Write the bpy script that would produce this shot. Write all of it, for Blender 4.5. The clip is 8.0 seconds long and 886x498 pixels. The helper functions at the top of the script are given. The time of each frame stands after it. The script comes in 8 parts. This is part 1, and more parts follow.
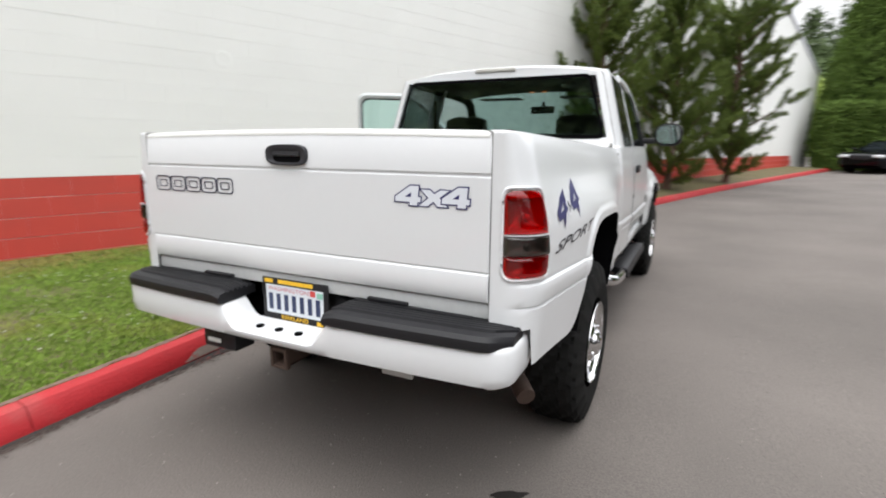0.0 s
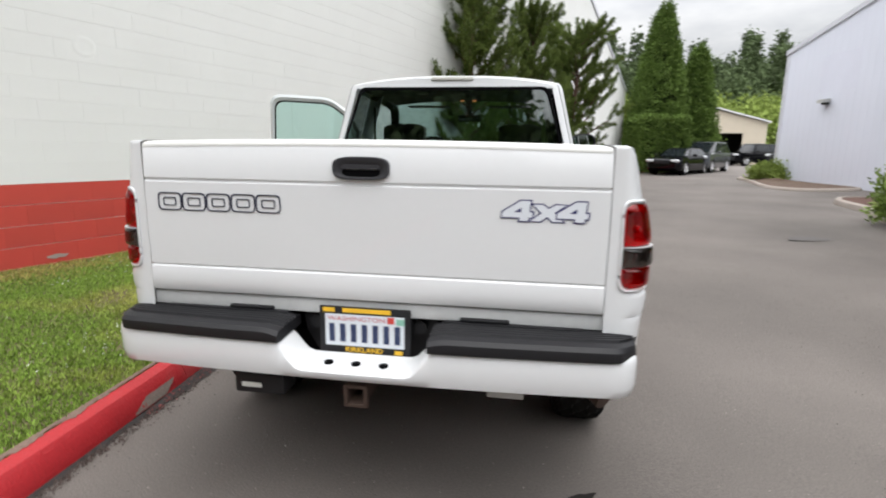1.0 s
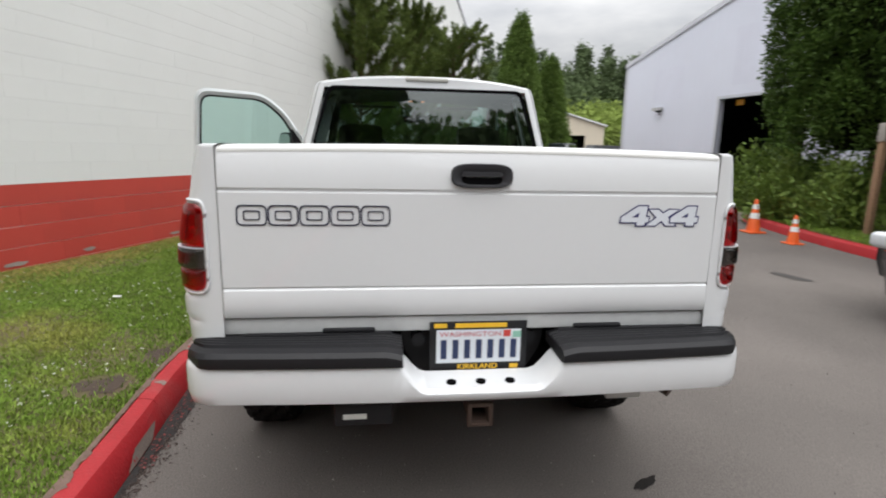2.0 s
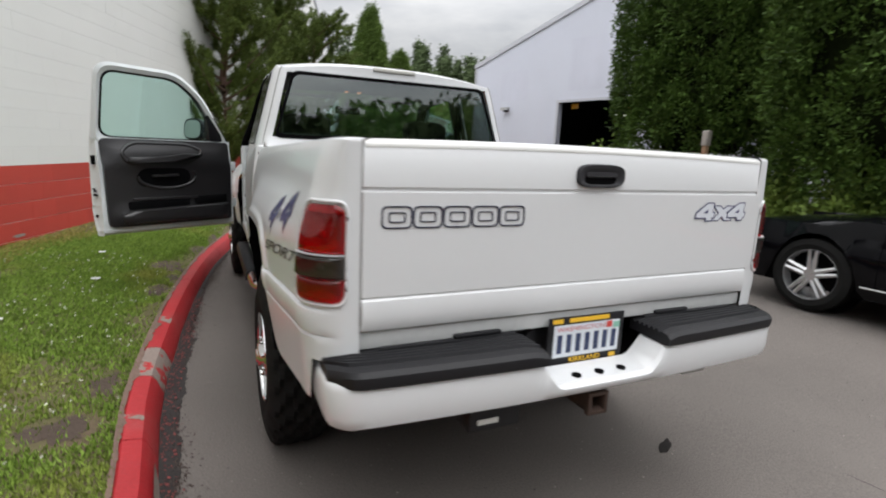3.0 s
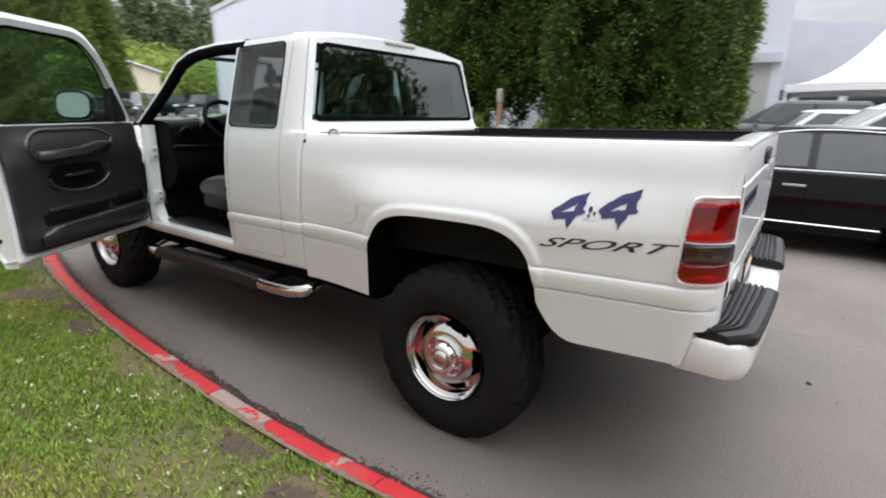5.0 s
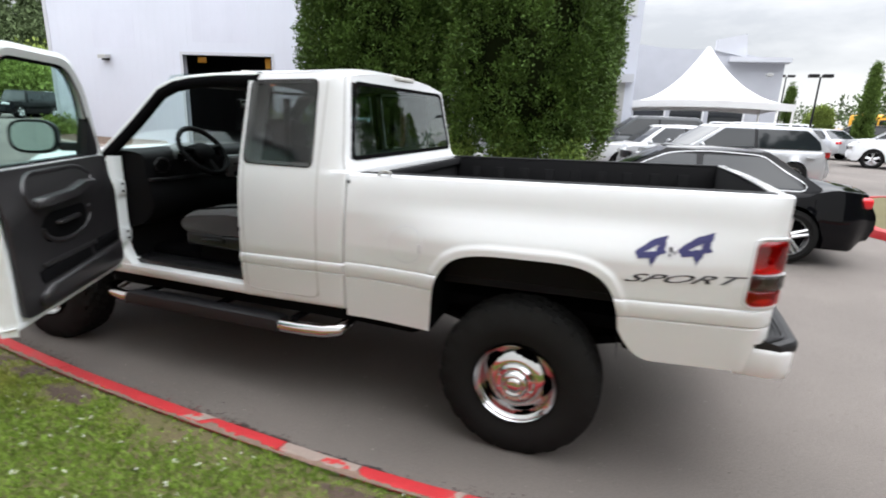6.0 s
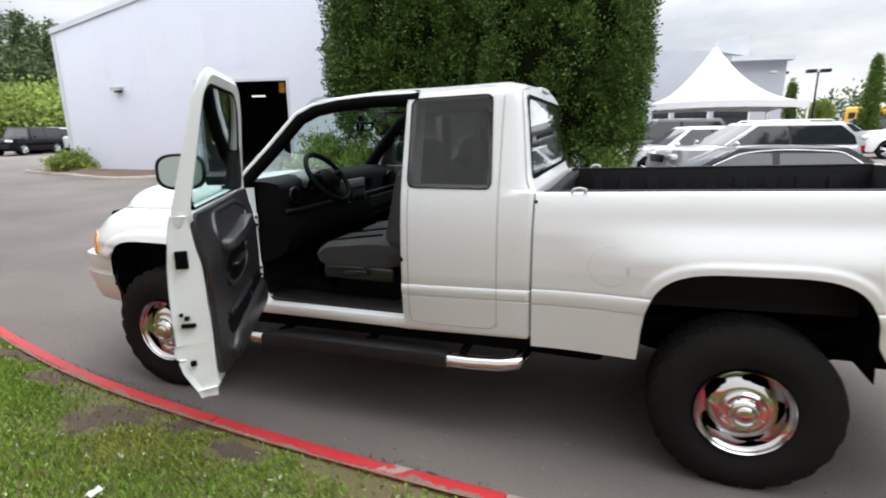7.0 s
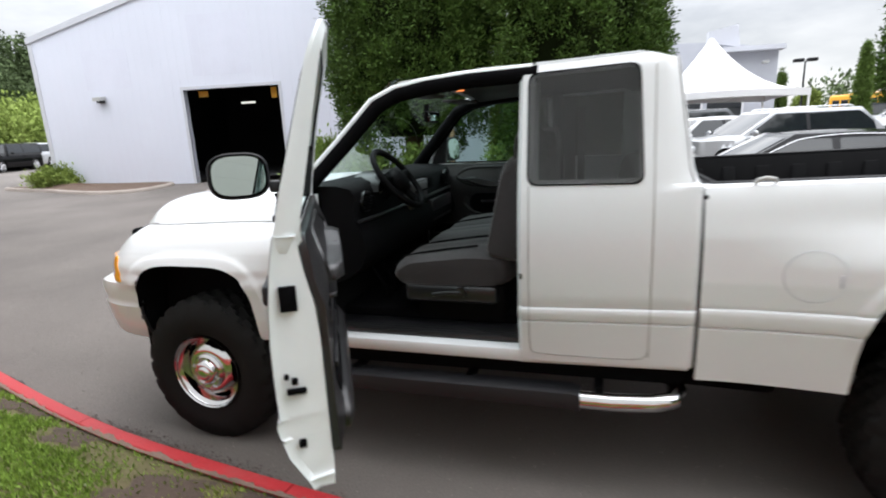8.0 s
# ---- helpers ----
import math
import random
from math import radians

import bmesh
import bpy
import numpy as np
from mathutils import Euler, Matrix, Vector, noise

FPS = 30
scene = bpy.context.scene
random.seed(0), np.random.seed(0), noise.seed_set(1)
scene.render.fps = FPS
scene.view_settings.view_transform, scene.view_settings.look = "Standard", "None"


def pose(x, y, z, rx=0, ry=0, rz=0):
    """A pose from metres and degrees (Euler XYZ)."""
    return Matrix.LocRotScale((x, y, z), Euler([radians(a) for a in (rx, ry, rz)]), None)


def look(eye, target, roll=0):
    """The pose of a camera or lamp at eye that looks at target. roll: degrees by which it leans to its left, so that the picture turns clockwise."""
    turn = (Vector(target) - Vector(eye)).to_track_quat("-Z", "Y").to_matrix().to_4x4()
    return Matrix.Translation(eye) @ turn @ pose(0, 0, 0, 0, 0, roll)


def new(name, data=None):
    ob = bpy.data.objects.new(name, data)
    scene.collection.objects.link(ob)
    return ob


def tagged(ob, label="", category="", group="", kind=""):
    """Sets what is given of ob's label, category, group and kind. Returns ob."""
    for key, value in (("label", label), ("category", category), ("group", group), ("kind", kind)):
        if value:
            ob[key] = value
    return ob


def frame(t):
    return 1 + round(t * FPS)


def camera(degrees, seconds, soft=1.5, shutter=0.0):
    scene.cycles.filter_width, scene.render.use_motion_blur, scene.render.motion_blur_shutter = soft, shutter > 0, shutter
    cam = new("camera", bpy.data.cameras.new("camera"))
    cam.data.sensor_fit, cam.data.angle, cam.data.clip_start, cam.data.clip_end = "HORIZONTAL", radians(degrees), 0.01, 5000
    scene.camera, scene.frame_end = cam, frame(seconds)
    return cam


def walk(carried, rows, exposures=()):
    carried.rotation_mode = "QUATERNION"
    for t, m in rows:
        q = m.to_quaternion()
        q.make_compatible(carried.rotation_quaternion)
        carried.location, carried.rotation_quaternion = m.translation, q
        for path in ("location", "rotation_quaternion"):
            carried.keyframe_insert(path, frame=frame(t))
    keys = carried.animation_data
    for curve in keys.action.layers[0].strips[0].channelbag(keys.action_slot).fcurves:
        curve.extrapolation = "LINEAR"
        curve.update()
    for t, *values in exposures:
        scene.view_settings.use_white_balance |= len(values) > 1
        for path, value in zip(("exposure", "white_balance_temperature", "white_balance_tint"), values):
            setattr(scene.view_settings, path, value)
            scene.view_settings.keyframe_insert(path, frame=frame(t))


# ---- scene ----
cam = camera(82.1, 8.0, soft=1.9, shutter=0.5)
PATH = [
    (0, (1.35, -1.438, 1.387), (0.517, 0.245, 1.007), 0.4),
    (0.5, (0.926, -1.528, 1.396), (0.45, 0.289, 1.018), 1.1),
    (1, (0.498, -1.629, 1.412), (0.212, 0.23, 1.05), 0.8),
    (1.5, (0.079, -1.627, 1.416), (0.027, 0.251, 1.045), -0.8),
    (1.7, (-0.094, -1.613, 1.423), (-0.041, 0.27, 1.072), 0.2),
    (2.8, (-1.077, -1.393, 1.418), (-0.384, 0.348, 1.02), 2.1),
    (3, (-1.247, -1.31, 1.413), (-0.455, 0.395, 1.048), 2.6),
    (3.5, (-1.708, -1.142, 1.493), (-0.721, 0.448, 1.084), 0.3),
    (4, (-2.1, -0.851, 1.468), (-0.938, 0.607, 1.029), -0.4),
    (4.5, (-2.471, -0.469, 1.503), (-1.116, 0.816, 1.074), 1.2),
    (4.7, (-2.617, -0.322, 1.508), (-1.204, 0.881, 1.031), 1.3),
    (5.8, (-3.262, 0.542, 1.645), (-1.523, 1.198, 1.181), 1.7),
    (6, (-3.364, 0.723, 1.697), (-1.613, 1.336, 1.216), 2.3),
    (6.5, (-3.481, 1.245, 1.708), (-1.752, 1.931, 1.252), -0.1),
    (7, (-3.484, 1.742, 1.688), (-1.718, 2.348, 1.257), -0.8),
    (7.5, (-3.372, 2.16, 1.661), (-1.578, 2.682, 1.24), -0.7),
    (8, (-3.129, 2.512, 1.63), (-1.347, 3.073, 1.207), -2.8),
]
walk(cam, [(t, look(eye, target, roll)) for t, eye, target, roll in PATH],
     exposures=[(0, 0.52, 6500, 10), (1, 0.42, 6500, 10), (1.5, 0.28, 6500, 10), (3, 0.13, 6480, 10), (3.5, 0.12, 6430, 10), (4.5, 0.44, 6400, 10), (6, 0.73, 6350, 10), (8, 0.68, 6300, 10)])

# ---------------------------------------------------------------- light
SUN_ELEV, SUN_ROT = 72, 150
world = bpy.data.worlds.new("world")
scene.world = world
world.use_nodes = True
wn, wl = world.node_tree.nodes, world.node_tree.links
wbg = wn["Background"]
sky = wn.new("ShaderNodeTexSky")
sky.sky_type = "NISHITA"
sky.sun_disc = False
sky.sun_elevation, sky.sun_rotation = radians(SUN_ELEV), radians(SUN_ROT)
wtc = wn.new("ShaderNodeTexCoord")
wmap = wn.new("ShaderNodeMapping")
wmap.inputs["Scale"].default_value = (1.6, 1.6, 5.0)
cloud = wn.new("ShaderNodeTexNoise")
cloud.inputs["Scale"].default_value, cloud.inputs["Detail"].default_value = 1.7, 6
cloud.inputs["Roughness"].default_value = 0.55
cramp = wn.new("ShaderNodeValToRGB")
cramp.color_ramp.elements[0].position, cramp.color_ramp.elements[0].color = 0.36, (6.6, 6.7, 6.9, 1)
cramp.color_ramp.elements[1].position, cramp.color_ramp.elements[1].color = 0.66, (10.9, 10.8, 10.6, 1)
cmix = wn.new("ShaderNodeMix")
cmix.data_type = "RGBA"
cmix.inputs[0].default_value = 0.88
wl.new(wtc.outputs["Generated"], wmap.inputs["Vector"])
wl.new(wmap.outputs[0], cloud.inputs["Vector"])
wl.new(cloud.outputs["Fac"], cramp.inputs[0])
wl.new(sky.outputs[0], cmix.inputs[6])
wl.new(cramp.outputs[0], cmix.inputs[7])
# an overcast sky is brighter overhead than at the horizon
wsep = wn.new("ShaderNodeSeparateXYZ")
wl.new(wtc.outputs["Generated"], wsep.inputs[0])
wrise = wn.new("ShaderNodeMapRange")
wrise.inputs["From Min"].default_value, wrise.inputs["From Max"].default_value = 0.10, 0.80
wrise.interpolation_type = "SMOOTHSTEP"
wrise.inputs["To Min"].default_value, wrise.inputs["To Max"].default_value = 0.68, 3.2
wl.new(wsep.outputs["Z"], wrise.inputs["Value"])
wscale = wn.new("ShaderNodeVectorMath")
wscale.operation = "SCALE"
wl.new(cmix.outputs[2], wscale.inputs[0])
wl.new(wrise.outputs[0], wscale.inputs["Scale"])
wl.new(wscale.outputs[0], wbg.inputs["Color"])
wbg.inputs["Strength"].default_value = 0.1
sun = new("sun", bpy.data.lights.new("sun", "SUN"))
sun.data.energy, sun.data.angle, sun.data.color = 0.6, radians(35), (1, 0.97, 0.92)
sun.matrix_world = Matrix.Translation((0, 0, 30)) @ Euler((radians(90 - SUN_ELEV), 0, radians(180 - SUN_ROT))).to_matrix().to_4x4()


# ---------------------------------------------------------------- materials
def mat(name, color, rough=0.5, metal=0.0, grain=0.06, scale=40, bump=0.0, bump_scale=None, big=0.08, big_scale=1.2,
        spec=0.5, coat=0.0, rand=0.0, color2=None, lo=0.35, hi=0.7, island=0.0, sheen=0.0):
    """A surface with variation at two scales. color2: stains mixed in by a large noise between lo and hi."""
    m = bpy.data.materials.new(name)
    m.use_nodes = True
    n, l = m.node_tree.nodes, m.node_tree.links
    b = n["Principled BSDF"]
    b.inputs["Roughness"].default_value, b.inputs["Metallic"].default_value = rough, metal
    b.inputs["Specular IOR Level"].default_value = spec
    b.inputs["Coat Weight"].default_value = coat
    b.inputs["Coat Roughness"].default_value = 0.04
    b.inputs["Sheen Weight"].default_value = sheen
    tc = n.new("ShaderNodeTexCoord")

    def nz(sc, detail=4):
        t = n.new("ShaderNodeTexNoise")
        t.inputs["Scale"].default_value, t.inputs["Detail"].default_value = sc, detail
        l.new(tc.outputs["Object"], t.inputs["Vector"])
        return t

    fine, large = nz(scale), nz(big_scale, 5)
    last = None
    if color2:
        ramp = n.new("ShaderNodeValToRGB")
        ramp.color_ramp.elements[0].position, ramp.color_ramp.elements[1].position = lo, hi
        ramp.color_ramp.elements[0].color, ramp.color_ramp.elements[1].color = (*color, 1), (*color2, 1)
        l.new(large.outputs["Fac"], ramp.inputs[0])
        last = ramp.outputs[0]
    hsv = n.new("ShaderNodeHueSaturation")
    if last:
        l.new(last, hsv.inputs["Color"])
    else:
        hsv.inputs["Color"].default_value = (*color, 1)
    parts = [(fine.outputs["Fac"], grain), (large.outputs["Fac"], big)]
    if rand:
        oi = n.new("ShaderNodeObjectInfo")
        parts.append((oi.outputs["Random"], rand))
    if island:
        g = n.new("ShaderNodeNewGeometry")
        parts.append((g.outputs["Random Per Island"], island))
    acc = None
    for out, amount in parts:
        k = n.new("ShaderNodeMath")
        k.operation = "MULTIPLY_ADD"
        k.inputs[1].default_value = 2 * amount
        l.new(out, k.inputs[0])
        if acc is None:
            k.inputs[2].default_value = 1 - sum(a for _, a in parts)
        else:
            l.new(acc, k.inputs[2])
        acc = k.outputs[0]
    l.new(acc, hsv.inputs["Value"])
    l.new(hsv.outputs[0], b.inputs["Base Color"])
    if bump:
        bp = n.new("ShaderNodeBump")
        bp.inputs["Strength"].default_value, bp.inputs["Distance"].default_value = bump, 0.01
        src = fine if bump_scale is None else nz(bump_scale)
        l.new(src.outputs["Fac"], bp.inputs["Height"])
        l.new(bp.outputs[0], b.inputs["Normal"])
    return m


def glass_mat(name, tint, rough=0.02, shine=0.06):
    """Thin car or window glass: see-through with a reflection on top."""
    m = bpy.data.materials.new(name)
    m.use_nodes = True
    n, l = m.node_tree.nodes, m.node_tree.links
    out = n["Material Output"]
    n.remove(n["Principled BSDF"])
    tr = n.new("ShaderNodeBsdfTransparent")
    tr.inputs["Color"].default_value = (*tint, 1)
    gl = n.new("ShaderNodeBsdfGlossy")
    gl.inputs["Roughness"].default_value = rough
    lw = n.new("ShaderNodeLayerWeight")
    lw.inputs["Blend"].default_value = 0.5
    po = n.new("ShaderNodeMath")
    po.operation, po.inputs[1].default_value = "POWER", 5.0
    fr = n.new("ShaderNodeMath")
    fr.operation, fr.inputs[1].default_value, fr.inputs[2].default_value = "MULTIPLY_ADD", 0.98 - shine, shine
    l.new(lw.outputs["Facing"], po.inputs[0])
    l.new(po.outputs[0], fr.inputs[0])
    mx = n.new("ShaderNodeMixShader")
    l.new(fr.outputs[0], mx.inputs[0])
    l.new(tr.outputs[0], mx.inputs[1])
    l.new(gl.outputs[0], mx.inputs[2])
    l.new(mx.outputs[0], out.inputs["Surface"])
    return m


M_PAINT = mat("white_paint", (0.665, 0.677, 0.69), 0.30, grain=0.012, big=0.03, coat=0.5)
M_PAINT_IN = mat("white_paint_jamb", (0.72, 0.76, 0.77), 0.45, grain=0.02, big=0.05)
M_BLACKP = mat("black_plastic", (0.010, 0.010, 0.012), 0.5, spec=0.35, grain=0.2, scale=300, bump=0.15)
M_LINER = mat("black_bed_liner", (0.006, 0.006, 0.007), 0.7, spec=0.2, grain=0.2, scale=120, bump=0.2)
M_RUBBER = mat("tyre_rubber", (0.013, 0.013, 0.0127), 0.82, spec=0.08, grain=0.2, scale=90, bump=0.1, big=0.2)
# near-black: black parts, plus shade painted into wells, holes, recesses and the underside
M_UNDER = mat("black_parts_and_shade", (0.004, 0.004, 0.0045), 0.95, spec=0.03, grain=0.3, scale=30)
M_CHROME = mat("chrome", (0.66, 0.66, 0.67), 0.13, 1.0, grain=0.01, big=0.02)
M_STEEL = mat("rusty_steel", (0.05, 0.036, 0.03), 0.75, 0.3, grain=0.3, scale=60, color2=(0.09, 0.045, 0.028))
M_GREY = mat("grey_metal", (0.42, 0.42, 0.41), 0.5, 0.3, grain=0.1)
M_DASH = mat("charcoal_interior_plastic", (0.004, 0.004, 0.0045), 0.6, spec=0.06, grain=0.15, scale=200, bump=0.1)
M_DOORTRIM = mat("charcoal_door_trim", (0.015, 0.0142, 0.0155), 0.36, spec=0.55, grain=0.15, scale=200, bump=0.1)
M_FABRIC = mat("grey_seat_cloth", (0.030, 0.026, 0.027), 0.9, grain=0.3, scale=160, bump=0.3, big=0.2, big_scale=6, sheen=0.2)
M_TRIMGLOSS = mat("satin_black_trim", (0.012, 0.012, 0.013), 0.32, spec=0.5, grain=0.1, scale=200)
M_RADIO = mat("grey_radio_face", (0.16, 0.16, 0.165), 0.35, grain=0.08)
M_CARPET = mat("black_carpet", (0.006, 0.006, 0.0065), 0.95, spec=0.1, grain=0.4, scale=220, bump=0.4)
M_HEADLINER = mat("grey_headliner", (0.04, 0.039, 0.038), 0.9, grain=0.1)
M_RED_HOT = mat("bright_red_lens", (0.60, 0.015, 0.02), 0.2, grain=0.2, scale=60, coat=0.3, big=0.3, big_scale=14)
M_AMBER = mat("amber_lens", (0.88, 0.36, 0.02), 0.15, grain=0.1, coat=0.8)
M_CLEARLENS = mat("clear_lens", (0.62, 0.64, 0.66), 0.1, grain=0.1, coat=0.8)
M_NAVY = mat("navy_decal", (0.030, 0.030, 0.12), 0.35, grain=0.1)
M_NAVYLINE = mat("navy_line", (0.012, 0.014, 0.040), 0.4, grain=0.1)
M_DECALBLACK = mat("black_decal", (0.02, 0.02, 0.028), 0.4, grain=0.1)
M_SILVERDECAL = mat("silver_decal", (0.62, 0.62, 0.65), 0.35, grain=0.1, scale=90, big=0.2, big_scale=30)
M_MIRROR = mat("mirror_glass", (0.40, 0.44, 0.42), 0.02, 1.0, grain=0, big=0)
M_GLASS = glass_mat("clear_car_glass", (0.80, 0.94, 0.91))
M_TINT = glass_mat("tinted_car_glass", (0.62, 0.71, 0.70), shine=0.115)
M_DARKTINT = glass_mat("dark_tinted_glass", (0.50, 0.50, 0.50), rough=0.09, shine=0.05)
M_PLATE = mat("plate_face", (0.66, 0.70, 0.74), 0.4, grain=0.05)
M_PLATEBLUE = mat("plate_blue", (0.025, 0.04, 0.10), 0.4)
M_YELLOW = mat("yellow_print", (0.80, 0.48, 0.03), 0.5)

M_ASPHALT = mat("asphalt", (0.106, 0.093, 0.084), 0.88, grain=0.55, scale=120, bump=0.6, big=0.2, big_scale=0.45,
                color2=(0.148, 0.130, 0.118), lo=0.3, hi=0.75)
M_GRASS = mat("lawn_soil", (0.098, 0.086, 0.036), 0.95, grain=0.4, scale=60, bump=0.6, big=0.2, big_scale=1.5,
              color2=(0.10, 0.072, 0.042), lo=0.52, hi=0.66)
M_REDKERB = mat("red_kerb_paint", (0.37, 0.013, 0.018), 0.6, grain=0.2, scale=70, bump=0.4, big=0.2, big_scale=3,
                color2=(0.33, 0.035, 0.036), lo=0.55, hi=0.70)
M_KERB = mat("concrete_kerb", (0.30, 0.26, 0.23), 0.9, grain=0.25, scale=80, bump=0.4, big=0.2, big_scale=3)
M_WHITEWALL = mat("white_block_paint", (0.72, 0.725, 0.70), 0.7, grain=0.02, scale=90, bump=0.2, big=0.05, rand=0.004)
M_REDWALL = mat("red_block_paint", (0.50, 0.052, 0.035), 0.65, grain=0.06, scale=90, bump=0.25, big=0.08, rand=0.05,
                color2=(0.40, 0.05, 0.035))
M_LAV = mat("pale_lavender_metal_siding", (0.60, 0.62, 0.70), 0.5, grain=0.03, big=0.05, big_scale=0.6)
M_WHITESIDE = mat("white_siding", (0.70, 0.71, 0.72), 0.6, grain=0.04, big=0.06)
M_TRIMGREY = mat("pale_grey_trim", (0.50, 0.51, 0.55), 0.5, grain=0.04)
M_BEIGE = mat("beige_stucco", (0.60, 0.53, 0.42), 0.8, grain=0.06, big=0.08)
# interior shade put into the colour of inner walls, floor and ceiling
M_DARKIN = mat("shade_black_inside", (0.018, 0.018, 0.02), 0.9, grain=0.3, big=0.3)
M_TENT = mat("white_tent_fabric", (0.72, 0.72, 0.72), 0.6, grain=0.02, big=0.03)
M_CARBLACK = mat("black_car_paint", (0.003, 0.003, 0.004), 0.06, grain=0.05, coat=0.0, spec=0.2)
M_CARSILVER = mat("silver_car_paint", (0.46, 0.47, 0.49), 0.28, 0.4, grain=0.03, coat=0.6)
M_CARWHITE = mat("white_car_paint", (0.76, 0.77, 0.79), 0.25, grain=0.02, coat=0.6)
M_CARGREY = mat("dark_grey_car_paint", (0.055, 0.06, 0.065), 0.25, 0.3, grain=0.04, coat=0.6)
M_CARGLASS = mat("dark_car_window", (0.012, 0.015, 0.018), 0.05, grain=0.05, coat=0.2, spec=0.5)
M_ALLOY = mat("silver_alloy", (0.62, 0.62, 0.63), 0.25, 0.8, grain=0.04)
M_BARK = mat("brown_bark", (0.12, 0.07, 0.05), 0.9, grain=0.35, scale=25, bump=0.6)
M_HEDGE = mat("dark_conifer_foliage", (0.054, 0.099, 0.0145), 0.7, grain=0.25, scale=5, big=0.55, big_scale=1.8, island=0.30, spec=0.25)
M_PINE = mat("juniper_foliage", (0.105, 0.145, 0.030), 0.75, grain=0.3, scale=14, big=0.35, big_scale=2.2, island=0.5, spec=0.25)
M_CYP = mat("cypress_foliage", (0.095, 0.150, 0.030), 0.8, grain=0.3, scale=6, big=0.25, big_scale=1.0, island=0.3, spec=0.2)
M_BUSH = mat("bright_green_leaves", (0.15, 0.22, 0.042), 0.6, grain=0.3, scale=14, big=0.2, big_scale=2, island=0.35, spec=0.3)
M_FARTREE = mat("far_woodland_foliage", (0.088, 0.120, 0.056), 0.9, grain=0.3, scale=2, big=0.35, big_scale=0.12, island=0.3, spec=0.1)
M_FARBUSH = mat("far_bright_foliage", (0.20, 0.26, 0.065), 0.9, grain=0.3, scale=2, big=0.35, big_scale=0.15, island=0.3, spec=0.1)
M_BLADE = mat("grass_blades", (0.170, 0.262, 0.041), 0.7, grain=0.2, scale=30, big=0.25, big_scale=0.9, island=0.4, spec=0.2, color2=(0.28, 0.27, 0.068), lo=0.54, hi=0.75)
M_STRAW = mat("straw_blades", (0.31, 0.26, 0.085), 0.85, grain=0.2, scale=30, big=0.25, big_scale=1.2, island=0.4, spec=0.1)
M_CLOVER = mat("clover_flowers", (0.70, 0.70, 0.62), 0.8)
M_ORANGE = mat("orange_cone_plastic", (0.75, 0.12, 0.02), 0.5, grain=0.08)
M_WHITEREF = mat("white_reflective_band", (0.78, 0.78, 0.76), 0.4)
M_WOOD = mat("weathered_post_wood", (0.28, 0.17, 0.10), 0.85, grain=0.3, scale=30, bump=0.3)
M_WOODGREY = mat("pale_box_wood", (0.34, 0.31, 0.28), 0.85, grain=0.2, scale=30)
M_OIL = mat("oil_stain", (0.018, 0.016, 0.015), 0.9, grain=0.3, scale=60, spec=0.1)
M_SCRAP = mat("pale_litter", (0.6, 0.6, 0.57), 0.8)
M_SOIL = mat("bare_soil", (0.062, 0.042, 0.031), 0.95, grain=0.5, scale=50, bump=0.8, big=0.25, big_scale=5)
M_LITTER = mat("dark_needle_litter", (0.050, 0.034, 0.028), 0.95, grain=0.5, scale=90, island=0.5)
M_DIRT = mat("leaf_litter", (0.10, 0.065, 0.045), 0.95, grain=0.5, scale=90, bump=0.6)
M_MULCH = mat("bark_mulch", (0.085, 0.042, 0.03), 0.95, grain=0.5, scale=60, bump=0.7)
M_BUSYEL = mat("school_bus_yellow", (0.75, 0.36, 0.02), 0.4, grain=0.04)
M_SIGNRED = mat("red_sign", (0.55, 0.06, 0.05), 0.5)
M_WARM = mat("orange_dome_lamp", (0.9, 0.3, 0.08), 0.4)
M_WARM.node_tree.nodes["Principled BSDF"].inputs["Emission Color"].default_value = (1, 0.30, 0.08, 1)
M_WARM.node_tree.nodes["Principled BSDF"].inputs["Emission Strength"].default_value = 1.0


# ---------------------------------------------------------------- mesh helpers
def finish(me, material, smooth):
    if material:
        me.materials.append(material)
    if smooth:
        me.polygons.foreach_set("use_smooth", [True] * len(me.polygons))
        me.set_sharp_from_angle(angle=radians(smooth))


def under(parent):
    """The parent itself, or the part above it where it is a sub-part already: parts go two levels deep."""
    while parent and parent.parent and parent.parent.parent:
        parent = parent.parent
    return parent


def part(name, bm, material, parent=None, label="", smooth=35, m=None):
    """Links a bmesh as one mesh object, under parent if there is one."""
    bmesh.ops.recalc_face_normals(bm, faces=bm.faces)
    me = bpy.data.meshes.new(name)
    bm.to_mesh(me)
    bm.free()
    finish(me, material, smooth)
    ob = new(name, me)
    if parent:
        ob.parent = under(parent)
    if m is not None:
        ob.matrix_basis = m
    if label:
        ob["label"] = label
    return ob


def raw(name, verts, faces, material, parent=None, label="", smooth=0):
    me = bpy.data.meshes.new(name)
    me.from_pydata(verts, [], faces)
    finish(me, material, smooth)
    ob = new(name, me)
    if parent:
        ob.parent = under(parent)
    if label:
        ob["label"] = label
    return ob


def thing(name, label, category, m=None, group="", kind=""):
    ob = new(name)
    ob.empty_display_size = 0.2
    if m is not None:
        ob.matrix_basis = m
    return tagged(ob, label, category, group, kind)


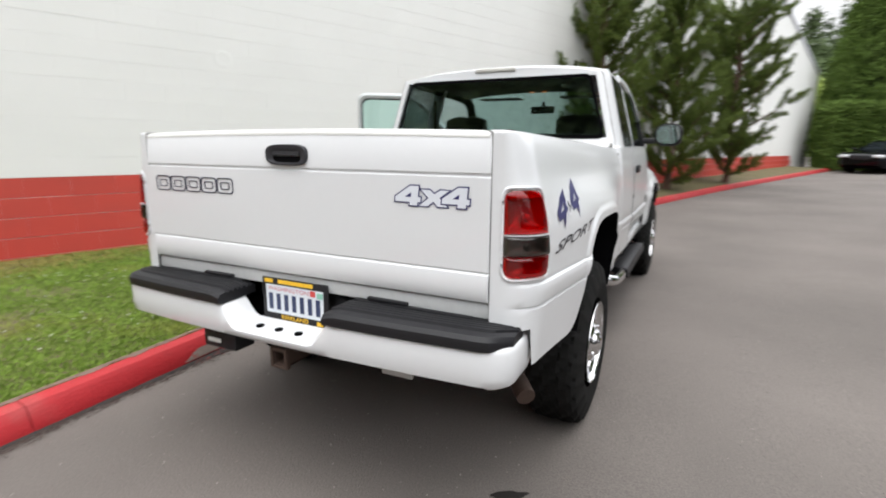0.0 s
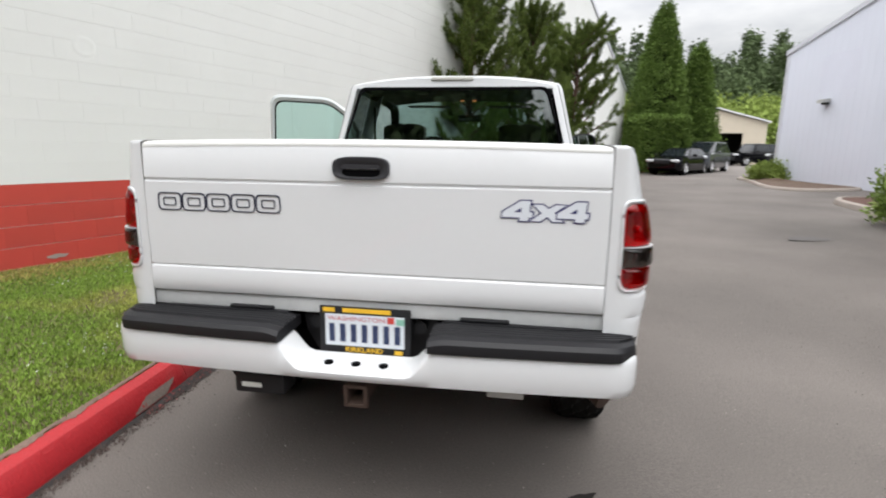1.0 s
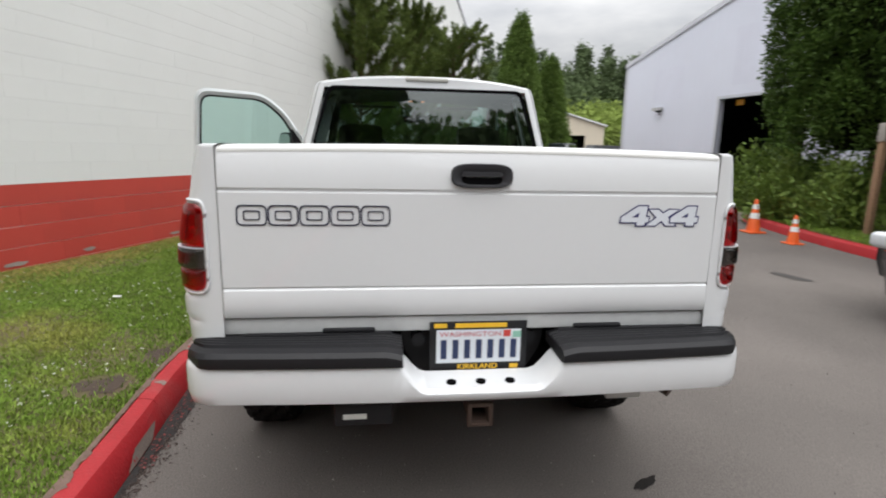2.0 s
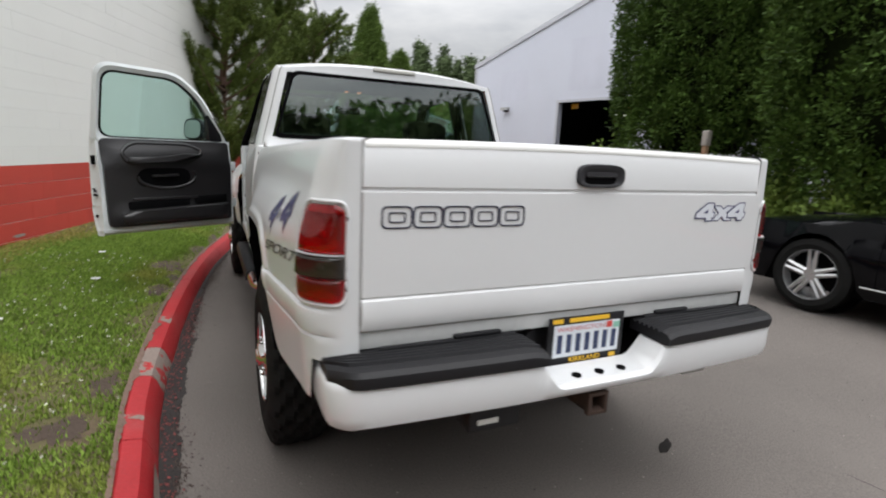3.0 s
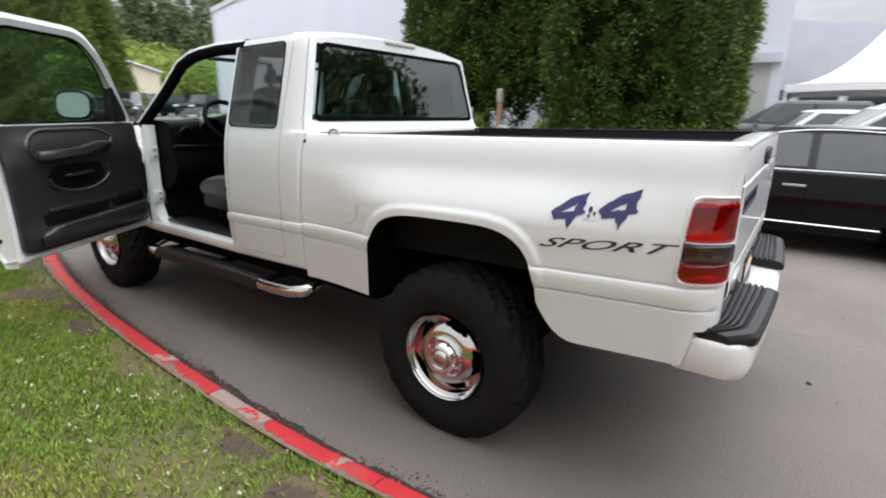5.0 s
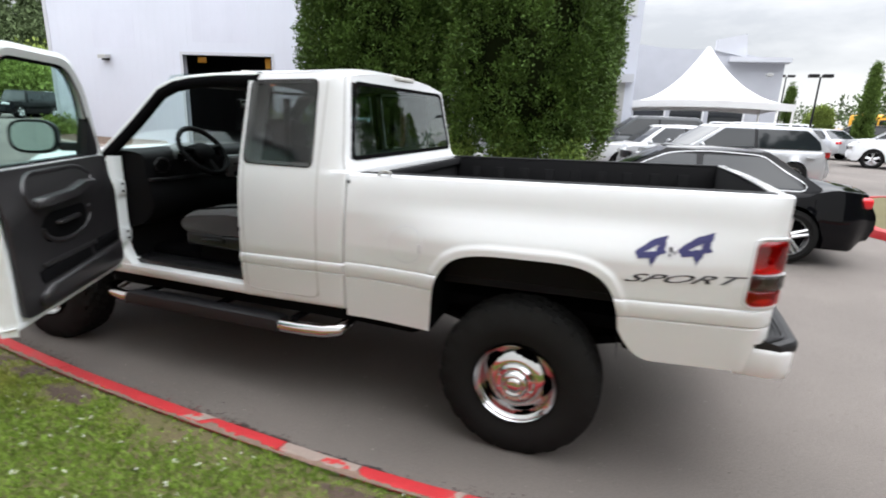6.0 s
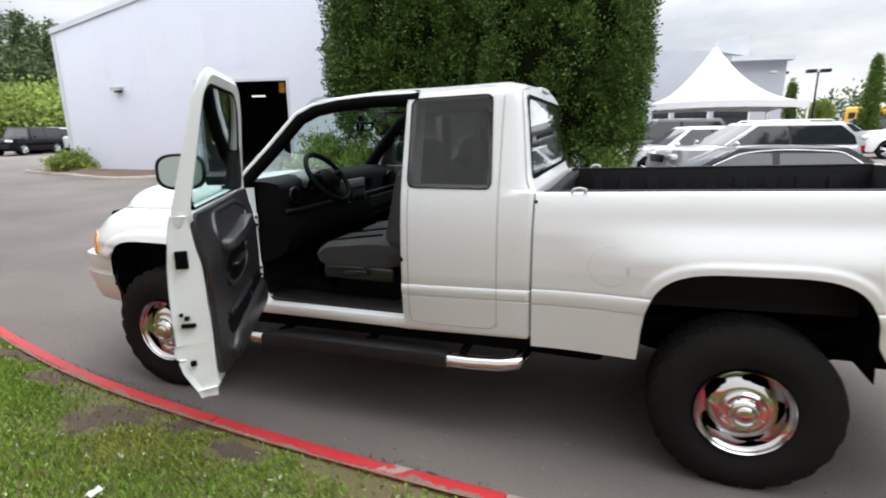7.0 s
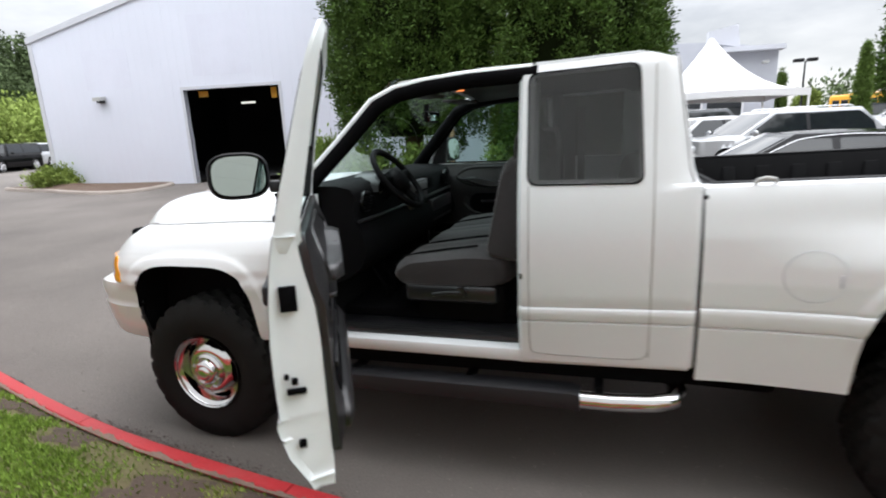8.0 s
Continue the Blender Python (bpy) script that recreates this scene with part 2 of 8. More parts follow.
def box(bm, x0, x1, y0, y1, z0, z1, bevel=0.0, m=None, seg=2):
    g = bmesh.ops.create_cube(bm, size=1)
    vs = g["verts"]
    bmesh.ops.transform(bm, verts=vs, matrix=Matrix.Translation(((x0 + x1) / 2, (y0 + y1) / 2, (z0 + z1) / 2))
                        @ Matrix.Diagonal((abs(x1 - x0), abs(y1 - y0), abs(z1 - z0), 1)))
    if bevel:
        es = list({e for v in vs for e in v.link_edges})
        r = bmesh.ops.bevel(bm, geom=es, offset=bevel, segments=seg, affect="EDGES", profile=0.5)
        vs = list({v for f in r["faces"] for v in f.verts} | {v for v in vs if v.is_valid})
    if m is not None:
        bmesh.ops.transform(bm, verts=[v for v in vs if v.is_valid], matrix=m)
    return bm


def cyl(bm, p0, p1, r0, r1=None, seg=16, caps=True):
    p0, p1 = Vector(p0), Vector(p1)
    d = p1 - p0
    q = d.to_track_quat("Z", "Y").to_matrix().to_4x4()
    bmesh.ops.create_cone(bm, cap_ends=caps, segments=seg, radius1=r0, radius2=r0 if r1 is None else r1, depth=d.length,
                          matrix=Matrix.Translation((p0 + p1) / 2) @ q)
    return bm


def ball(bm, c, r, seg=12, scale=(1, 1, 1)):
    bmesh.ops.create_uvsphere(bm, u_segments=seg, v_segments=seg // 2 + 1, radius=r,
                              matrix=Matrix.Translation(c) @ Matrix.Diagonal((*scale, 1)))
    return bm


def loft(bm, rows, close_u=False, close_v=False, skip=None):
    """Faces between rows of points. skip(i, j): leave that cell open."""
    vs = [[bm.verts.new(p) for p in row] for row in rows]
    n, k = len(rows), len(rows[0])
    for i in range(n if close_v else n - 1):
        for j in range(k if close_u else k - 1):
            if skip and skip(i, j):
                continue
            a, b, c, d = vs[i][j], vs[i][(j + 1) % k], vs[(i + 1) % n][(j + 1) % k], vs[(i + 1) % n][j]
            try:
                bm.faces.new((a, b, c, d))
            except ValueError:
                pass
    return vs


def tube(bm, pts, r, seg=10, close=False, caps=True, radii=None):
    pts = [Vector(p) for p in pts]
    rows, n = [], len(pts)
    up = Vector((0, 0, 1))
    for i, p in enumerate(pts):
        a = pts[(i - 1) % n] if (close or i) else p
        b = pts[(i + 1) % n] if (close or i < n - 1) else p
        t = (b - a).normalized()
        s = t.cross(up)
        s = s.normalized() if s.length > 1e-3 else t.cross(Vector((0, 1, 0))).normalized()
        w = s.cross(t)
        rr = radii[i] if radii else r
        rows.append([p + rr * (math.cos(k * math.tau / seg) * s + math.sin(k * math.tau / seg) * w) for k in range(seg)])
    vs = loft(bm, rows, close_u=True, close_v=close)
    if caps and not close:
        bm.faces.new(vs[0])
        bm.faces.new(vs[-1])
    return bm


def lathe(bm, prof, axis="x", centre=(0, 0, 0), seg=48):
    """prof: (along axis, radius) pairs turned about the axis through centre."""
    rows = []
    for k in range(seg):
        a = k * math.tau / seg
        c, s = math.cos(a), math.sin(a)
        row = []
        for u, r in prof:
            p = (u, r * c, r * s) if axis == "x" else (r * c, r * s, u)
            row.append(Vector(p) + Vector(centre))
        rows.append(row)
    loft(bm, rows, close_v=True)
    bmesh.ops.remove_doubles(bm, verts=bm.verts, dist=1e-5)
    return bm


def outline(pts, r, n=4):
    """Rounds the corners of a closed polygon of 2D points by radius r."""
    out, k = [], len(pts)
    for i in range(k):
        p, a, b = Vector(pts[i]), Vector(pts[i - 1]), Vector(pts[(i + 1) % k])
        d0, d1 = (a - p).normalized(), (b - p).normalized()
        rr = min(r, (a - p).length * 0.49, (b - p).length * 0.49)
        for j in range(n + 1):
            t = j / n
            out.append(tuple(p + d0 * rr * (1 - t) ** 2 + d1 * rr * t ** 2))
    return out


def slab(bm, pts, f0, f1):
    """A closed prism: the 2D outline pts mapped by f0 and by f1."""
    a = [bm.verts.new(f0(u, v)) for u, v in pts]
    b = [bm.verts.new(f1(u, v)) for u, v in pts]
    n = len(pts)
    bm.faces.new(a)
    bm.faces.new(b[::-1])
    for i in range(n):
        bm.faces.new((a[i], b[i], b[(i + 1) % n], a[(i + 1) % n]))
    return bm


def pane(pts, f, t, nu=6, nw=9):
    """A curved pane t thick: the 2D outline pts cut into a grid and mapped by f(u, v, out)."""
    bm = bmesh.new()
    bm.faces.new([bm.verts.new((u, w, 0)) for u, w in pts])
    for k, n in ((0, nu), (1, nw)):
        lo_, hi_ = min(p[k] for p in pts), max(p[k] for p in pts)
        for i in range(1, n):
            at_, no_ = Vector((0, 0, 0)), Vector((0, 0, 0))
            at_[k], no_[k] = lo_ + (hi_ - lo_) * i / n, 1
            bmesh.ops.bisect_plane(bm, geom=bm.verts[:] + bm.edges[:] + bm.faces[:], plane_co=at_, plane_no=no_)
    bmesh.ops.triangulate(bm, faces=bm.faces[:])
    bm.verts.index_update()
    flat, tris = [(v_.co.x, v_.co.y) for v_ in bm.verts], [[v_.index for v_ in f_.verts] for f_ in bm.faces]
    rim = [[v_.index for v_ in e_.verts] for e_ in bm.edges if e_.is_boundary]
    bm.clear()
    a = [bm.verts.new(f(u, w, t)) for u, w in flat]
    b = [bm.verts.new(f(u, w, 0)) for u, w in flat]
    for q in tris:
        bm.faces.new([a[i] for i in q])
        bm.faces.new([b[i] for i in q[::-1]])
    for i, j in rim:
        bm.faces.new((a[i], a[j], b[j], b[i]))
    return bm


def thicken(bm, t):
    bmesh.ops.recalc_face_normals(bm, faces=bm.faces)
    bmesh.ops.solidify(bm, geom=bm.faces[:], thickness=t)
    return bm


def smoothstep(a, b, x):
    t = min(1, max(0, (x - a) / (b - a)))
    return t * t * (3 - 2 * t)


def table(xs, ys, x):
    return float(np.interp(x, xs, ys))


def lettering(text, size, shear=0.0, offset=0.0, width=1.0):
    """A flat mesh of words in the built-in font, in the xy plane, its middle at the origin."""
    cu = bpy.data.curves.new("words", "FONT")
    cu.body, cu.size, cu.shear, cu.offset, cu.extrude = text, size, shear, offset, 0.0
    cu.align_x, cu.align_y, cu.resolution_u = "CENTER", "CENTER", 3
    ob = bpy.data.objects.new("words", cu)
    scene.collection.objects.link(ob)
    bpy.context.view_layer.update()
    me = bpy.data.meshes.new_from_object(ob.evaluated_get(bpy.context.evaluated_depsgraph_get()))
    bpy.data.objects.remove(ob)
    for v in me.vertices:
        v.co.x *= width
    return me


# ---------------------------------------------------------------- ground, kerbs, lawn
def G(x, y):
    """Height of the road: level where the truck stands, then rising gently ahead and to the far side."""
    gx = 0.60 * (1 - math.exp(-max(0.0, x - 1.2) / 27))
    gy = 0.45 * (1 - math.exp(-max(0.0, y - 5.5) / 34))
    return gx + gy


KERB = [(-1.20, -9.0), (-1.33, -4.0), (-1.42, -0.6), (-1.47, 0.6), (-1.52, 1.5), (-1.48, 2.6), (-1.38, 3.8), (-1.19, 5.1), (-0.76, 6.8),
        (0.0, 9.4), (0.75, 12.0), (2.1, 16.0), (4.0, 21.0), (6.3, 27.0), (8.0, 31.2)]
W0, WDIR = Vector((-4.067, 3.21, 0)), Vector((0.344, 0.939, 0)).normalized()
WNRM = Vector((WDIR.y, -WDIR.x, 0))


def kerb_x(y):
    """A smooth line through the kerb's foot."""
    ys = [p[1] for p in KERB]
    i = min(len(KERB) - 2, max(0, int(np.searchsorted(ys, y)) - 1))
    p = [KERB[max(0, i - 1)], KERB[i], KERB[i + 1], KERB[min(len(KERB) - 1, i + 2)]]
    t = (y - p[1][1]) / (p[2][1] - p[1][1])
    h = p[2][1] - p[1][1]
    m0 = (p[2][0] - p[0][0]) / max(1e-6, p[2][1] - p[0][1]) * h
    m1 = (p[3][0] - p[1][0]) / max(1e-6, p[3][1] - p[1][1]) * h
    return (2 * t ** 3 - 3 * t ** 2 + 1) * p[1][0] + (t ** 3 - 2 * t ** 2 + t) * m0 + (-2 * t ** 3 + 3 * t ** 2) * p[2][0] + (t ** 3 - t ** 2) * m1


def wall_x(y):
    return W0.x + (y - W0.y) * WDIR.x / WDIR.y


def lawn_z(x, y):
    k, w = kerb_x(y) - 0.148, wall_x(y)
    t = min(1, max(0, (k - x) / max(0.3, k - w)))
    bump_ = 0.02 * noise.noise(Vector((x * 1.3, y * 1.3, 0))) + 0.008 * noise.noise(Vector((x * 5, y * 5, 3)))
    return G(kerb_x(y), y) + 0.125 + 0.09 * t ** 0.8 + bump_ * min(1, 8 * t)


def sheet(f, xs, ys):
    vs = [(x, y, f(x, y)) for y in ys for x in xs]
    n = len(xs)
    return vs, [(j * n + i, j * n + i + 1, (j + 1) * n + i + 1, (j + 1) * n + i) for j in range(len(ys) - 1) for i in range(n - 1)]


gxs = [-3000, -600, -150, -60, -30, -14, -8, -5] + [round(-4 + 0.8 * i, 2) for i in range(80)] + [64, 75, 90, 120, 200, 500, 3000]
gys = [-3000, -600, -200, -80, -40, -25] + [-20 + 1.0 * i for i in range(85)] + [70, 85, 110, 200, 600, 3000]
v, f = sheet(G, gxs, gys)
tagged(raw("road", v, f, M_ASPHALT, smooth=60), "grey worn asphalt driveway and parking lot", "road", kind="structure")

M_WORNKERB = mat("worn_kerb", (0.24, 0.19, 0.165), 0.85, grain=0.25, scale=60, bump=0.4, big=0.1, big_scale=14, color2=(0.37, 0.02, 0.022), lo=0.56, hi=0.62)
# kerb of painted concrete stones
kerb = thing("kerb", "red painted concrete kerb with worn, chipped patches beside the driveway", "kerb", kind="structure")


def kerb_stone(y0, y1, material, fx, g, h=0.135, width=0.148, out=-1):
    rows, n = [], max(2, int((y1 - y0) / 0.25))
    for i in range(n + 1):
        y = y0 + (y1 - y0) * i / n
        x, z = fx(y), g(fx(y), y)
        e = 0.004 * noise.noise(Vector((y * 3, x, 0)))
        prof = [(0, -0.08), (0.0, 0.02), (0.035, h - 0.03), (0.055, h - 0.006), (0.08, h), (width - 0.02, h + 0.004), (width, h - 0.01), (width, -0.08)]
        rows.append([Vector((x + out * (u + e), y, z + w)) for u, w in prof])
    bm = bmesh.new()
    vs = loft(bm, rows)
    bm.faces.new(vs[0])
    bm.faces.new(vs[-1])
    return bm


ks = [-9, -6, -3.2, -1.4, -0.3, 1.03, 1.70, 2.12, 3.8, 5.3, 6.8, 8.3, 9.8, 11.3, 12.8, 15, 18, 21, 24, 27, 29, 31.2]
for y, y1 in zip(ks, ks[1:]):
    km = M_WORNKERB if y in (1.70,) else M_REDKERB
    part("kerb_stone", kerb_stone(y + 0.003, y1 - 0.003, km, kerb_x, G), km, kerb, "worn kerb stone with little red paint left" if y in (1.70,) else "")

for yp, w_, sl, low_ in ((2.66, 0.055, 0.09, 0), (1.235, 0.02, 0.03, 0), (0.74, 0.13, 0.10, 1)):
    bm = bmesh.new()
    rows = []
    for i in range(9):
        t = i / 8
        row = []
        for e_ in (-1, -0.4, 0.4, 1):
            y = yp + sl * (t - 0.5) + e_ * (w_ + 0.02 * noise.noise(Vector((t * 4, e_ * 3, yp))))
            off, up = (0.016 * t - 0.006, 0.02 + 0.055 * t) if low_ else (0.052 + 0.085 * t, 0.132 + 0.0065 * smoothstep(0, 0.3, t))
            row.append(Vector((kerb_x(y) - off, y, G(kerb_x(y), y) + up)))
        rows.append(row)
    loft(bm, rows)
    part("worn_patch", bm, M_WORNKERB, kerb, "bare patch where the red paint has worn off", smooth=50)

# lawn strip between kerb and wall
vs, fs, nx, ny = [], [], 26, 180
for j in range(ny + 1):
    y = -9 + 37.5 * j / ny
    for i in range(nx + 1):
        t = i / nx
        x = (kerb_x(y) - 0.143) * (1 - t) + (wall_x(y) - 0.1) * t
        vs.append((x, y, lawn_z(x, y)))
fs = [(j * (nx + 1) + i, (j + 1) * (nx + 1) + i, (j + 1) * (nx + 1) + i + 1, j * (nx + 1) + i + 1) for j in range(ny) for i in range(nx)]
tagged(raw("lawn", vs, fs, M_GRASS, smooth=60), "short green lawn strip with bare soil patches and clover", "lawn", kind="structure")


# ---------------------------------------------------------------- the pickup truck
truck = thing("pickup_truck", "white extended-cab four-wheel-drive pickup truck with its driver door open", "pickup truck")


def body_x(z, up, low):
    """Half width of the body. up, low: heights of the two creases that bound the raised band along the side."""
    return table([0.55, 0.62, low - 0.008, low, low + 0.006, low + 0.03, up - 0.016, up - 0.006, up, up + 0.007, 1.06, 1.25, 1.37, 1.42, 1.45],
                 [0.955, 0.975, 0.994, 0.986, 0.9975, 1.003, 1.004, 1.0005, 0.990, 0.9940, 0.997, 0.987, 0.965, 0.95, 0.935], z)


def base_x(z):
    return body_x(z, 0.952, 0.868)


def arch_z(y, c, half, low, top, p=2.5):
    u = abs(y - c) / half
    return low if u >= 1 else max(low, low - 0.10 + (top - low + 0.10) * (1 - u ** p) ** (1 / p))


R_AX, F_AX = 1.125, 4.575
TAIL_Y, TAIL_Z = 0.958, 0.042


def rake(y):
    """The lifted bed rises towards the tail."""
    return 0.027 - 0.026 * y


def bed_x(y, z):
    b = smoothstep(2.05, 1.35, y) * (0.25 + 0.75 * smoothstep(0.0, 0.75, y))
    b *= 0.068 * smoothstep(1.33, 1.12, z)
    lip = 0.0
    d = (abs((y - R_AX) / 0.475) ** 4.2 + abs(max(0.0, z - 0.515) / 0.581) ** 4.2) ** (1 / 4.2)
    if d < 1.17:
        lip = 0.011 * smoothstep(1.095, 1.055, d) * smoothstep(0.74, 0.98, z)
    return base_x(z) + b + lip


BED_Z = [0.62, 0.64, 0.66, 0.68, 0.70, 0.72, 0.74, 0.76, 0.78, 0.80, 0.82, 0.84, 0.860, 0.868, 0.874, 0.898, 0.92, 0.936, 0.946, 0.952, 0.959] + [0.97 + 0.01 * k for k in range(26)] + [
         1.24, 1.26, 1.29, 1.32, 1.35, 1.38, 1.405, 1.425, 1.44, 1.448]


def bed_point(u, z):
    """u: metres along the outer skin, 0 at the tailgate seam; the corner takes up the first 0.26."""
    xs = bed_x(0.16, z)
    if u <= 0.035:
        return 0.862 + u, 0.004
    if u <= 0.26:
        a = (u - 0.035) / 0.225 * math.pi / 2
        return 0.897 + (xs - 0.897) * math.sin(a), 0.159 - 0.155 * math.cos(a)
    yy = 0.159 + (u - 0.26)
    return bed_x(yy, z), yy


for s in (-1, 1):
    us = [0, 0.018, 0.035, 0.06, 0.085, 0.11, 0.14, 0.17, 0.2, 0.23, 0.26] + [0.26 + (2.122 - 0.159) * i / 190 for i in range(1, 191)]
    rows = []
    for u in us:
        _, y0 = bed_point(u, 1.0)
        lo = arch_z(y0, R_AX, 0.475, 0.615, 1.096, 4.2)
        lo = max(lo, 0.65 + 0.14 * max(0.0, (y0 - 0.47) / 0.18) ** 2.5 if y0 < 0.66 else 0.615)
        if u < 0.19:
            lo = 0.79
        row = []
        for z in BED_Z:
            zz = max(z, lo)
            x, yy = bed_point(u, zz)
            row.append(Vector((s * x, yy, zz)))
        x, yy = bed_point(u, 1.448)
        row.append(Vector((s * (x - 0.015), yy + 0.004 * (u < 0.2), 1.455)))
        row.append(Vector((s * (x - 0.085), max(yy, 0.05), 1.455)))
        row.append(Vector((s * (x - 0.09), max(yy, 0.05), 1.42)))
        rows.append(row)
    bm = bmesh.new()
    loft(bm, rows, skip=lambda i, j: 0.058 < us[i] and us[i] < 0.229 and 0.985 < BED_Z[min(j, len(BED_Z) - 1)] < 1.239)
    bmesh.ops.remove_doubles(bm, verts=bm.verts, dist=1e-5)
    bmesh.ops.dissolve_degenerate(bm, edges=bm.edges, dist=1e-5)
    side = part("bed_side", bm, M_PAINT, truck, smooth=30)
    # arch edge turned inwards; wheel well with its shade put into near-black colour
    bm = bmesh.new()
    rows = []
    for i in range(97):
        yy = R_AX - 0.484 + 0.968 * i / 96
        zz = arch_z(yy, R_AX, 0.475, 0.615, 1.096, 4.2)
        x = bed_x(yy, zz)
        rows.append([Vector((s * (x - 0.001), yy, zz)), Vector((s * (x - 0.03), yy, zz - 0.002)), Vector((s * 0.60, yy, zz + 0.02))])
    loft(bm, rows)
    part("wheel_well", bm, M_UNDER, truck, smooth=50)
    if s < 0:
        bm = bmesh.new()
        ring = [(1.75 + 0.100 * math.cos(a), 1.100 + 0.103 * math.sin(a)) for a in [k * math.tau / 40 for k in range(40)]]
        rows = [[Vector((-bed_x(a, b) - 0.001, a, b)), Vector((-bed_x(a, b) - 0.003, 1.75 + (a - 1.75) * 0.975, 1.10 + (b - 1.10) * 0.975))] for a, b in ring]
        loft(bm, rows, close_v=True)
        part("fuel_door", bm, M_TRIMGREY, side, "round painted fuel filler door")
        bm = bmesh.new()
        box(bm, -bed_x(1.675, 1.09) - 0.004, -bed_x(1.675, 1.09) + 0.01, 1.663, 1.675, 1.06, 1.11, 0.003)
        part("fuel_door_latch", bm, M_TRIMGREY, side)

# bed floor, inner walls, liner and rails
bm = bmesh.new()
box(bm, -0.84, 0.84, 0.03, 2.09, 0.86, 0.90)
part("bed_floor", bm, M_LINER, truck)
for s in (-1, 1):
    bm = bmesh.new()
    box(bm, s * 0.80, s * 0.845, 0.06, 2.09, 0.9, 1.446, 0.008)
    box(bm, s * 0.80, s * 0.875, 0.06, 2.09, 1.446, 1.4585, 0.004)
    liner = part("bed_liner", bm, M_LINER, truck)
    for i in range(9):
        bm = bmesh.new()
        box(bm, s * 0.785, s * 0.80, 0.25 + 0.2 * i, 0.33 + 0.2 * i, 0.92, 1.38, 0.008)
        part("rib", bm, M_LINER, liner)
bm = bmesh.new()
box(bm, -0.90, 0.90, 2.06, 2.10, 0.9, 1.44, 0.01)
box(bm, -0.88, 0.88, 2.03, 2.06, 1.39, 1.446, 0.01)
part("bed_front_wall", bm, M_LINER, truck)
for s in (-1, 1):
    bm = bmesh.new()
    tube(bm, [(s * 0.93, 1.88, 1.455), (s * 0.93, 1.885, 1.472), (s * 0.93, 1.91, 1.478), (s * 0.93, 1.94, 1.472), (s * 0.93, 1.95, 1.455)], 0.008, 8)
    part("tie_down_hook", bm, M_GREY, truck)

M_BADGEFACE = mat("pale_badge_face", (0.66, 0.69, 0.74), 0.3, grain=0.04)
M_CAP = mat("pale_gloss_cap", (0.64, 0.64, 0.62), 0.18, grain=0.03, coat=0.8)
# mid-grey fill: the soft shade of panel gaps put into a colour
M_SEAM = mat("seam_shade_grey", (0.30, 0.30, 0.30), 0.9)
# tailgate
tailgate = new("tailgate")
tailgate.parent = truck
bm = bmesh.new()
TG = [(1.487, 0.075), (1.489, 0.03), (1.484, 0.012), (1.47, 0.004), (1.345, -0.002), (1.340, 0.004), (1.334, 0.004), (1.329, -0.002), (1.16, -0.004), (1.015, -0.002),
      (1.009, 0.003), (1.002, -0.003), (0.985, -0.006), (0.955, -0.007), (0.925, -0.005), (0.908, 0.002), (0.90, 0.03)]
rows = []
for x in [-0.8585, -0.854, -0.80, -0.4, 0, 0.4, 0.80, 0.854, 0.8585]:
    e = 0.004 if abs(x) > 0.856 else 0.0
    rows.append([Vector((x, y_ + e, z - 0.012 * (abs(x) / 0.856) ** 2 * (z > 1.4))) for z, y_ in TG])
loft(bm, rows)
part("tailgate_skin", bm, M_PAINT, tailgate, smooth=28)
bm = bmesh.new()
box(bm, -0.85, 0.85, 0.035, 0.075, 0.9, 1.472, 0.004)
part("tailgate_liner", bm, M_LINER, tailgate, "black liner on the tailgate's inner side")
for s in (-1, 1):
    bm = bmesh.new()
    box(bm, s * 0.8562, s * 0.8618, 0.006, 0.05, 0.9, 1.478)
    part("seam", bm, M_SEAM, tailgate)
bm = bmesh.new()
rows = [[Vector((x, y_, z - 0.012 * (abs(x) / 0.856) ** 2)) for y_, z in ((0.074, 1.488), (0.072, 1.4915), (0.03, 1.493), (0.014, 1.490), (0.003, 1.478), (0.003, 1.468))] for x in [-0.852 + 1.704 * k / 12 for k in range(13)]]
loft(bm, rows)
part("top_cap", bm, M_CAP, tailgate, "glossy pale cap along the top edge", smooth=50)
# handle: a rounded bezel scooped out towards its middle, with a grip lip along the top
M_HANDLE = mat("grey_black_plastic", (0.030, 0.030, 0.034), 0.6, spec=0.3, grain=0.15, scale=300, bump=0.1)
bm = bmesh.new()
oh = [(math.copysign(0.101 * abs(math.cos(a_)) ** 0.55, math.cos(a_)), math.copysign(0.039 * abs(math.sin(a_)) ** 0.62, math.sin(a_))) for a_ in [k * math.tau / 40 + 0.01 for k in range(40)]]
rows = []
for k_, kv, d_ in ((1.04, 1.06, 0.003), (1.03, 1.04, -0.010), (1.0, 1.0, -0.015), (0.93, 0.85, -0.0145), (0.78, 0.62, -0.008), (0.60, 0.40, 0.0), (0.02, 0.02, 0.001)):
    rows.append([Vector((p[0] * k_, d_, 1.392 + p[1] * kv - 0.010 * (k_ < 0.8))) for p in oh])
loft(bm, rows, close_u=True)
hd = part("tailgate_handle", bm, M_HANDLE, tailgate, "dark grey plastic pull handle", smooth=50)
bm = bmesh.new()
slab(bm, outline([(-0.066, -0.014), (0.066, -0.014), (0.072, 0.010), (-0.072, 0.010)], 0.010), lambda u, w: (u, -0.0042, 1.377 + w), lambda u, w: (u, 0.0, 1.377 + w))
part("handle_recess", bm, M_UNDER, hd)
bm = bmesh.new()
slab(bm, outline([(-0.072, 0.0), (0.072, 0.0), (0.066, 0.017), (-0.066, 0.017)], 0.007), lambda u, w: (u, -0.011, 1.390 + w), lambda u, w: (u, -0.002, 1.390 + w))
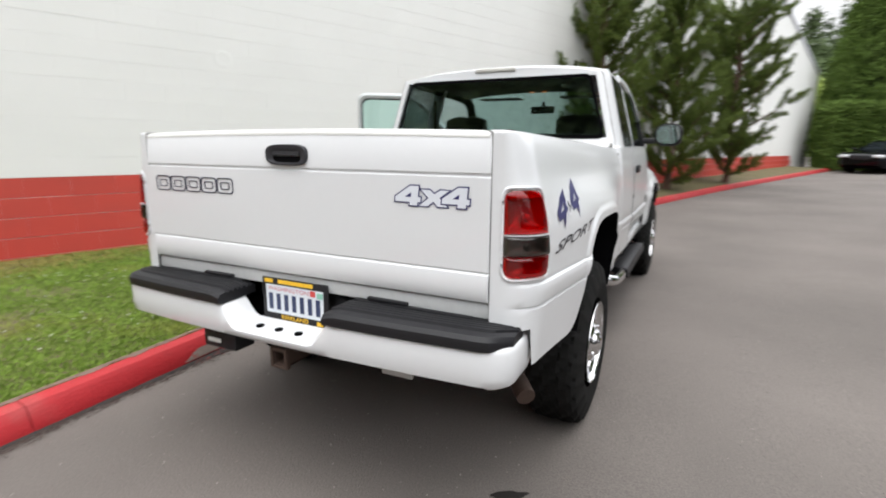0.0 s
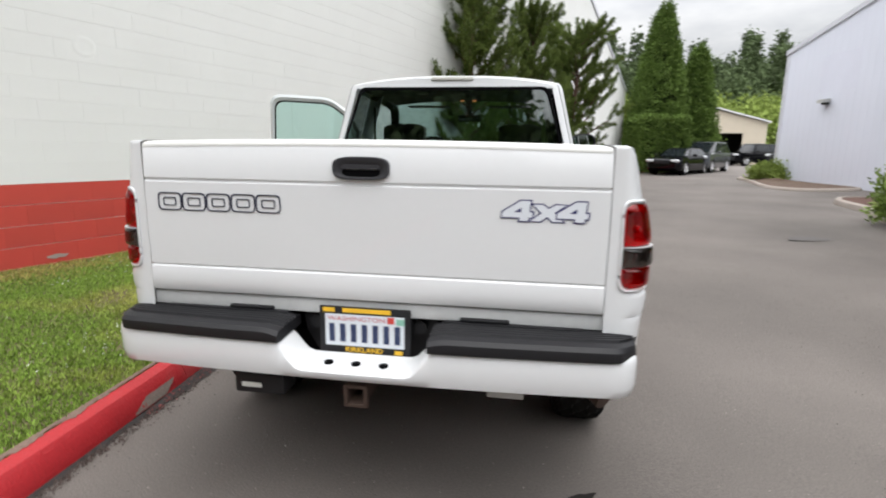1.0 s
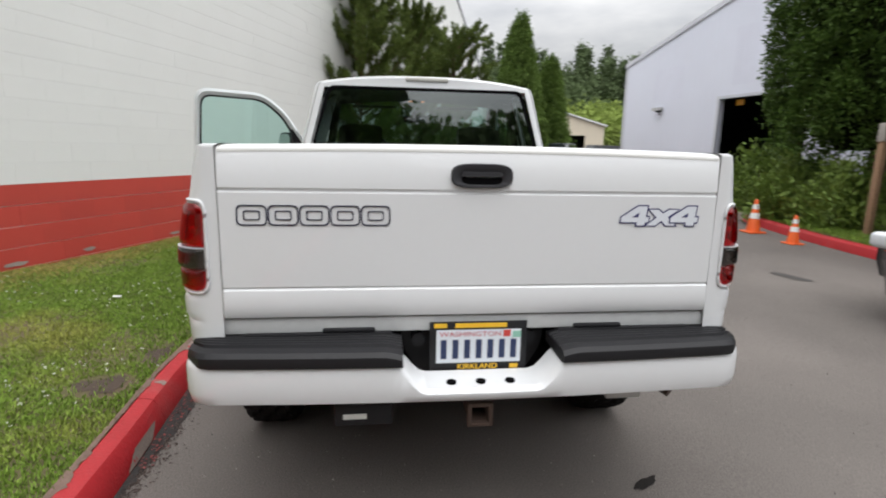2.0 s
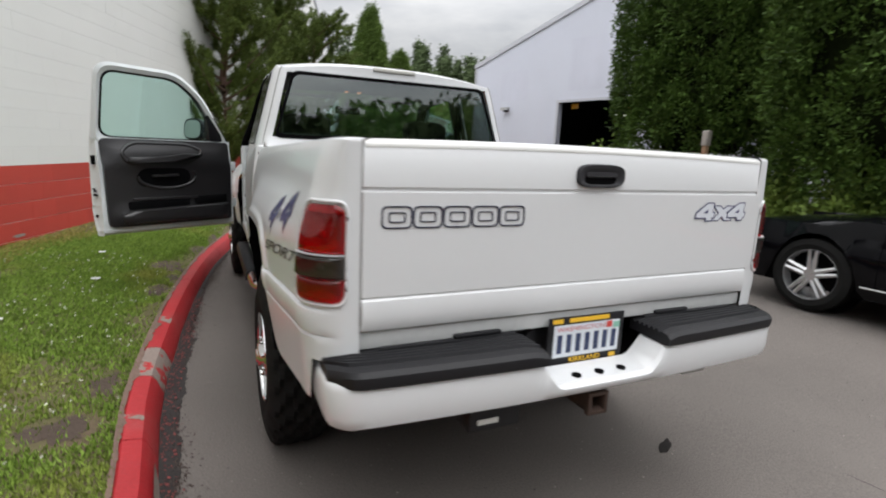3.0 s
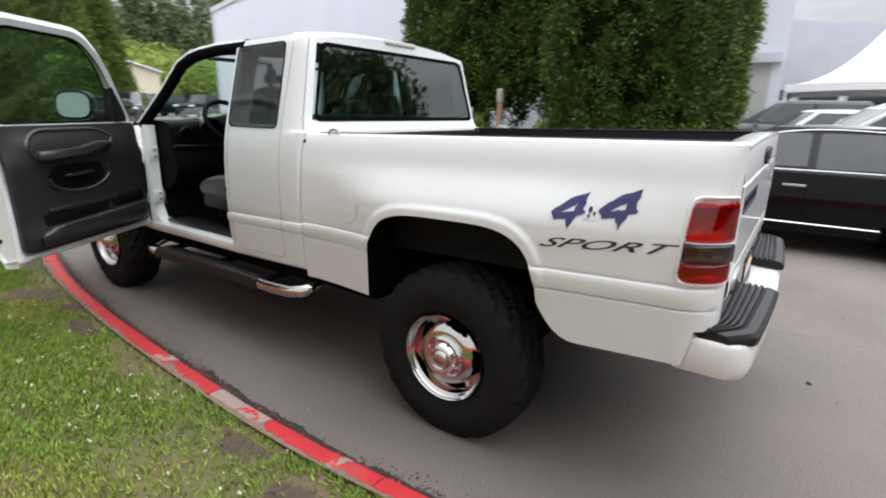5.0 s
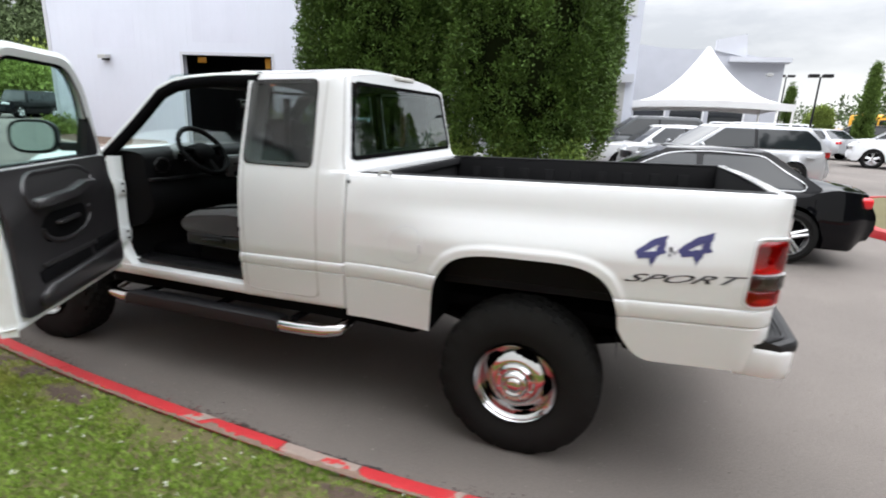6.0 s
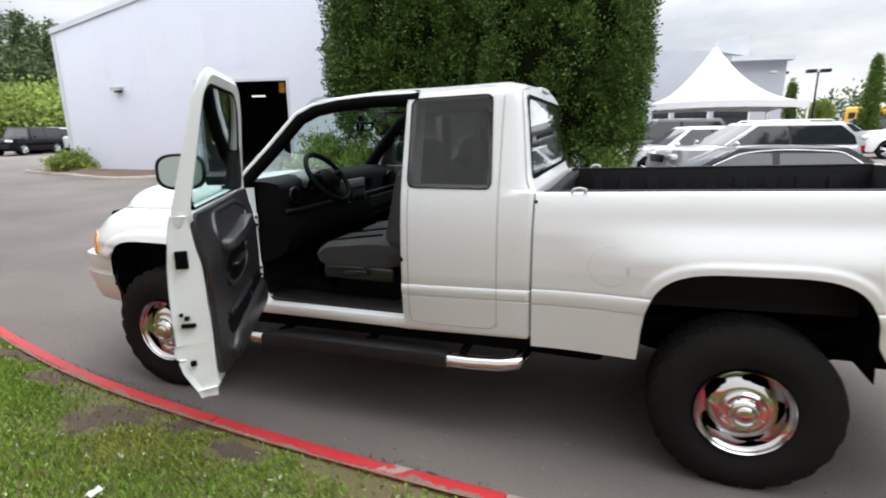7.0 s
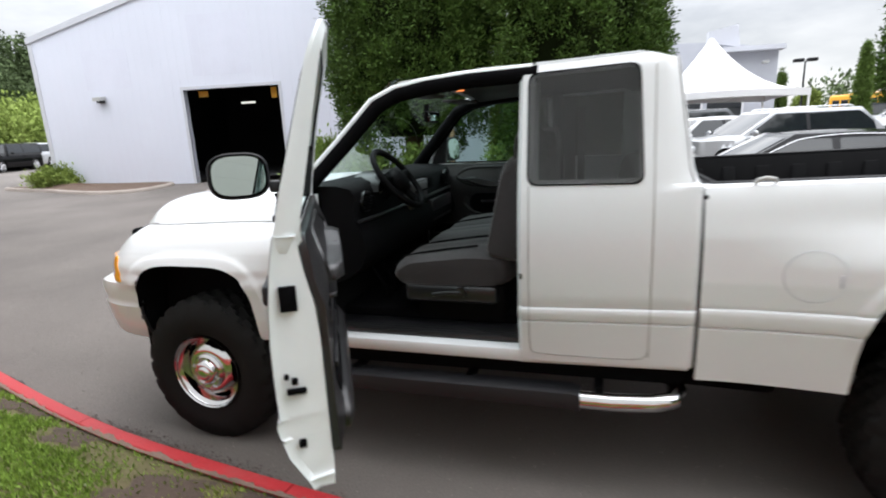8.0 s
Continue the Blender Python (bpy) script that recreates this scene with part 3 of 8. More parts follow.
part("handle_grip", bm, M_HANDLE, hd, smooth=50)


def ring_part(name, pts, w, f, material, parent, label="", depth=0.003):
    """A flat outline band: pts in 2D, w wide, mapped by f(u, v, d)."""
    c = Vector((sum(p[0] for p in pts) / len(pts), sum(p[1] for p in pts) / len(pts)))
    hu = max(abs(p[0] - c.x) for p in pts)
    hv = max(abs(p[1] - c.y) for p in pts)
    inner = [(c.x + (p[0] - c.x) * (hu - w) / hu, c.y + (p[1] - c.y) * (hv - w) / hv) for p in pts]
    bm = bmesh.new()
    loft(bm, [[Vector(f(*p, 0)) for p in pts], [Vector(f(*p, depth)) for p in pts], [Vector(f(*p, depth)) for p in inner], [Vector(f(*p, 0)) for p in inner]], close_u=True)
    return part(name, bm, material, parent, label, smooth=0)


# maker's badge as plain outlined blocks, drive badge in letters
back = lambda u, w, d: (u, -0.003 - d, w)
x = -0.802
for k in range(5):
    w_ = 0.097
    pts = outline([(x, 1.222), (x + w_, 1.222), (x + w_, 1.290), (x, 1.290)], 0.018, 3)
    ring_part("badge_block", pts, 0.0044, back, M_NAVYLINE, tailgate, "dark outlined badge block")
    ring_part("badge_core", outline([(x + 0.022, 1.240), (x + w_ - 0.022, 1.240), (x + w_ - 0.022, 1.272), (x + 0.022, 1.272)], 0.006, 2), 0.0036, back, M_NAVYLINE, tailgate)
    x += 0.0995


def words(name, text, size, shear, width, offset, f, material, parent, label="", split=0):
    me = lettering(text, size, shear, offset, width)
    if split:
        bm_ = bmesh.new()
        bm_.from_mesh(me)
        bmesh.ops.subdivide_edges(bm_, edges=[e for e in bm_.edges if e.calc_length() > 0.04], cuts=split)
        bm_.to_mesh(me)
        bm_.free()
    for v_ in me.vertices:
        v_.co = f(v_.co.x, v_.co.y)
    me.materials.clear()
    me.materials.append(material)
    ob = new(name, me)
    ob.parent = under(parent)
    if label:
        ob["label"] = label
    return ob


def flat_shape(loops, rough=0.0, cuts=2, seed=0):
    """A filled 2D shape with holes. rough: how far its edges are frayed."""
    bm_, g_ = bmesh.new(), random.Random(seed)
    for lp_ in loops:
        pts_ = []
        for k_, p_ in enumerate(lp_):
            q_ = lp_[(k_ + 1) % len(lp_)]
            n_ = 4 if rough else 1
            for j_ in range(n_):
                e_ = rough * g_.uniform(-1, 1) if j_ else 0
                pts_.append((p_[0] + (q_[0] - p_[0]) * j_ / n_ + e_, p_[1] + (q_[1] - p_[1]) * j_ / n_ + e_ * g_.uniform(-1, 1)))
        vs__ = [bm_.verts.new((a_, b_, 0)) for a_, b_ in pts_]
        for k_ in range(len(vs__)):
            bm_.edges.new((vs__[k_], vs__[(k_ + 1) % len(vs__)]))
    bmesh.ops.triangle_fill(bm_, edges=bm_.edges[:], use_beauty=True)
    if cuts:
        bmesh.ops.subdivide_edges(bm_, edges=[e_ for e_ in bm_.edges if e_.calc_length() > 0.02], cuts=cuts)
        bmesh.ops.triangulate(bm_, faces=bm_.faces[:])
    return bm_


def decal(name, bm_, f, material, parent, label="", d=0.0035):
    """A film laid on a surface: f maps its 2D points out by d."""
    for v_ in bm_.verts:
        v_.co = f(v_.co.x, v_.co.y, d)
    return part(name, bm_, material, parent, label, smooth=0)


# drive badge: 4X4 with a dark outline round a pale face
def grown(pts_, d):
    """The closed polygon pts_ moved outwards by d."""
    n_, out_ = len(pts_), []
    area = sum(pts_[k][0] * pts_[(k + 1) % n_][1] - pts_[(k + 1) % n_][0] * pts_[k][1] for k in range(n_))
    sg_ = 1 if area > 0 else -1
    for k in range(n_):
        p_, a_, b_ = Vector(pts_[k]), Vector(pts_[k - 1]), Vector(pts_[(k + 1) % n_])
        e0, e1 = (p_ - a_).normalized(), (b_ - p_).normalized()
        n0, n1 = Vector((e0.y, -e0.x)) * sg_, Vector((e1.y, -e1.x)) * sg_
        m_ = (n0 + n1)
        m_ = m_ / max(0.35, m_.length_squared / 2)
        out_.append((p_.x + m_.x * d, p_.y + m_.y * d))
    return out_


B4 = [(0.0, 0.012), (0.0, 0.030), (0.058, 0.070), (0.094, 0.070), (0.094, 0.031), (0.106, 0.031), (0.106, 0.012), (0.094, 0.012), (0.094, 0.0), (0.062, 0.0), (0.062, 0.012)]
B4_EYE = [(0.040, 0.030), (0.065, 0.047), (0.065, 0.030)]
BX = [(0.0, 0.058), (0.036, 0.058), (0.056, 0.044), (0.078, 0.058), (0.114, 0.058), (0.078, 0.031), (0.112, 0.0), (0.074, 0.0), (0.055, 0.017), (0.034, 0.0), (-0.002, 0.0), (0.034, 0.029)]
flat_back = lambda x0, z0: (lambda u, w, d: Vector((x0 + u, -0.004 - d, z0 + w)))
for kind_, x0 in (("x", 0.600), ("four", 0.501), ("four", 0.686)):
    shape_ = B4 if kind_ == "four" else BX
    slant = lambda pts_: [(a_ * 0.97 + 0.10 * (b_ - 0.03), b_ * 0.98) for a_, b_ in pts_]
    f_ = flat_back(x0, 1.226)
    o_ = 0.0 if kind_ == "x" else 0.0012
    decal("badge_outline", flat_shape([grown(slant(shape_), 0.0044)], 0, 0), f_, M_NAVY, tailgate, "dark outlined 4X4 lettering", 0.0012 + o_)
    decal("badge_face", flat_shape([grown(slant(shape_), -0.0002)], 0, 0), f_, M_BADGEFACE, tailgate, "", 0.0018 + o_)
    if kind_ == "four":
        decal("badge_eye", flat_shape([slant(B4_EYE)], 0, 0), f_, M_NAVY, tailgate, "", 0.0024 + o_)

# tail lights wrap the bed's rear corners
M_RED_GLASS = glass_mat("red_lens_glass", (0.80, 0.035, 0.11), rough=0.05)
M_SMOKE_GLASS = glass_mat("smoked_lens_glass", (0.46, 0.44, 0.42), rough=0.05)
M_REFLECTOR = mat("silvered_reflector", (0.62, 0.60, 0.60), 0.45, 0.6, grain=0.1, scale=120, bump=0.1)
LAMP_LOW, LAMP_TOP = 0.976, 1.266
for s in (-1, 1):
    tl = new("tail_light")
    tl.parent = truck

    def lamp_at(u, z, o):
        """A point o metres out from the skin, u along the corner at height z."""
        x_, y_ = bed_point(u, z)
        x2, y2 = bed_point(u + 0.004, z)
        t = Vector((x2 - x_, y2 - y_, 0)).normalized()
        return Vector((s * (x_ + t.y * o), y_ - t.x * o, z))

    def lens(name, z0, z1, material, label="", off=0.013):
        rows_ = []
        for i in range(19):
            row = []
            for j in range(13):
                z = z0 + (z1 - z0) * j / 12
                cut = 0.0
                for zc_, dn in ((LAMP_TOP, 1), (LAMP_LOW, -1)):
                    k_ = (z - (zc_ - dn * 0.034)) * dn / 0.034
                    if k_ > 0:
                        cut = 0.034 * (1 - math.sqrt(max(0, 1 - min(1, k_) ** 2)))
                lean = 0.016 * (LAMP_TOP - z) / (LAMP_TOP - LAMP_LOW)
                ua, ub = 0.048 + cut, 0.232 + lean - cut
                edge = min(1, i / 2.0, (18 - i) / 2.0, (j + 0.3) / 1.5, (12.3 - j) / 1.5)
                row.append(lamp_at(ua + (ub - ua) * i / 18, z, off * (0.3 + 0.7 * edge)))
            rows_.append(row)
        bm_ = bmesh.new()
        loft(bm_, rows_)
        thicken(bm_, 0.003)
        return part(name, bm_, material, tl, label, smooth=50)

    def bowl(name, z0, z1, deep, bulb):
        """A silvered reflector dish behind the lens."""
        rows_ = []
        for i in range(21):
            row = []
            for j in range(15):
                a_, b_ = -1 + i / 10, -1 + j / 7
                d_ = deep * (1 - max(abs(a_), abs(b_)) ** 2.6)
                row.append(lamp_at(0.142 + 0.100 * a_, (z0 + z1) / 2 + (z1 - z0) / 2 * b_, 0.004 - d_))
            rows_.append(row)
        bm_ = bmesh.new()
        loft(bm_, rows_)
        part(name, bm_, M_REFLECTOR, tl, "silvered reflector dish", smooth=60)
        if bulb:
            bm_ = bmesh.new()
            ball(bm_, lamp_at(0.150, z0 + 0.36 * (z1 - z0), -0.022), 0.015, 12)
            part("bulb", bm_, M_CLEARLENS, tl, smooth=60)

    bowl("reflector", LAMP_LOW + 0.148, LAMP_TOP, 0.055, True)
    bowl("reflector", LAMP_LOW + 0.074, LAMP_LOW + 0.148, 0.03, True)
    bowl("reflector", LAMP_LOW, LAMP_LOW + 0.074, 0.03, False)
    lens("red_lens", LAMP_LOW + 0.146, LAMP_TOP, M_RED_GLASS, "clear red upper lens")
    lens("reverse_lens", LAMP_LOW + 0.072, LAMP_LOW + 0.141, M_SMOKE_GLASS, "smoked grey reversing lens", 0.019)
    lens("lower_lens", LAMP_LOW, LAMP_LOW + 0.069, M_RED_GLASS, "red lower lens")
    lens("lens_bar", LAMP_LOW + 0.1418, LAMP_LOW + 0.1446, M_SILVERDECAL, "thin pale bar between the lenses", 0.017)

    # raised white bezel round the lamp
    bm = bmesh.new()
    ol_ = outline([(0.040, LAMP_LOW - 0.008), (0.256, LAMP_LOW - 0.008), (0.240, LAMP_TOP + 0.008), (0.040, LAMP_TOP + 0.008)], 0.042, 7)
    line = []
    for p_, q_ in zip(ol_, ol_[1:] + ol_[:1]):
        n_ = max(1, round(math.dist(p_, q_) / 0.014))
        line += [lamp_at(p_[0] + (q_[0] - p_[0]) * k / n_, p_[1] + (q_[1] - p_[1]) * k / n_, 0.002) for k in range(n_)]
    tube(bm, line, 0.0055, 8, close=True)
    part("bezel", bm, M_PAINT, tl, "raised white rim", smooth=60)

# side decals
FOUR = [(0.644, 1.160), (0.584, 1.212), (0.515, 1.242), (0.526, 1.184), (0.518, 1.166), (0.548, 1.154), (0.573, 1.098), (0.586, 1.140), (0.630, 1.132)]
FOUR_EYE = [(0.606, 1.162), (0.552, 1.198), (0.560, 1.170)]


def raw_at(y, z):
    """Drawing coordinates of a point of the settled bed side."""
    return R_AX + (y - R_AX) / TAIL_Y, (z - rake(y) - 0.404 * TAIL_Z) / (1 - TAIL_Z)


for s in (-1, 1):
    def on_side(y, z, d, s=s):
        y = y if s < 0 else 0.93 - y
        a_, b_ = raw_at(y, z)
        return Vector((s * (bed_x(a_, b_) + d), a_, b_))
    decal("four_decal", flat_shape([FOUR, FOUR_EYE], 0.0035, 2, 1), on_side, M_NAVY, truck, "ragged dark blue figure four")
    big_ = lambda p_: (0.472 - (0.644 - p_[0]) * 1.06, 1.184 + (p_[1] - 1.160) * 1.04)
    decal("four_decal", flat_shape([[big_(p_) for p_ in FOUR], [big_(p_) for p_ in FOUR_EYE]], 0.0035, 2, 5), on_side, M_NAVY, truck, "ragged dark blue figure four")
    # plain pale emblem between the fours
    decal("emblem", flat_shape([outline([(0.530, 1.190), (0.508, 1.204), (0.478, 1.206), (0.462, 1.188), (0.476, 1.150), (0.502, 1.140), (0.520, 1.150)], 0.012, 3)], 0, 1), on_side, M_SILVERDECAL, truck, "faded silver emblem between the fours", 0.0025)
    for ya, za, r_ in ((0.500, 1.182, 0.008), (0.503, 1.160, 0.005), (0.484, 1.170, 0.005)):
        decal("emblem_mark", flat_shape([[(ya + r_ * math.cos(k * math.tau / 8), za + 1.6 * r_ * math.sin(k * math.tau / 8)) for k in range(8)]], 0, 0), on_side, M_DECALBLACK, truck, "", 0.004)
    words("sport_decal", "SPORT", 0.052, 0.55, 2.85, 0.0004, lambda u, w: on_side(0.462 - u, 1.058 + w + 0.075 * u, 0.0035), M_DECALBLACK, truck, "black SPORT lettering decal", split=2)

# rear bumper
bumper = new("rear_bumper")
bumper.parent = truck


def bump_plan(t):
    """Plan of the bumper's outer face: t from -1 to 1 across."""
    a = abs(t)
    if a < 0.82:
        return t / 0.82 * 0.86, -0.150 + 0.03 * (a / 0.82) ** 2
    k = (a - 0.82) / 0.18
    x_ = 0.86 + 0.118 * math.sin(min(1, k * 1.6) * math.pi / 2)
    y_ = -0.12 + 0.10 * (1 - math.cos(min(1, k * 1.6) * math.pi / 2)) + max(0, k - 0.62) / 0.38 * 0.145
    return math.copysign(x_, t), y_


rows = []
ts = [-1 + 2 * i / 90 for i in range(91)]
for t in ts:
    x_, y_ = bump_plan(t)
    dip = smoothstep(0.30, 0.19, abs(x_))
    side_ = smoothstep(0.85, 0.97, abs(x_))
    n_ = Vector((math.copysign(1, x_) * side_, -(1 - side_), 0)).normalized()
    top = 0.795 - 0.100 * dip
    rows.append([Vector((x_, y_, 0)) - n_ * 0.10 + Vector((0, 0, 0.655)), Vector((x_, y_, 0)) - n_ * 0.035 + Vector((0, 0, 0.640)),
                 Vector((x_, y_, 0)) - n_ * 0.010 + Vector((0, 0, 0.652)), Vector((x_, y_, 0.685 - 0.012 * dip)), Vector((x_, y_, top - 0.028 * (1 - 0.5 * dip))),
                 Vector((x_, y_, top - 0.008)) - n_ * (0.006 + 0.01 * dip), Vector((x_, y_, top)) - n_ * 0.02,
                 Vector((x_, y_ + 0.135 * (1 - side_), top + 0.010 * dip)) - n_ * 0.02 * side_])
bm = bmesh.new()
loft(bm, rows)
part("bumper_shell", bm, M_PAINT, bumper, "white painted step bumper shell", smooth=45)
for k in (-1, 0, 1):
    bm = bmesh.new()
    cyl(bm, (0.102 * k, -0.098, 0.690), (0.102 * k, -0.098, 0.7035), 0.017, seg=16)
    part("hole", bm, M_UNDER, bumper, "ball mount hole")
for s in (-1, 1):
    # rubber step pads with raised ribs
    bm = bmesh.new()
    rows = []
    for i in range(25):
        x_ = s * (0.268 + (0.968 - 0.268) * i / 24)
        k = abs(x_)
        e_ = max(0.0, (i - 20) / 4)
        yo = -0.163 + 0.03 * (k / 0.86) ** 2 + 0.06 * smoothstep(0.88, 0.985, k) ** 1.4 + 0.025 * e_ ** 3
        yi = 0.045 + 0.015 * smoothstep(0.82, 0.90, k)
        h = -0.012 * max(0.0, 1 - i / 1.6) - 0.014 * e_ ** 3
        row = [(yi, 0.788), (yi, 0.832 + h), (yi - 0.012, 0.84 + h)]
        n_r = 5
        span = (yo + 0.055) - (yi - 0.03)
        for q in range(n_r):
            y0_ = (yi - 0.03) + span * q / n_r
            wq = span / n_r
            row += [(y0_, 0.832 + h), (y0_ + wq * 0.2, 0.843 + h), (y0_ + wq * 0.6, 0.843 + h), (y0_ + wq * 0.8, 0.832 + h)]
        row += [(yo + 0.045, 0.838 + h), (yo + 0.015, 0.832 + h), (yo + 0.002, 0.818 + h), (yo, 0.80 + 0.4 * h), (yo + 0.004, 0.782), (yo + 0.03, 0.778)]
        rows.append([Vector((x_, a, b)) for a, b in row])
    vs_ = loft(bm, rows)
    bm.faces.new(vs_[0])
    bm.faces.new(vs_[-1])
    part("step_pad", bm, M_BLACKP, bumper, "ribbed black rubber step pad", smooth=25)
    bm = bmesh.new()
    box(bm, s * 0.30, s * 0.80, 0.0, 0.06, 0.833, 0.848, 0.006)
    box(bm, s * 0.36, s * 0.54, 0.0, 0.05, 0.848, 0.862, 0.006)
    part("bracket", bm, M_BLACKP, bumper)
# plate recess, plate and frame
bm = bmesh.new()
slab(bm, outline([(-0.27, 0.86), (0.27, 0.86), (0.26, 0.76), (0.20, 0.66), (-0.20, 0.66), (-0.26, 0.76)], 0.03), lambda u, w: (u, 0.075, w), lambda u, w: (u, 0.10, w))
box(bm, -0.30, 0.30, 0.055, 0.10, 0.855, 0.868, 0.004)
part("plate_recess", bm, M_BLACKP, bumper, "black plastic number plate recess")
for s in (-1, 1):
    bm = bmesh.new()
    cyl(bm, (s * 0.205, 0.075, 0.80), (s * 0.205, 0.045, 0.80), 0.026, seg=16)
    part("plate_lamp", bm, M_BLACKP, bumper)
PX, PZ = 0.006, 0.791
bm = bmesh.new()
box(bm, PX - 0.176, PX + 0.176, -0.008, 0.0, PZ - 0.092, PZ + 0.092, 0.004)
plate = part("licence_plate", bm, M_BLACKP, bumper, "number plate in a black and yellow dealer frame")
bm = bmesh.new()
box(bm, PX - 0.152, PX + 0.152, -0.011, -0.008, PZ - 0.060, PZ + 0.062)
part("plate_face", bm, M_PLATE, plate)
for k in range(7):
    bm = bmesh.new()
    xk = PX - 0.126 + 0.042 * k
    box(bm, xk - 0.0105, xk + 0.0105, -0.0125, -0.011, PZ - 0.044, PZ + 0.026)
    part("plate_bar", bm, M_PLATEBLUE, plate)
words("state_name", "WASHINGTON", 0.025, 0, 1.3, 0, lambda u, w: (PX - 0.03 + u, -0.0122, PZ + 0.046 + w), mat("plate_red", (0.5, 0.08, 0.1), 0.5), plate)
words("town_name", "KIRKLAND", 0.027, 0, 1.12, 0.0006, lambda u, w: (PX - 0.003 + u, -0.0095, PZ - 0.076 + w), M_YELLOW, plate)
for xa, xb, za in ((-0.085, 0.10, 0.078), (-0.16, -0.115, 0.078), (0.115, 0.145, -0.077)):
    bm = bmesh.new()
    box(bm, PX + xa, PX + xb, -0.010, -0.008, PZ + za - 0.008, PZ + za + 0.008)
    part("frame_bar", bm, M_YELLOW, plate)
bm = bmesh.new()
box(bm, PX + 0.088, PX + 0.114, -0.0125, -0.011, PZ + 0.036, PZ + 0.06)
part("month_sticker", bm, M_SIGNRED, plate)
bm = bmesh.new()
box(bm, PX + 0.122, PX + 0.152, -0.0125, -0.011, PZ + 0.032, PZ + 0.055)
part("year_sticker", bm, mat("green_sticker", (0.25, 0.5, 0.4), 0.5), plate)
# sill between tailgate and bumper
bm = bmesh.new()
box(bm, -0.868, 0.868, 0.016, 0.10, 0.845, 0.899, 0.004)
part("rear_sill", bm, mat("grey_white_sill", (0.52, 0.53, 0.53), 0.6, grain=0.1), truck)
# tow hitch and under-bumper bits
hitch = new("tow_hitch")
hitch.parent = truck
bm = bmesh.new()
for a in ((-0.036, -0.028, 0.545, 0.615), (0.028, 0.036, 0.545, 0.615)):
    box(bm, a[0], a[1], -0.10, 0.22, a[2], a[3])
for a in ((0.545, 0.553), (0.607, 0.615)):
    box(bm, -0.036, 0.036, -0.10, 0.22, a[0], a[1])
for a in ((-0.044, -0.030, 0.537, 0.623), (0.030, 0.044, 0.537, 0.623), (-0.030, 0.030, 0.537, 0.551), (-0.030, 0.030, 0.609, 0.623)):
    box(bm, a[0], a[1], -0.112, -0.09, a[2], a[3], 0.002)
box(bm, -0.034, 0.034, 0.02, 0.03, 0.545, 0.615)
part("receiver_tube", bm, M_STEEL, hitch, "square rusty receiver tube")
bm = bmesh.new()
tube(bm, [(-0.62, 0.2, 0.60), (0.62, 0.2, 0.60)], 0.035, 10)
for s in (-1, 1):
    box(bm, s * 0.46, s * 0.40, 0.1, 0.8, 0.58, 0.74, 0.01)
part("cross_bar", bm, M_UNDER, hitch)
bm = bmesh.new()
box(bm, -0.50, -0.30, -0.06, 0.05, 0.53, 0.61, 0.008)
wb = part("wiring_box", bm, M_BLACKP, hitch, "black box with a pale label")
bm = bmesh.new()
box(bm, -0.47, -0.39, -0.063, -0.06, 0.557, 0.575)
part("label_bar", bm, M_SCRAP, wb)
bm = bmesh.new()
box(bm, 0.47, 0.60, -0.07, -0.05, 0.60, 0.66, 0.005)
part("sticker_plate", bm, M_GREY, hitch)

# frame, axles, exhaust; unseen masses added to darken the road beneath
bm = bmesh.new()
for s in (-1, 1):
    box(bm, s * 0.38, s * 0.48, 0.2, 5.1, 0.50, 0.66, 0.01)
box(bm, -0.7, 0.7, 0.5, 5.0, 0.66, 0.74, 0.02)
# two wide unseen pans that keep light off the road below
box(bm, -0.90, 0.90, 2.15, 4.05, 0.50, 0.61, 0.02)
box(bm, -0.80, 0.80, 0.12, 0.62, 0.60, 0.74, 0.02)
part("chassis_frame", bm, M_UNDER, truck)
# unseen spare wheel, tank and gearbox added to deepen the shade underneath
bm = bmesh.new()
lathe(bm, [(0.56, 0.0), (0.56, 0.20), (0.545, 0.24), (0.53, 0.33), (0.56, 0.385), (0.66, 0.40), (0.73, 0.37), (0.75, 0.25), (0.75, 0.0)], "z", seg=40)
bmesh.ops.translate(bm, verts=bm.verts, vec=(0, 0.60, 0))
part("spare_wheel", bm, M_RUBBER, truck, "unseen spare wheel added under the bed to block light", smooth=40)
bm = bmesh.new()
box(bm, -0.80, -0.50, 1.75, 2.75, 0.47, 0.74, 0.05)
part("fuel_tank", bm, M_UNDER, truck)
bm = bmesh.new()
box(bm, -0.25, 0.25, 2.6, 4.2, 0.42, 0.66, 0.06)
part("gearbox", bm, M_UNDER, truck)
for ya in (R_AX, F_AX):
    bm = bmesh.new()
    tube(bm, [(-0.78, ya, 0.40), (0.78, ya, 0.40)], 0.05, 12)
    ball(bm, (0.1 if ya < 3 else 0.3, ya, 0.40), 0.15, 16)
    part("axle", bm, M_UNDER, truck)
for s in (-1, 1):
    bm = bmesh.new()
    tube(bm, [(s * 0.52, 0.35, 0.62), (s * 0.52, 0.8, 0.50), (s * 0.52, R_AX, 0.47), (s * 0.52, 1.5, 0.50), (s * 0.52, 1.9, 0.6)], 0.03, 8)
    tube(bm, [(s * 0.5, R_AX + 0.1, 0.42), (s * 0.46, R_AX + 0.2, 0.95)], 0.028, 8)
    part("leaf_spring", bm, M_UNDER, truck)
bm = bmesh.new()
tube(bm, [(0.45, 2.2, 0.5), (0.55, 1.6, 0.52), (0.62, 0.75, 0.60), (0.80, 0.42, 0.52), (0.93, 0.26, 0.46)], 0.038, 12)
part("exhaust_pipe", bm, M_STEEL, truck)


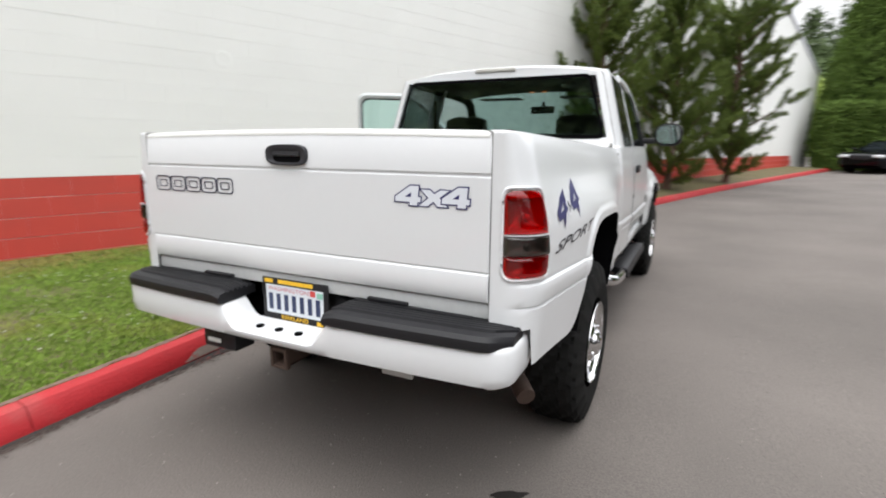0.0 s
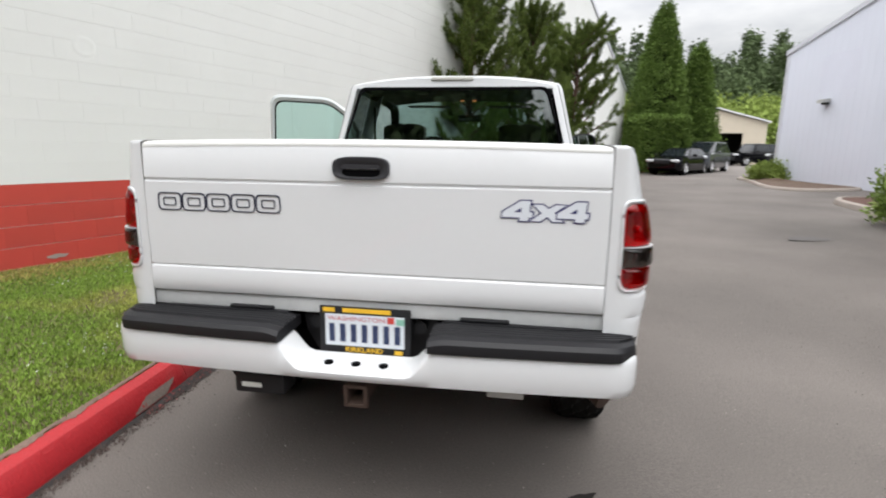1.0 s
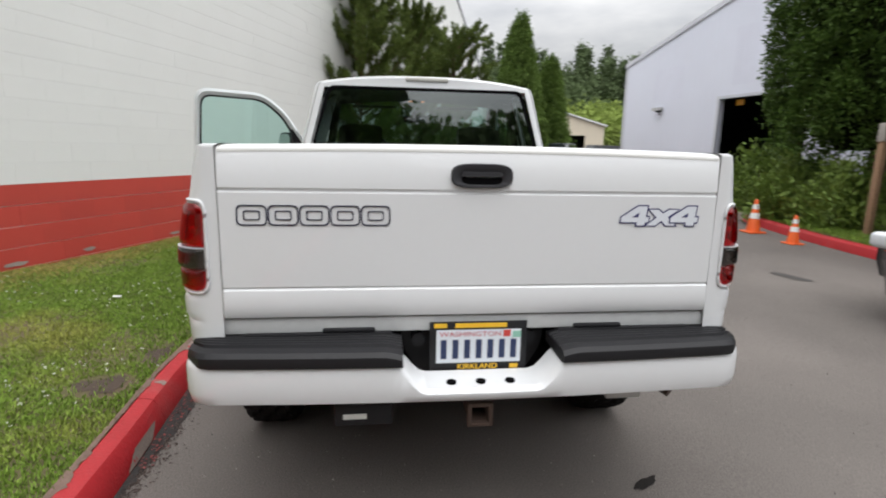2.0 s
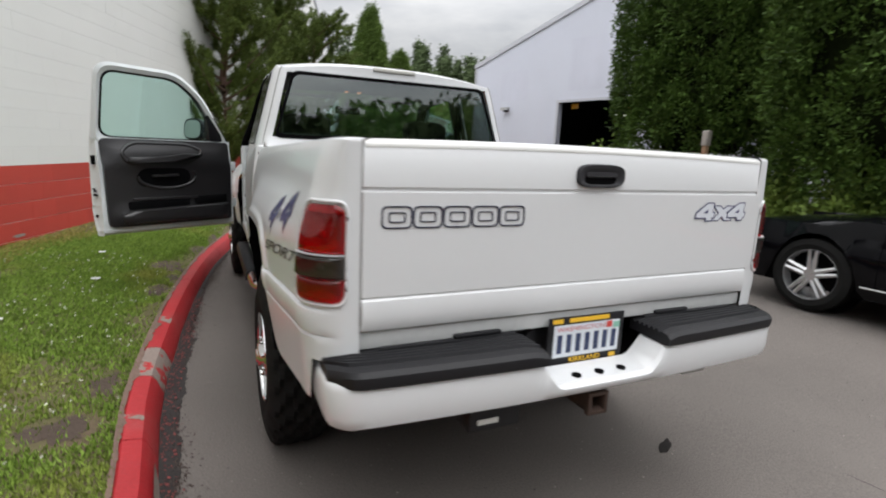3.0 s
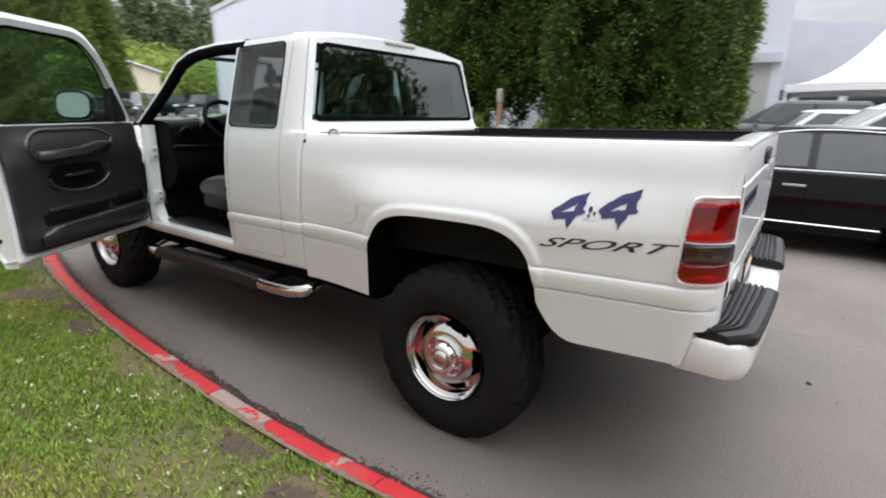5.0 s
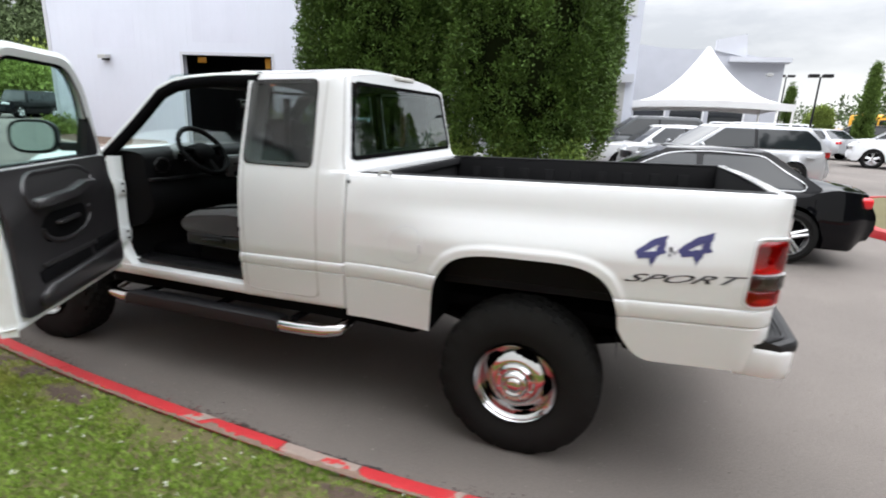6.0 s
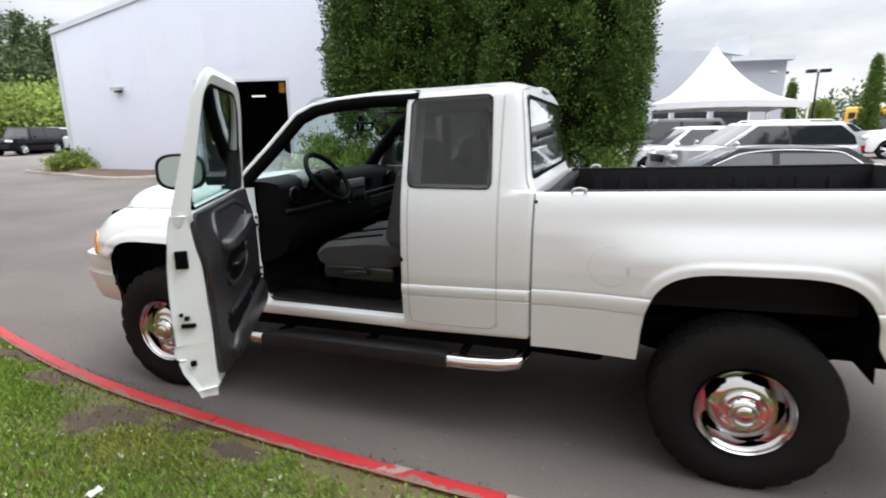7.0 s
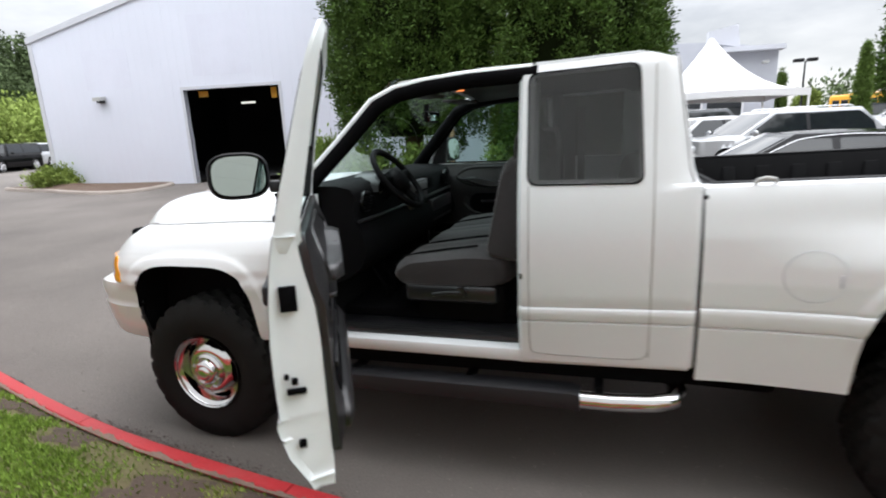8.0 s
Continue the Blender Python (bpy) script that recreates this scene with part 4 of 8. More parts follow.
# wheels
def wheel(parent, x, y, s, r=0.414):
    """s: -1 for the side that faces -x."""
    w = new("wheel")
    w.parent = parent
    w.location = (x, y, r - 0.009)
    bm = bmesh.new()
    hw = 0.130
    P = [(-hw + 0.03, 0.204), (-hw + 0.008, 0.224), (-hw - 0.006, 0.268), (-hw - 0.010, 0.31), (-hw - 0.002, 0.35), (-hw + 0.012, 0.388), (-hw + 0.03, 0.406),
         (-hw + 0.05, r - 0.003), (-hw + 0.085, r), (-0.03, r), (0, r - 0.001), (0.03, r), (hw - 0.085, r), (hw - 0.05, r - 0.003), (hw - 0.03, 0.406), (hw - 0.012, 0.388), (hw + 0.01, 0.31), (hw - 0.01, 0.23)]
    rows_ = []
    for k in range(132):
        a = k * math.tau / 132
        row = []
        for q, (u, rr) in enumerate(P):
            if rr > 0.386:
                rr += 0.006 if ((k + (q * 2) % 6) // 2) % 3 else -0.014
            row.append(Vector((u, rr * math.cos(a), rr * math.sin(a))))
        rows_.append(row)
    loft(bm, rows_, close_v=True)
    part("tyre", bm, M_RUBBER, w, "black all-terrain tyre with chunky tread", smooth=30)
    bm = bmesh.new()
    lathe(bm, [(s * 0.128, 0.222), (s * 0.134, 0.227), (s * 0.128, 0.229), (s * 0.110, 0.222), (s * 0.098, 0.205), (s * 0.06, 0.198), (s * 0.02, 0.195), (s * -0.1, 0.19)], "x", seg=48)
    bmesh.ops.scale(bm, verts=bm.verts, vec=(1, 0.925, 0.925))
    rim = part("rim", bm, M_CHROME, w, "chromed steel rim", smooth=40)
    # dished disc with five slots
    bm = bmesh.new()
    nseg, radii_ = 150, [0.204 - 0.0052 * q for q in range(11)] + [0.144, 0.134, 0.122, 0.105, 0.09]
    dish = lambda rr: table([0.09, 0.105, 0.122, 0.138, 0.158, 0.176, 0.192, 0.204], [0.100, 0.106, 0.108, 0.102, 0.090, 0.078, 0.068, 0.060], rr)
    rows_ = [[Vector((s * dish(rr), rr * math.cos(k * math.tau / nseg), rr * math.sin(k * math.tau / nseg))) for rr in radii_] for k in range(nseg)]
    slot = lambda i, j: j < 10 and abs((i % 30 - 14.5) / (5.5 + 0.75 * j)) ** 2.4 + abs((j - 4.9) / 4.2) ** 2.4 < 1
    loft(bm, rows_, close_v=True, skip=slot)
    bmesh.ops.scale(bm, verts=bm.verts, vec=(1, 0.925, 0.925))
    thicken(bm, 0.006)
    part("wheel_disc", bm, M_CHROME, rim, "chrome disc with slots")
    bm = bmesh.new()
    lathe(bm, [(s * 0.08, 0.104), (s * 0.118, 0.102), (s * 0.130, 0.090), (s * 0.128, 0.074), (s * 0.142, 0.066), (s * 0.150, 0.060), (s * 0.153, 0.050), (s * 0.149, 0.042), (s * 0.158, 0.036), (s * 0.162, 0.024), (s * 0.163, 0.0)], "x", seg=36)
    part("hub_cap", bm, M_CHROME, rim, "raised chrome centre cap", smooth=40)
    for k in range(8):
        a = (k + 0.5) * math.tau / 8
        bm = bmesh.new()
        c_ = Vector((s * 0.128, 0.085 * math.cos(a), 0.085 * math.sin(a)))
        cyl(bm, c_ - Vector((s * 0.02, 0, 0)), c_ + Vector((s * 0.012, 0, 0)), 0.010, 0.007, 8)
        part("lug_nut", bm, M_CHROME, rim)
    # drum coloured near-black so that the wheel slots look shaded
    bm = bmesh.new()
    cyl(bm, (s * -0.04, 0, 0), (s * -0.02, 0, 0), 0.185, seg=32)
    part("brake_drum", bm, M_UNDER, w, "dark brake drum")
    return w


for s in (-1, 1):
    for ya in (R_AX, F_AX):
        wheel(truck, s * 0.91, ya, s)

# ---------------------------------------------------------------- cab
DOOR_R, DOOR_F, BELT = 2.835, 3.90, 1.395


def cab_x(z):
    return body_x(z, CAB_UP, CAB_LOW) if z < 1.36 else table([1.36, 1.40, 1.46, 1.60, 1.84, 1.885], [0.967, 0.957, 0.942, 0.900, 0.832, 0.805], z)


def cab_back(z):
    return table([0.6, 1.385, 1.44, 1.88], [2.128, 2.128, 2.152, 2.215], z)


def roof_z(x, y):
    u = min(1, abs(x) / 0.805)
    v_ = smoothstep(3.62, 2.75, y)
    return 1.885 + (0.048 + 0.012 * v_) * (1 - u ** 2.6) - 0.03 * smoothstep(3.0, 3.55, y) - 0.034 * smoothstep(2.37, 2.235, y) ** 1.6


CAB_UP, CAB_LOW = 0.878, 0.816
CREASES = [CAB_LOW - 0.008, CAB_LOW, CAB_LOW + 0.006, CAB_LOW + 0.03, CAB_UP - 0.016, CAB_UP - 0.006, CAB_UP, CAB_UP + 0.007]
CZ = [0.62, 0.66, 0.72, *CREASES, 0.94, 1.0, 1.1, 1.2, 1.3, 1.36, 1.385, 1.395, 1.42, 1.45, 1.5, 1.6, 1.7, 1.80, 1.835, 1.86, 1.885]
for s in (-1, 1):
    # columns: along the side from the door's rear edge to the corner, round it, then in to the middle of the back
    def col(k, z):
        xs, yb = cab_x(z), cab_back(z)
        if k <= 8:
            ymarks = [DOOR_R, 2.80, 2.785, 2.6, 2.45, 2.365, 2.345, 2.315, 2.30]
            return xs, ymarks[k]
        if k <= 14:
            a = (k - 8) / 6 * math.pi / 2
            if z < 1.39:
                return xs - 0.025 * [0, 0, 0, 0.08, 0.3, 0.62, 1][k - 8], 2.30 - (2.30 - yb) * [0, 0.5, 0.82, 0.91, 0.96, 0.99, 1][k - 8]
            return xs - 0.07 * (1 - math.cos(a)), 2.30 - (2.30 - yb) * math.sin(a)
        f_ = [1, 0.985, 0.66, 0.33, 0.0][k - 14]
        top_ = xs - (0.07 if z >= 1.39 else 0.025)
        return top_ * f_, yb
    bm = bmesh.new()
    rows = []
    for k in range(19):
        row = []
        for z in CZ:
            x_, y_ = col(k, z)
            zz = z
            if z > 1.86:
                zz = min(z, roof_z(x_, y_)) if k < 14 else roof_z(x_, y_)
            row.append(Vector((s * x_, y_, zz)))
        rows.append(row)
    iz = {z: i for i, z in enumerate(CZ)}

    def hole(i, j):
        win = iz[1.42] <= j < iz[1.835] and 2 <= i < 5
        back_ = iz[1.45] <= j < iz[1.835] and i >= 15
        return win or back_
    loft(bm, rows, skip=hole)
    thicken(bm, 0.012)
    part("cab_corner_panel", bm, M_PAINT, truck, "white rear door and cab corner panel", smooth=30)
    # quarter glass with a rounded outline
    sk = lambda u, w, d, s=s: Vector((s * (cab_x(w) + d), u, w))
    q = outline([(2.350, 1.405), (2.802, 1.405), (2.806, 1.842), (2.372, 1.842)], 0.04, 5)
    ob = part("quarter_window", pane(q, lambda u, w, d: sk(u, w, 0.001 + d), 0.003), M_DARKTINT, truck, "dark tinted quarter glass", smooth=60)
    ob.visible_shadow = False
    ring_part("window_seal", outline([(2.342, 1.397), (2.809, 1.397), (2.813, 1.85), (2.364, 1.85)], 0.045, 5), 0.007, lambda u, w, d: sk(u, w, 0.001 + d), M_UNDER, truck, "thin black seal")
    # seam of the rear-hinged door and the body gap at the bed
    bm = bmesh.new()
    rows = [[Vector((s * (cab_x(z) + 0.0015), 2.303, z)), Vector((s * (cab_x(z) + 0.0015), 2.309, z))] for z in CZ if 0.64 < z < 1.84]
    loft(bm, rows)
    part("door_seam", bm, M_GREY, truck)
    bm = bmesh.new()
    line = [(DOOR_R - 0.034, z) for z in CZ if 0.68 < z < 1.41][::-1] + [(DOOR_R - 0.040, 0.672), (DOOR_R - 0.055, 0.660), (2.70, 0.653), (2.50, 0.649), (2.37, 0.648), (2.335, 0.653), (2.314, 0.668), (2.306, 0.69)]
    tube(bm, [(s * (cab_x(z) + 0.0008), y_, z) for y_, z in line], 0.0022, 6)
    part("door_outline", bm, M_SEAM, truck)
    bm = bmesh.new()
    box(bm, s * (cab_x(1.02) - 0.03), s * (cab_x(1.02) + 0.004), DOOR_R - 0.006, DOOR_R + 0.006, 1.006, 1.030, 0.002)
    part("striker", bm, M_UNDER, truck)
    bm = bmesh.new()
    box(bm, s * 0.80, s * 0.955, 2.110, 2.126, 0.64, 1.42)
    part("bed_gap", bm, M_UNDER, truck)

# gutter seam down each rear corner of the cab
for s in (-1, 1):
    bm = bmesh.new()
    line = []
    for z in (1.40, 1.45, 1.5, 1.6, 1.7, 1.80, 1.84, 1.865):
        a_ = 0.66 * math.pi / 2
        line.append((s * (cab_x(z) - 0.07 * (1 - math.cos(a_)) + 0.001), 2.30 - (2.30 - cab_back(z)) * math.sin(a_) - 0.001, z))
    tube(bm, line, 0.0028, 6)
    part("gutter_seam", bm, M_SEAM, truck)
# rear window
rw = outline([(-0.850, 1.442), (0.850, 1.442), (0.722, 1.845), (-0.722, 1.845)], 0.05, 5)
rwf = lambda u, w, d: Vector((u, cab_back(w) - 0.002 - d + 0.004 * (u / 0.85) ** 2, w))
ob = part("rear_window", pane(rw, rwf, 0.003, 10, 8), M_TINT, truck, "tinted rear window", smooth=60)
ob.visible_shadow = False
ring_part("rear_window_seal", rw, 0.022, lambda u, w, d: rwf(u, w, 0.0035 + d), M_UNDER, truck, "black rubber seal")
bm = bmesh.new()
tube(bm, [(-0.80, 2.215, 1.47), (0.80, 2.215, 1.47)], 0.007, 6)
part("window_track", bm, M_BLACKP, truck)
# third brake light
bm = bmesh.new()
box(bm, -0.160, 0.162, 2.204, 2.30, 1.889, 1.917, 0.008)
part("third_brake_light", bm, mat("hazy_lens", (0.55, 0.54, 0.50), 0.35), truck, "long hazy third brake light", smooth=40)

# roof
bm = bmesh.new()
rows = []
for i in range(21):
    v_ = i / 20
    row = []
    for j in range(33):
        u = -1 + 2 * j / 32
        u = math.copysign(1 - (1 - abs(u)) ** 1.6, u)
        x_ = u * 0.806
        y0_ = 2.30 - 0.066 * math.sqrt(max(0.0, 1 - (max(0.0, abs(x_) - 0.735) / 0.0712) ** 2))
        y1_ = 3.46 - 0.04 * u * u * u * u
        y_ = y0_ + (y1_ - y0_) * v_
        row.append(Vector((x_, y_, roof_z(x_, y_) + 0.0015)))
    rows.append(row)
loft(bm, rows)
thicken(bm, 0.02)
part("roof", bm, M_PAINT, truck, smooth=40)
bm = bmesh.new()
rows = [[Vector((u * 0.77, y_, roof_z(u * 0.77, y_) - 0.045)) for u in [-1 + k / 8 for k in range(17)]] for y_ in [2.27 + 0.11 * k for k in range(11)]]
loft(bm, rows)
part("headliner", bm, M_HEADLINER, truck, smooth=60)
for s in (-1, 1):
    # roof rail and windscreen pillar, as one bent bar with the door opening's dark seal under it
    path = [(0.803, 2.80, 1.878), (0.803, 3.10, 1.872), (0.800, 3.30, 1.857), (0.797, 3.45, 1.834), (0.812, 3.56, 1.785), (0.858, 3.74, 1.605), (0.935, 3.96, 1.385)]
    bm = bmesh.new()
    tube(bm, [(s * a, b, c) for a, b, c in path], 0.030 if s > 0 else 0.015, 10)
    part("windscreen_pillar", bm, M_PAINT if s > 0 else M_PAINT_IN, truck, smooth=60)
    bm = bmesh.new()
    tube(bm, [(s * (a - 0.030), b - 0.004, c - 0.012) for a, b, c in path] if s > 0 else [(s * (a - 0.026), b - 0.014, c - 0.014) for a, b, c in path], 0.040 if s > 0 else 0.034, 8)
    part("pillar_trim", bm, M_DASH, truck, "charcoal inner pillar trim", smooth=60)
    bm = bmesh.new()
    tube(bm, [(s * (a - 0.008), b - 0.024, c - 0.026) for a, b, c in path], 0.026 if s > 0 else 0.036, 8)
    part("door_seal", bm, M_UNDER, truck, smooth=60)
    # door-opening rear pillar
    bm = bmesh.new()
    rows = [[Vector((s * (cab_x(z) - 0.004), DOOR_R, z)), Vector((s * (cab_x(z) - 0.03), DOOR_R + 0.018, z)), Vector((s * (cab_x(z) - 0.10), DOOR_R + 0.01, z)), Vector((s * (cab_x(z) - 0.12), DOOR_R - 0.06, z))]
            for z in CZ]
    loft(bm, rows)
    part("door_jamb", bm, M_PAINT_IN if s < 0 else M_DASH, truck, smooth=40)
    # front pillar of the door opening, flared into the sill, with its hinges
    bm = bmesh.new()
    rows = []
    for z in (0.64, 0.66, 0.69, 0.73, 0.79, 0.95, 1.10, 1.25, 1.37):
        fl = 0.10 * smoothstep(0.80, 0.64, z) ** 2
        rows.append([Vector((s * x_, y_, z)) for x_, y_ in ((0.86, 3.93), (0.86, 3.865 - fl), (0.875, 3.855 - fl), (0.925, 3.862 - fl), (0.945, 3.880 - fl), (0.955, 3.93))])
    loft(bm, rows)
    pil = part("hinge_pillar", bm, M_PAINT_IN, truck, "white painted front door pillar", smooth=40)
    for z in (0.86, 1.17):
        bm = bmesh.new()
        box(bm, s * 0.885, s * 0.945, 3.845, 3.868, z - 0.045, z + 0.045, 0.006)
        cyl(bm, (s * 0.948, 3.862, z - 0.05), (s * 0.948, 3.862, z + 0.05), 0.010, seg=10)
        part("hinge_plate", bm, M_PAINT_IN, pil, smooth=40)
        for dz in (-0.022, 0.022):
            bm = bmesh.new()
            cyl(bm, (s * 0.91, 3.848, z + dz), (s * 0.91, 3.836, z + dz), 0.008, seg=6)
            part("bolt", bm, M_UNDER, pil)
    bm = bmesh.new()
    tube(bm, [(s * 0.875, 3.856 - 0.10 * smoothstep(0.80, 0.64, z) ** 2, z) for z in (0.70, 0.79, 0.95, 1.10, 1.25, 1.37)], 0.009, 8)
    part("weatherstrip", bm, M_UNDER, pil, "black rubber door seal", smooth=60)
    # sill
    bm = bmesh.new()
    box(bm, s * 0.80, s * 0.965, 2.80, 3.98, 0.60, 0.665, 0.015)
    part("sill", bm, M_PAINT, truck, "white painted door sill")
    bm = bmesh.new()
    box(bm, s * 0.70, s * 0.90, 2.86, 3.92, 0.665, 0.69, 0.008)
    for k in range(3):
        box(bm, s * (0.885 - 0.028 * k), s * (0.897 - 0.028 * k), 2.88, 3.90, 0.689, 0.694, 0.002)
    part("scuff_plate", bm, M_TRIMGLOSS, truck, "ribbed black sill scuff plate")
    bm = bmesh.new()
    box(bm, s * 0.78, s * 0.955, 2.14, 2.86, 0.595, 0.63, 0.012)
    part("rocker_panel", bm, M_PAINT, truck)

# windscreen
bm = bmesh.new()
rows = []
for i in range(9):
    t = i / 8
    row = []
    for j in range(17):
        u = -1 + j / 8
        half = 0.775 + (0.915 - 0.775) * t
        y_ = 3.47 + (3.98 - 3.47) * t + (0.05 + 0.20 * t) * (1 - u * u)
        z_ = 1.872 + 0.07 * (1 - u * u) * (1 - t) - (1.872 - 1.385) * t
        row.append(Vector((u * half, y_, z_)))
    rows.append(row)
loft(bm, rows)
ob = part("windscreen", bm, M_GLASS, truck, "clear windscreen", smooth=60)
ob.visible_shadow = False

# ---------------------------------------------------------------- front fenders and hood


F_ARCH = 4.612


def fend_x(y, z):
    b = smoothstep(4.05, 4.40, y) * 0.035 * smoothstep(1.12, 0.98, z)
    lip = 0.0
    d = (abs((y - F_ARCH) / 0.428) ** 4 + abs((max(z, 0.52) - 0.52) / 0.519) ** 4) ** 0.25
    if d < 1.2 and z > 0.62:
        lip = 0.011 * smoothstep(1.09, 1.05, d)
    nose = -0.30 + math.sqrt(0.09 - min(0.298, max(0.0, y - 5.0)) ** 2)
    return base_x(z) * table([0.6, 1.0, 1.09, 1.145, 1.183, 1.206, 1.216], [1, 1, 0.985, 0.955, 0.905, 0.83, 0.79], z) + b + lip + nose


def fend_droop(y):
    return -0.018 * smoothstep(4.3, 5.0, y) - 0.07 * smoothstep(5.02, 5.30, y)


FZ = [0.62, 0.66, 0.70, 0.74, 0.78, 0.82, 0.85, 0.875, 0.90, 0.92, 0.94, 0.96, 0.98, 1.0, 1.01, 1.02, 1.03, 1.04, 1.05, 1.06, 1.07, 1.075, 1.09, 1.11, 1.135, 1.16, 1.18, 1.195, 1.205, 1.212, 1.216]
for s in (-1, 1):
    bm = bmesh.new()
    rows = []
    for i in range(157):
        y_ = 3.92 + (5.29 - 3.92) * i / 156
        lo = arch_z(y_, F_ARCH, 0.388, 0.62, 1.022, 4.4)
        if y_ > F_ARCH + 0.36:
            lo = max(lo, 0.905)
        droop = fend_droop(y_)
        rows.append([Vector((s * fend_x(y_, max(z, lo)), y_, max(z, lo) + droop * smoothstep(1.0, 1.2, max(z, lo)))) for z in FZ])
    loft(bm, rows)
    bmesh.ops.remove_doubles(bm, verts=bm.verts, dist=1e-5)
    bmesh.ops.dissolve_degenerate(bm, edges=bm.edges, dist=1e-5)
    part("front_fender", bm, M_PAINT, truck, smooth=30)
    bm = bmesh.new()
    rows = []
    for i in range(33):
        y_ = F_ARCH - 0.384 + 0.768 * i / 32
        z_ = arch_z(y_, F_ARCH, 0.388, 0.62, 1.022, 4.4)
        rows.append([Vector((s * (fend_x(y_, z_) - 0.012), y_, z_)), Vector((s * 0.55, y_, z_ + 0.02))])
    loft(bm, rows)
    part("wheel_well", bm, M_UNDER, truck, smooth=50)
    # nose: headlamp and amber marker
    bm = bmesh.new()
    box(bm, s * 0.50, s * 0.74, 5.16, 5.30, 0.92, 1.08, 0.03)
    part("headlamp", bm, M_CLEARLENS, truck, smooth=40)
    mk = outline([(5.080, 0.915), (5.285, 0.915), (5.285, 1.052), (5.125, 1.052)], 0.014, 4)
    part("side_marker", pane(mk, lambda u, w, o, s=s: Vector((s * (fend_x(u, w) - 0.008 + o), u, w)), 0.014, 8, 6), M_AMBER, truck, "amber corner marker lens", smooth=50)
    # inner liner ahead of the wheel, and the black edge where the bumper ends
    bm = bmesh.new()
    box(bm, s * 0.58, s * 0.965, 5.0, 5.03, 0.50, 0.97, 0.01)
    part("splash_liner", bm, M_UNDER, truck)
    bm = bmesh.new()
    tube(bm, [(s * (0.990 - e_), y_, z_) for e_, y_, z_ in ((0.0, 5.018, 0.885), (0.0, 5.012, 0.80), (0.004, 5.012, 0.72), (0.02, 5.006, 0.64), (0.05, 5.0, 0.56))], 0.010, 8)
    for z_ in (0.80, 0.70):
        box(bm, s * 0.985, s * 1.0, 4.99, 5.016, z_ - 0.012, z_ + 0.012, 0.003)
    part("bumper_edge", bm, M_BLACKP, truck, "black plastic bumper end edge", smooth=40)
# hood
bm = bmesh.new()
rows = []
for i in range(25):
    y_ = 3.98 + (5.46 - 3.98) * i / 24
    row = []
    for j in range(33):
        u = -1 + j / 16
        half = 0.80 - 0.26 * smoothstep(4.95, 5.46, y_)
        crown = 1.216 + fend_droop(y_) + (0.170 - 0.045 * smoothstep(4.2, 5.25, y_)) * (1 - abs(u) ** 6) - 0.10 * smoothstep(5.20, 5.46, y_) ** 1.8
        yy = y_ + 0.12 * (1 - u * u) * (1 - i / 24)
        row.append(Vector((u * half, yy, crown)))
    rows.append(row)
loft(bm, rows)
part("hood", bm, M_PAINT, truck, "white raised hood", smooth=40)
for s in (-1, 1):
    bm = bmesh.new()
    tube(bm, [(s * (fend_x(y_, 1.216) + 0.010), y_, 1.217 + fend_droop(y_)) for y_ in (4.02, 4.25, 4.5, 4.7, 4.9, 5.02, 5.10, 5.16)], 0.004, 6)
    part("hood_gap", bm, M_SEAM, truck)
bm = bmesh.new()
box(bm, -0.80, 0.80, 3.88, 4.2, 1.18, 1.245, 0.01)
part("cowl", bm, M_BLACKP, truck)
bm = bmesh.new()
box(bm, -0.48, 0.48, 5.30, 5.42, 0.86, 1.14, 0.03)
part("grille", bm, M_CHROME, truck)
bm = bmesh.new()
rows = []
for i in range(41):
    t = -1 + i / 20
    a = abs(t)
    x_ = math.copysign(table([0, 0.7, 0.85, 0.93, 1], [0, 0.74, 0.90, 0.970, 0.992], a), t)
    y_ = table([0, 0.7, 0.85, 0.93, 1], [5.52, 5.46, 5.38, 5.25, 5.022], a)
    n_ = Vector((math.copysign(smoothstep(0.75, 1, a), t), 1.001 - smoothstep(0.75, 1, a), 0)).normalized()
    row = [Vector((x_, y_, 0)) - n_ * d + Vector((0, 0, z)) for d, z in ((0.12, 0.902), (0.03, 0.902), (0.006, 0.888), (0, 0.85), (0.012, 0.79), (0.012, 0.77), (0.002, 0.755), (0.02, 0.66), (0.05, 0.565), (0.08, 0.535))]
    rows.append(row)
loft(bm, rows)
part("front_bumper", bm, M_PAINT, truck, "white front bumper", smooth=40)
bm = bmesh.new()
box(bm, -0.80, 0.80, 3.93, 5.2, 0.66, 1.17, 0.02)
part("engine_bay", bm, M_UNDER, truck)

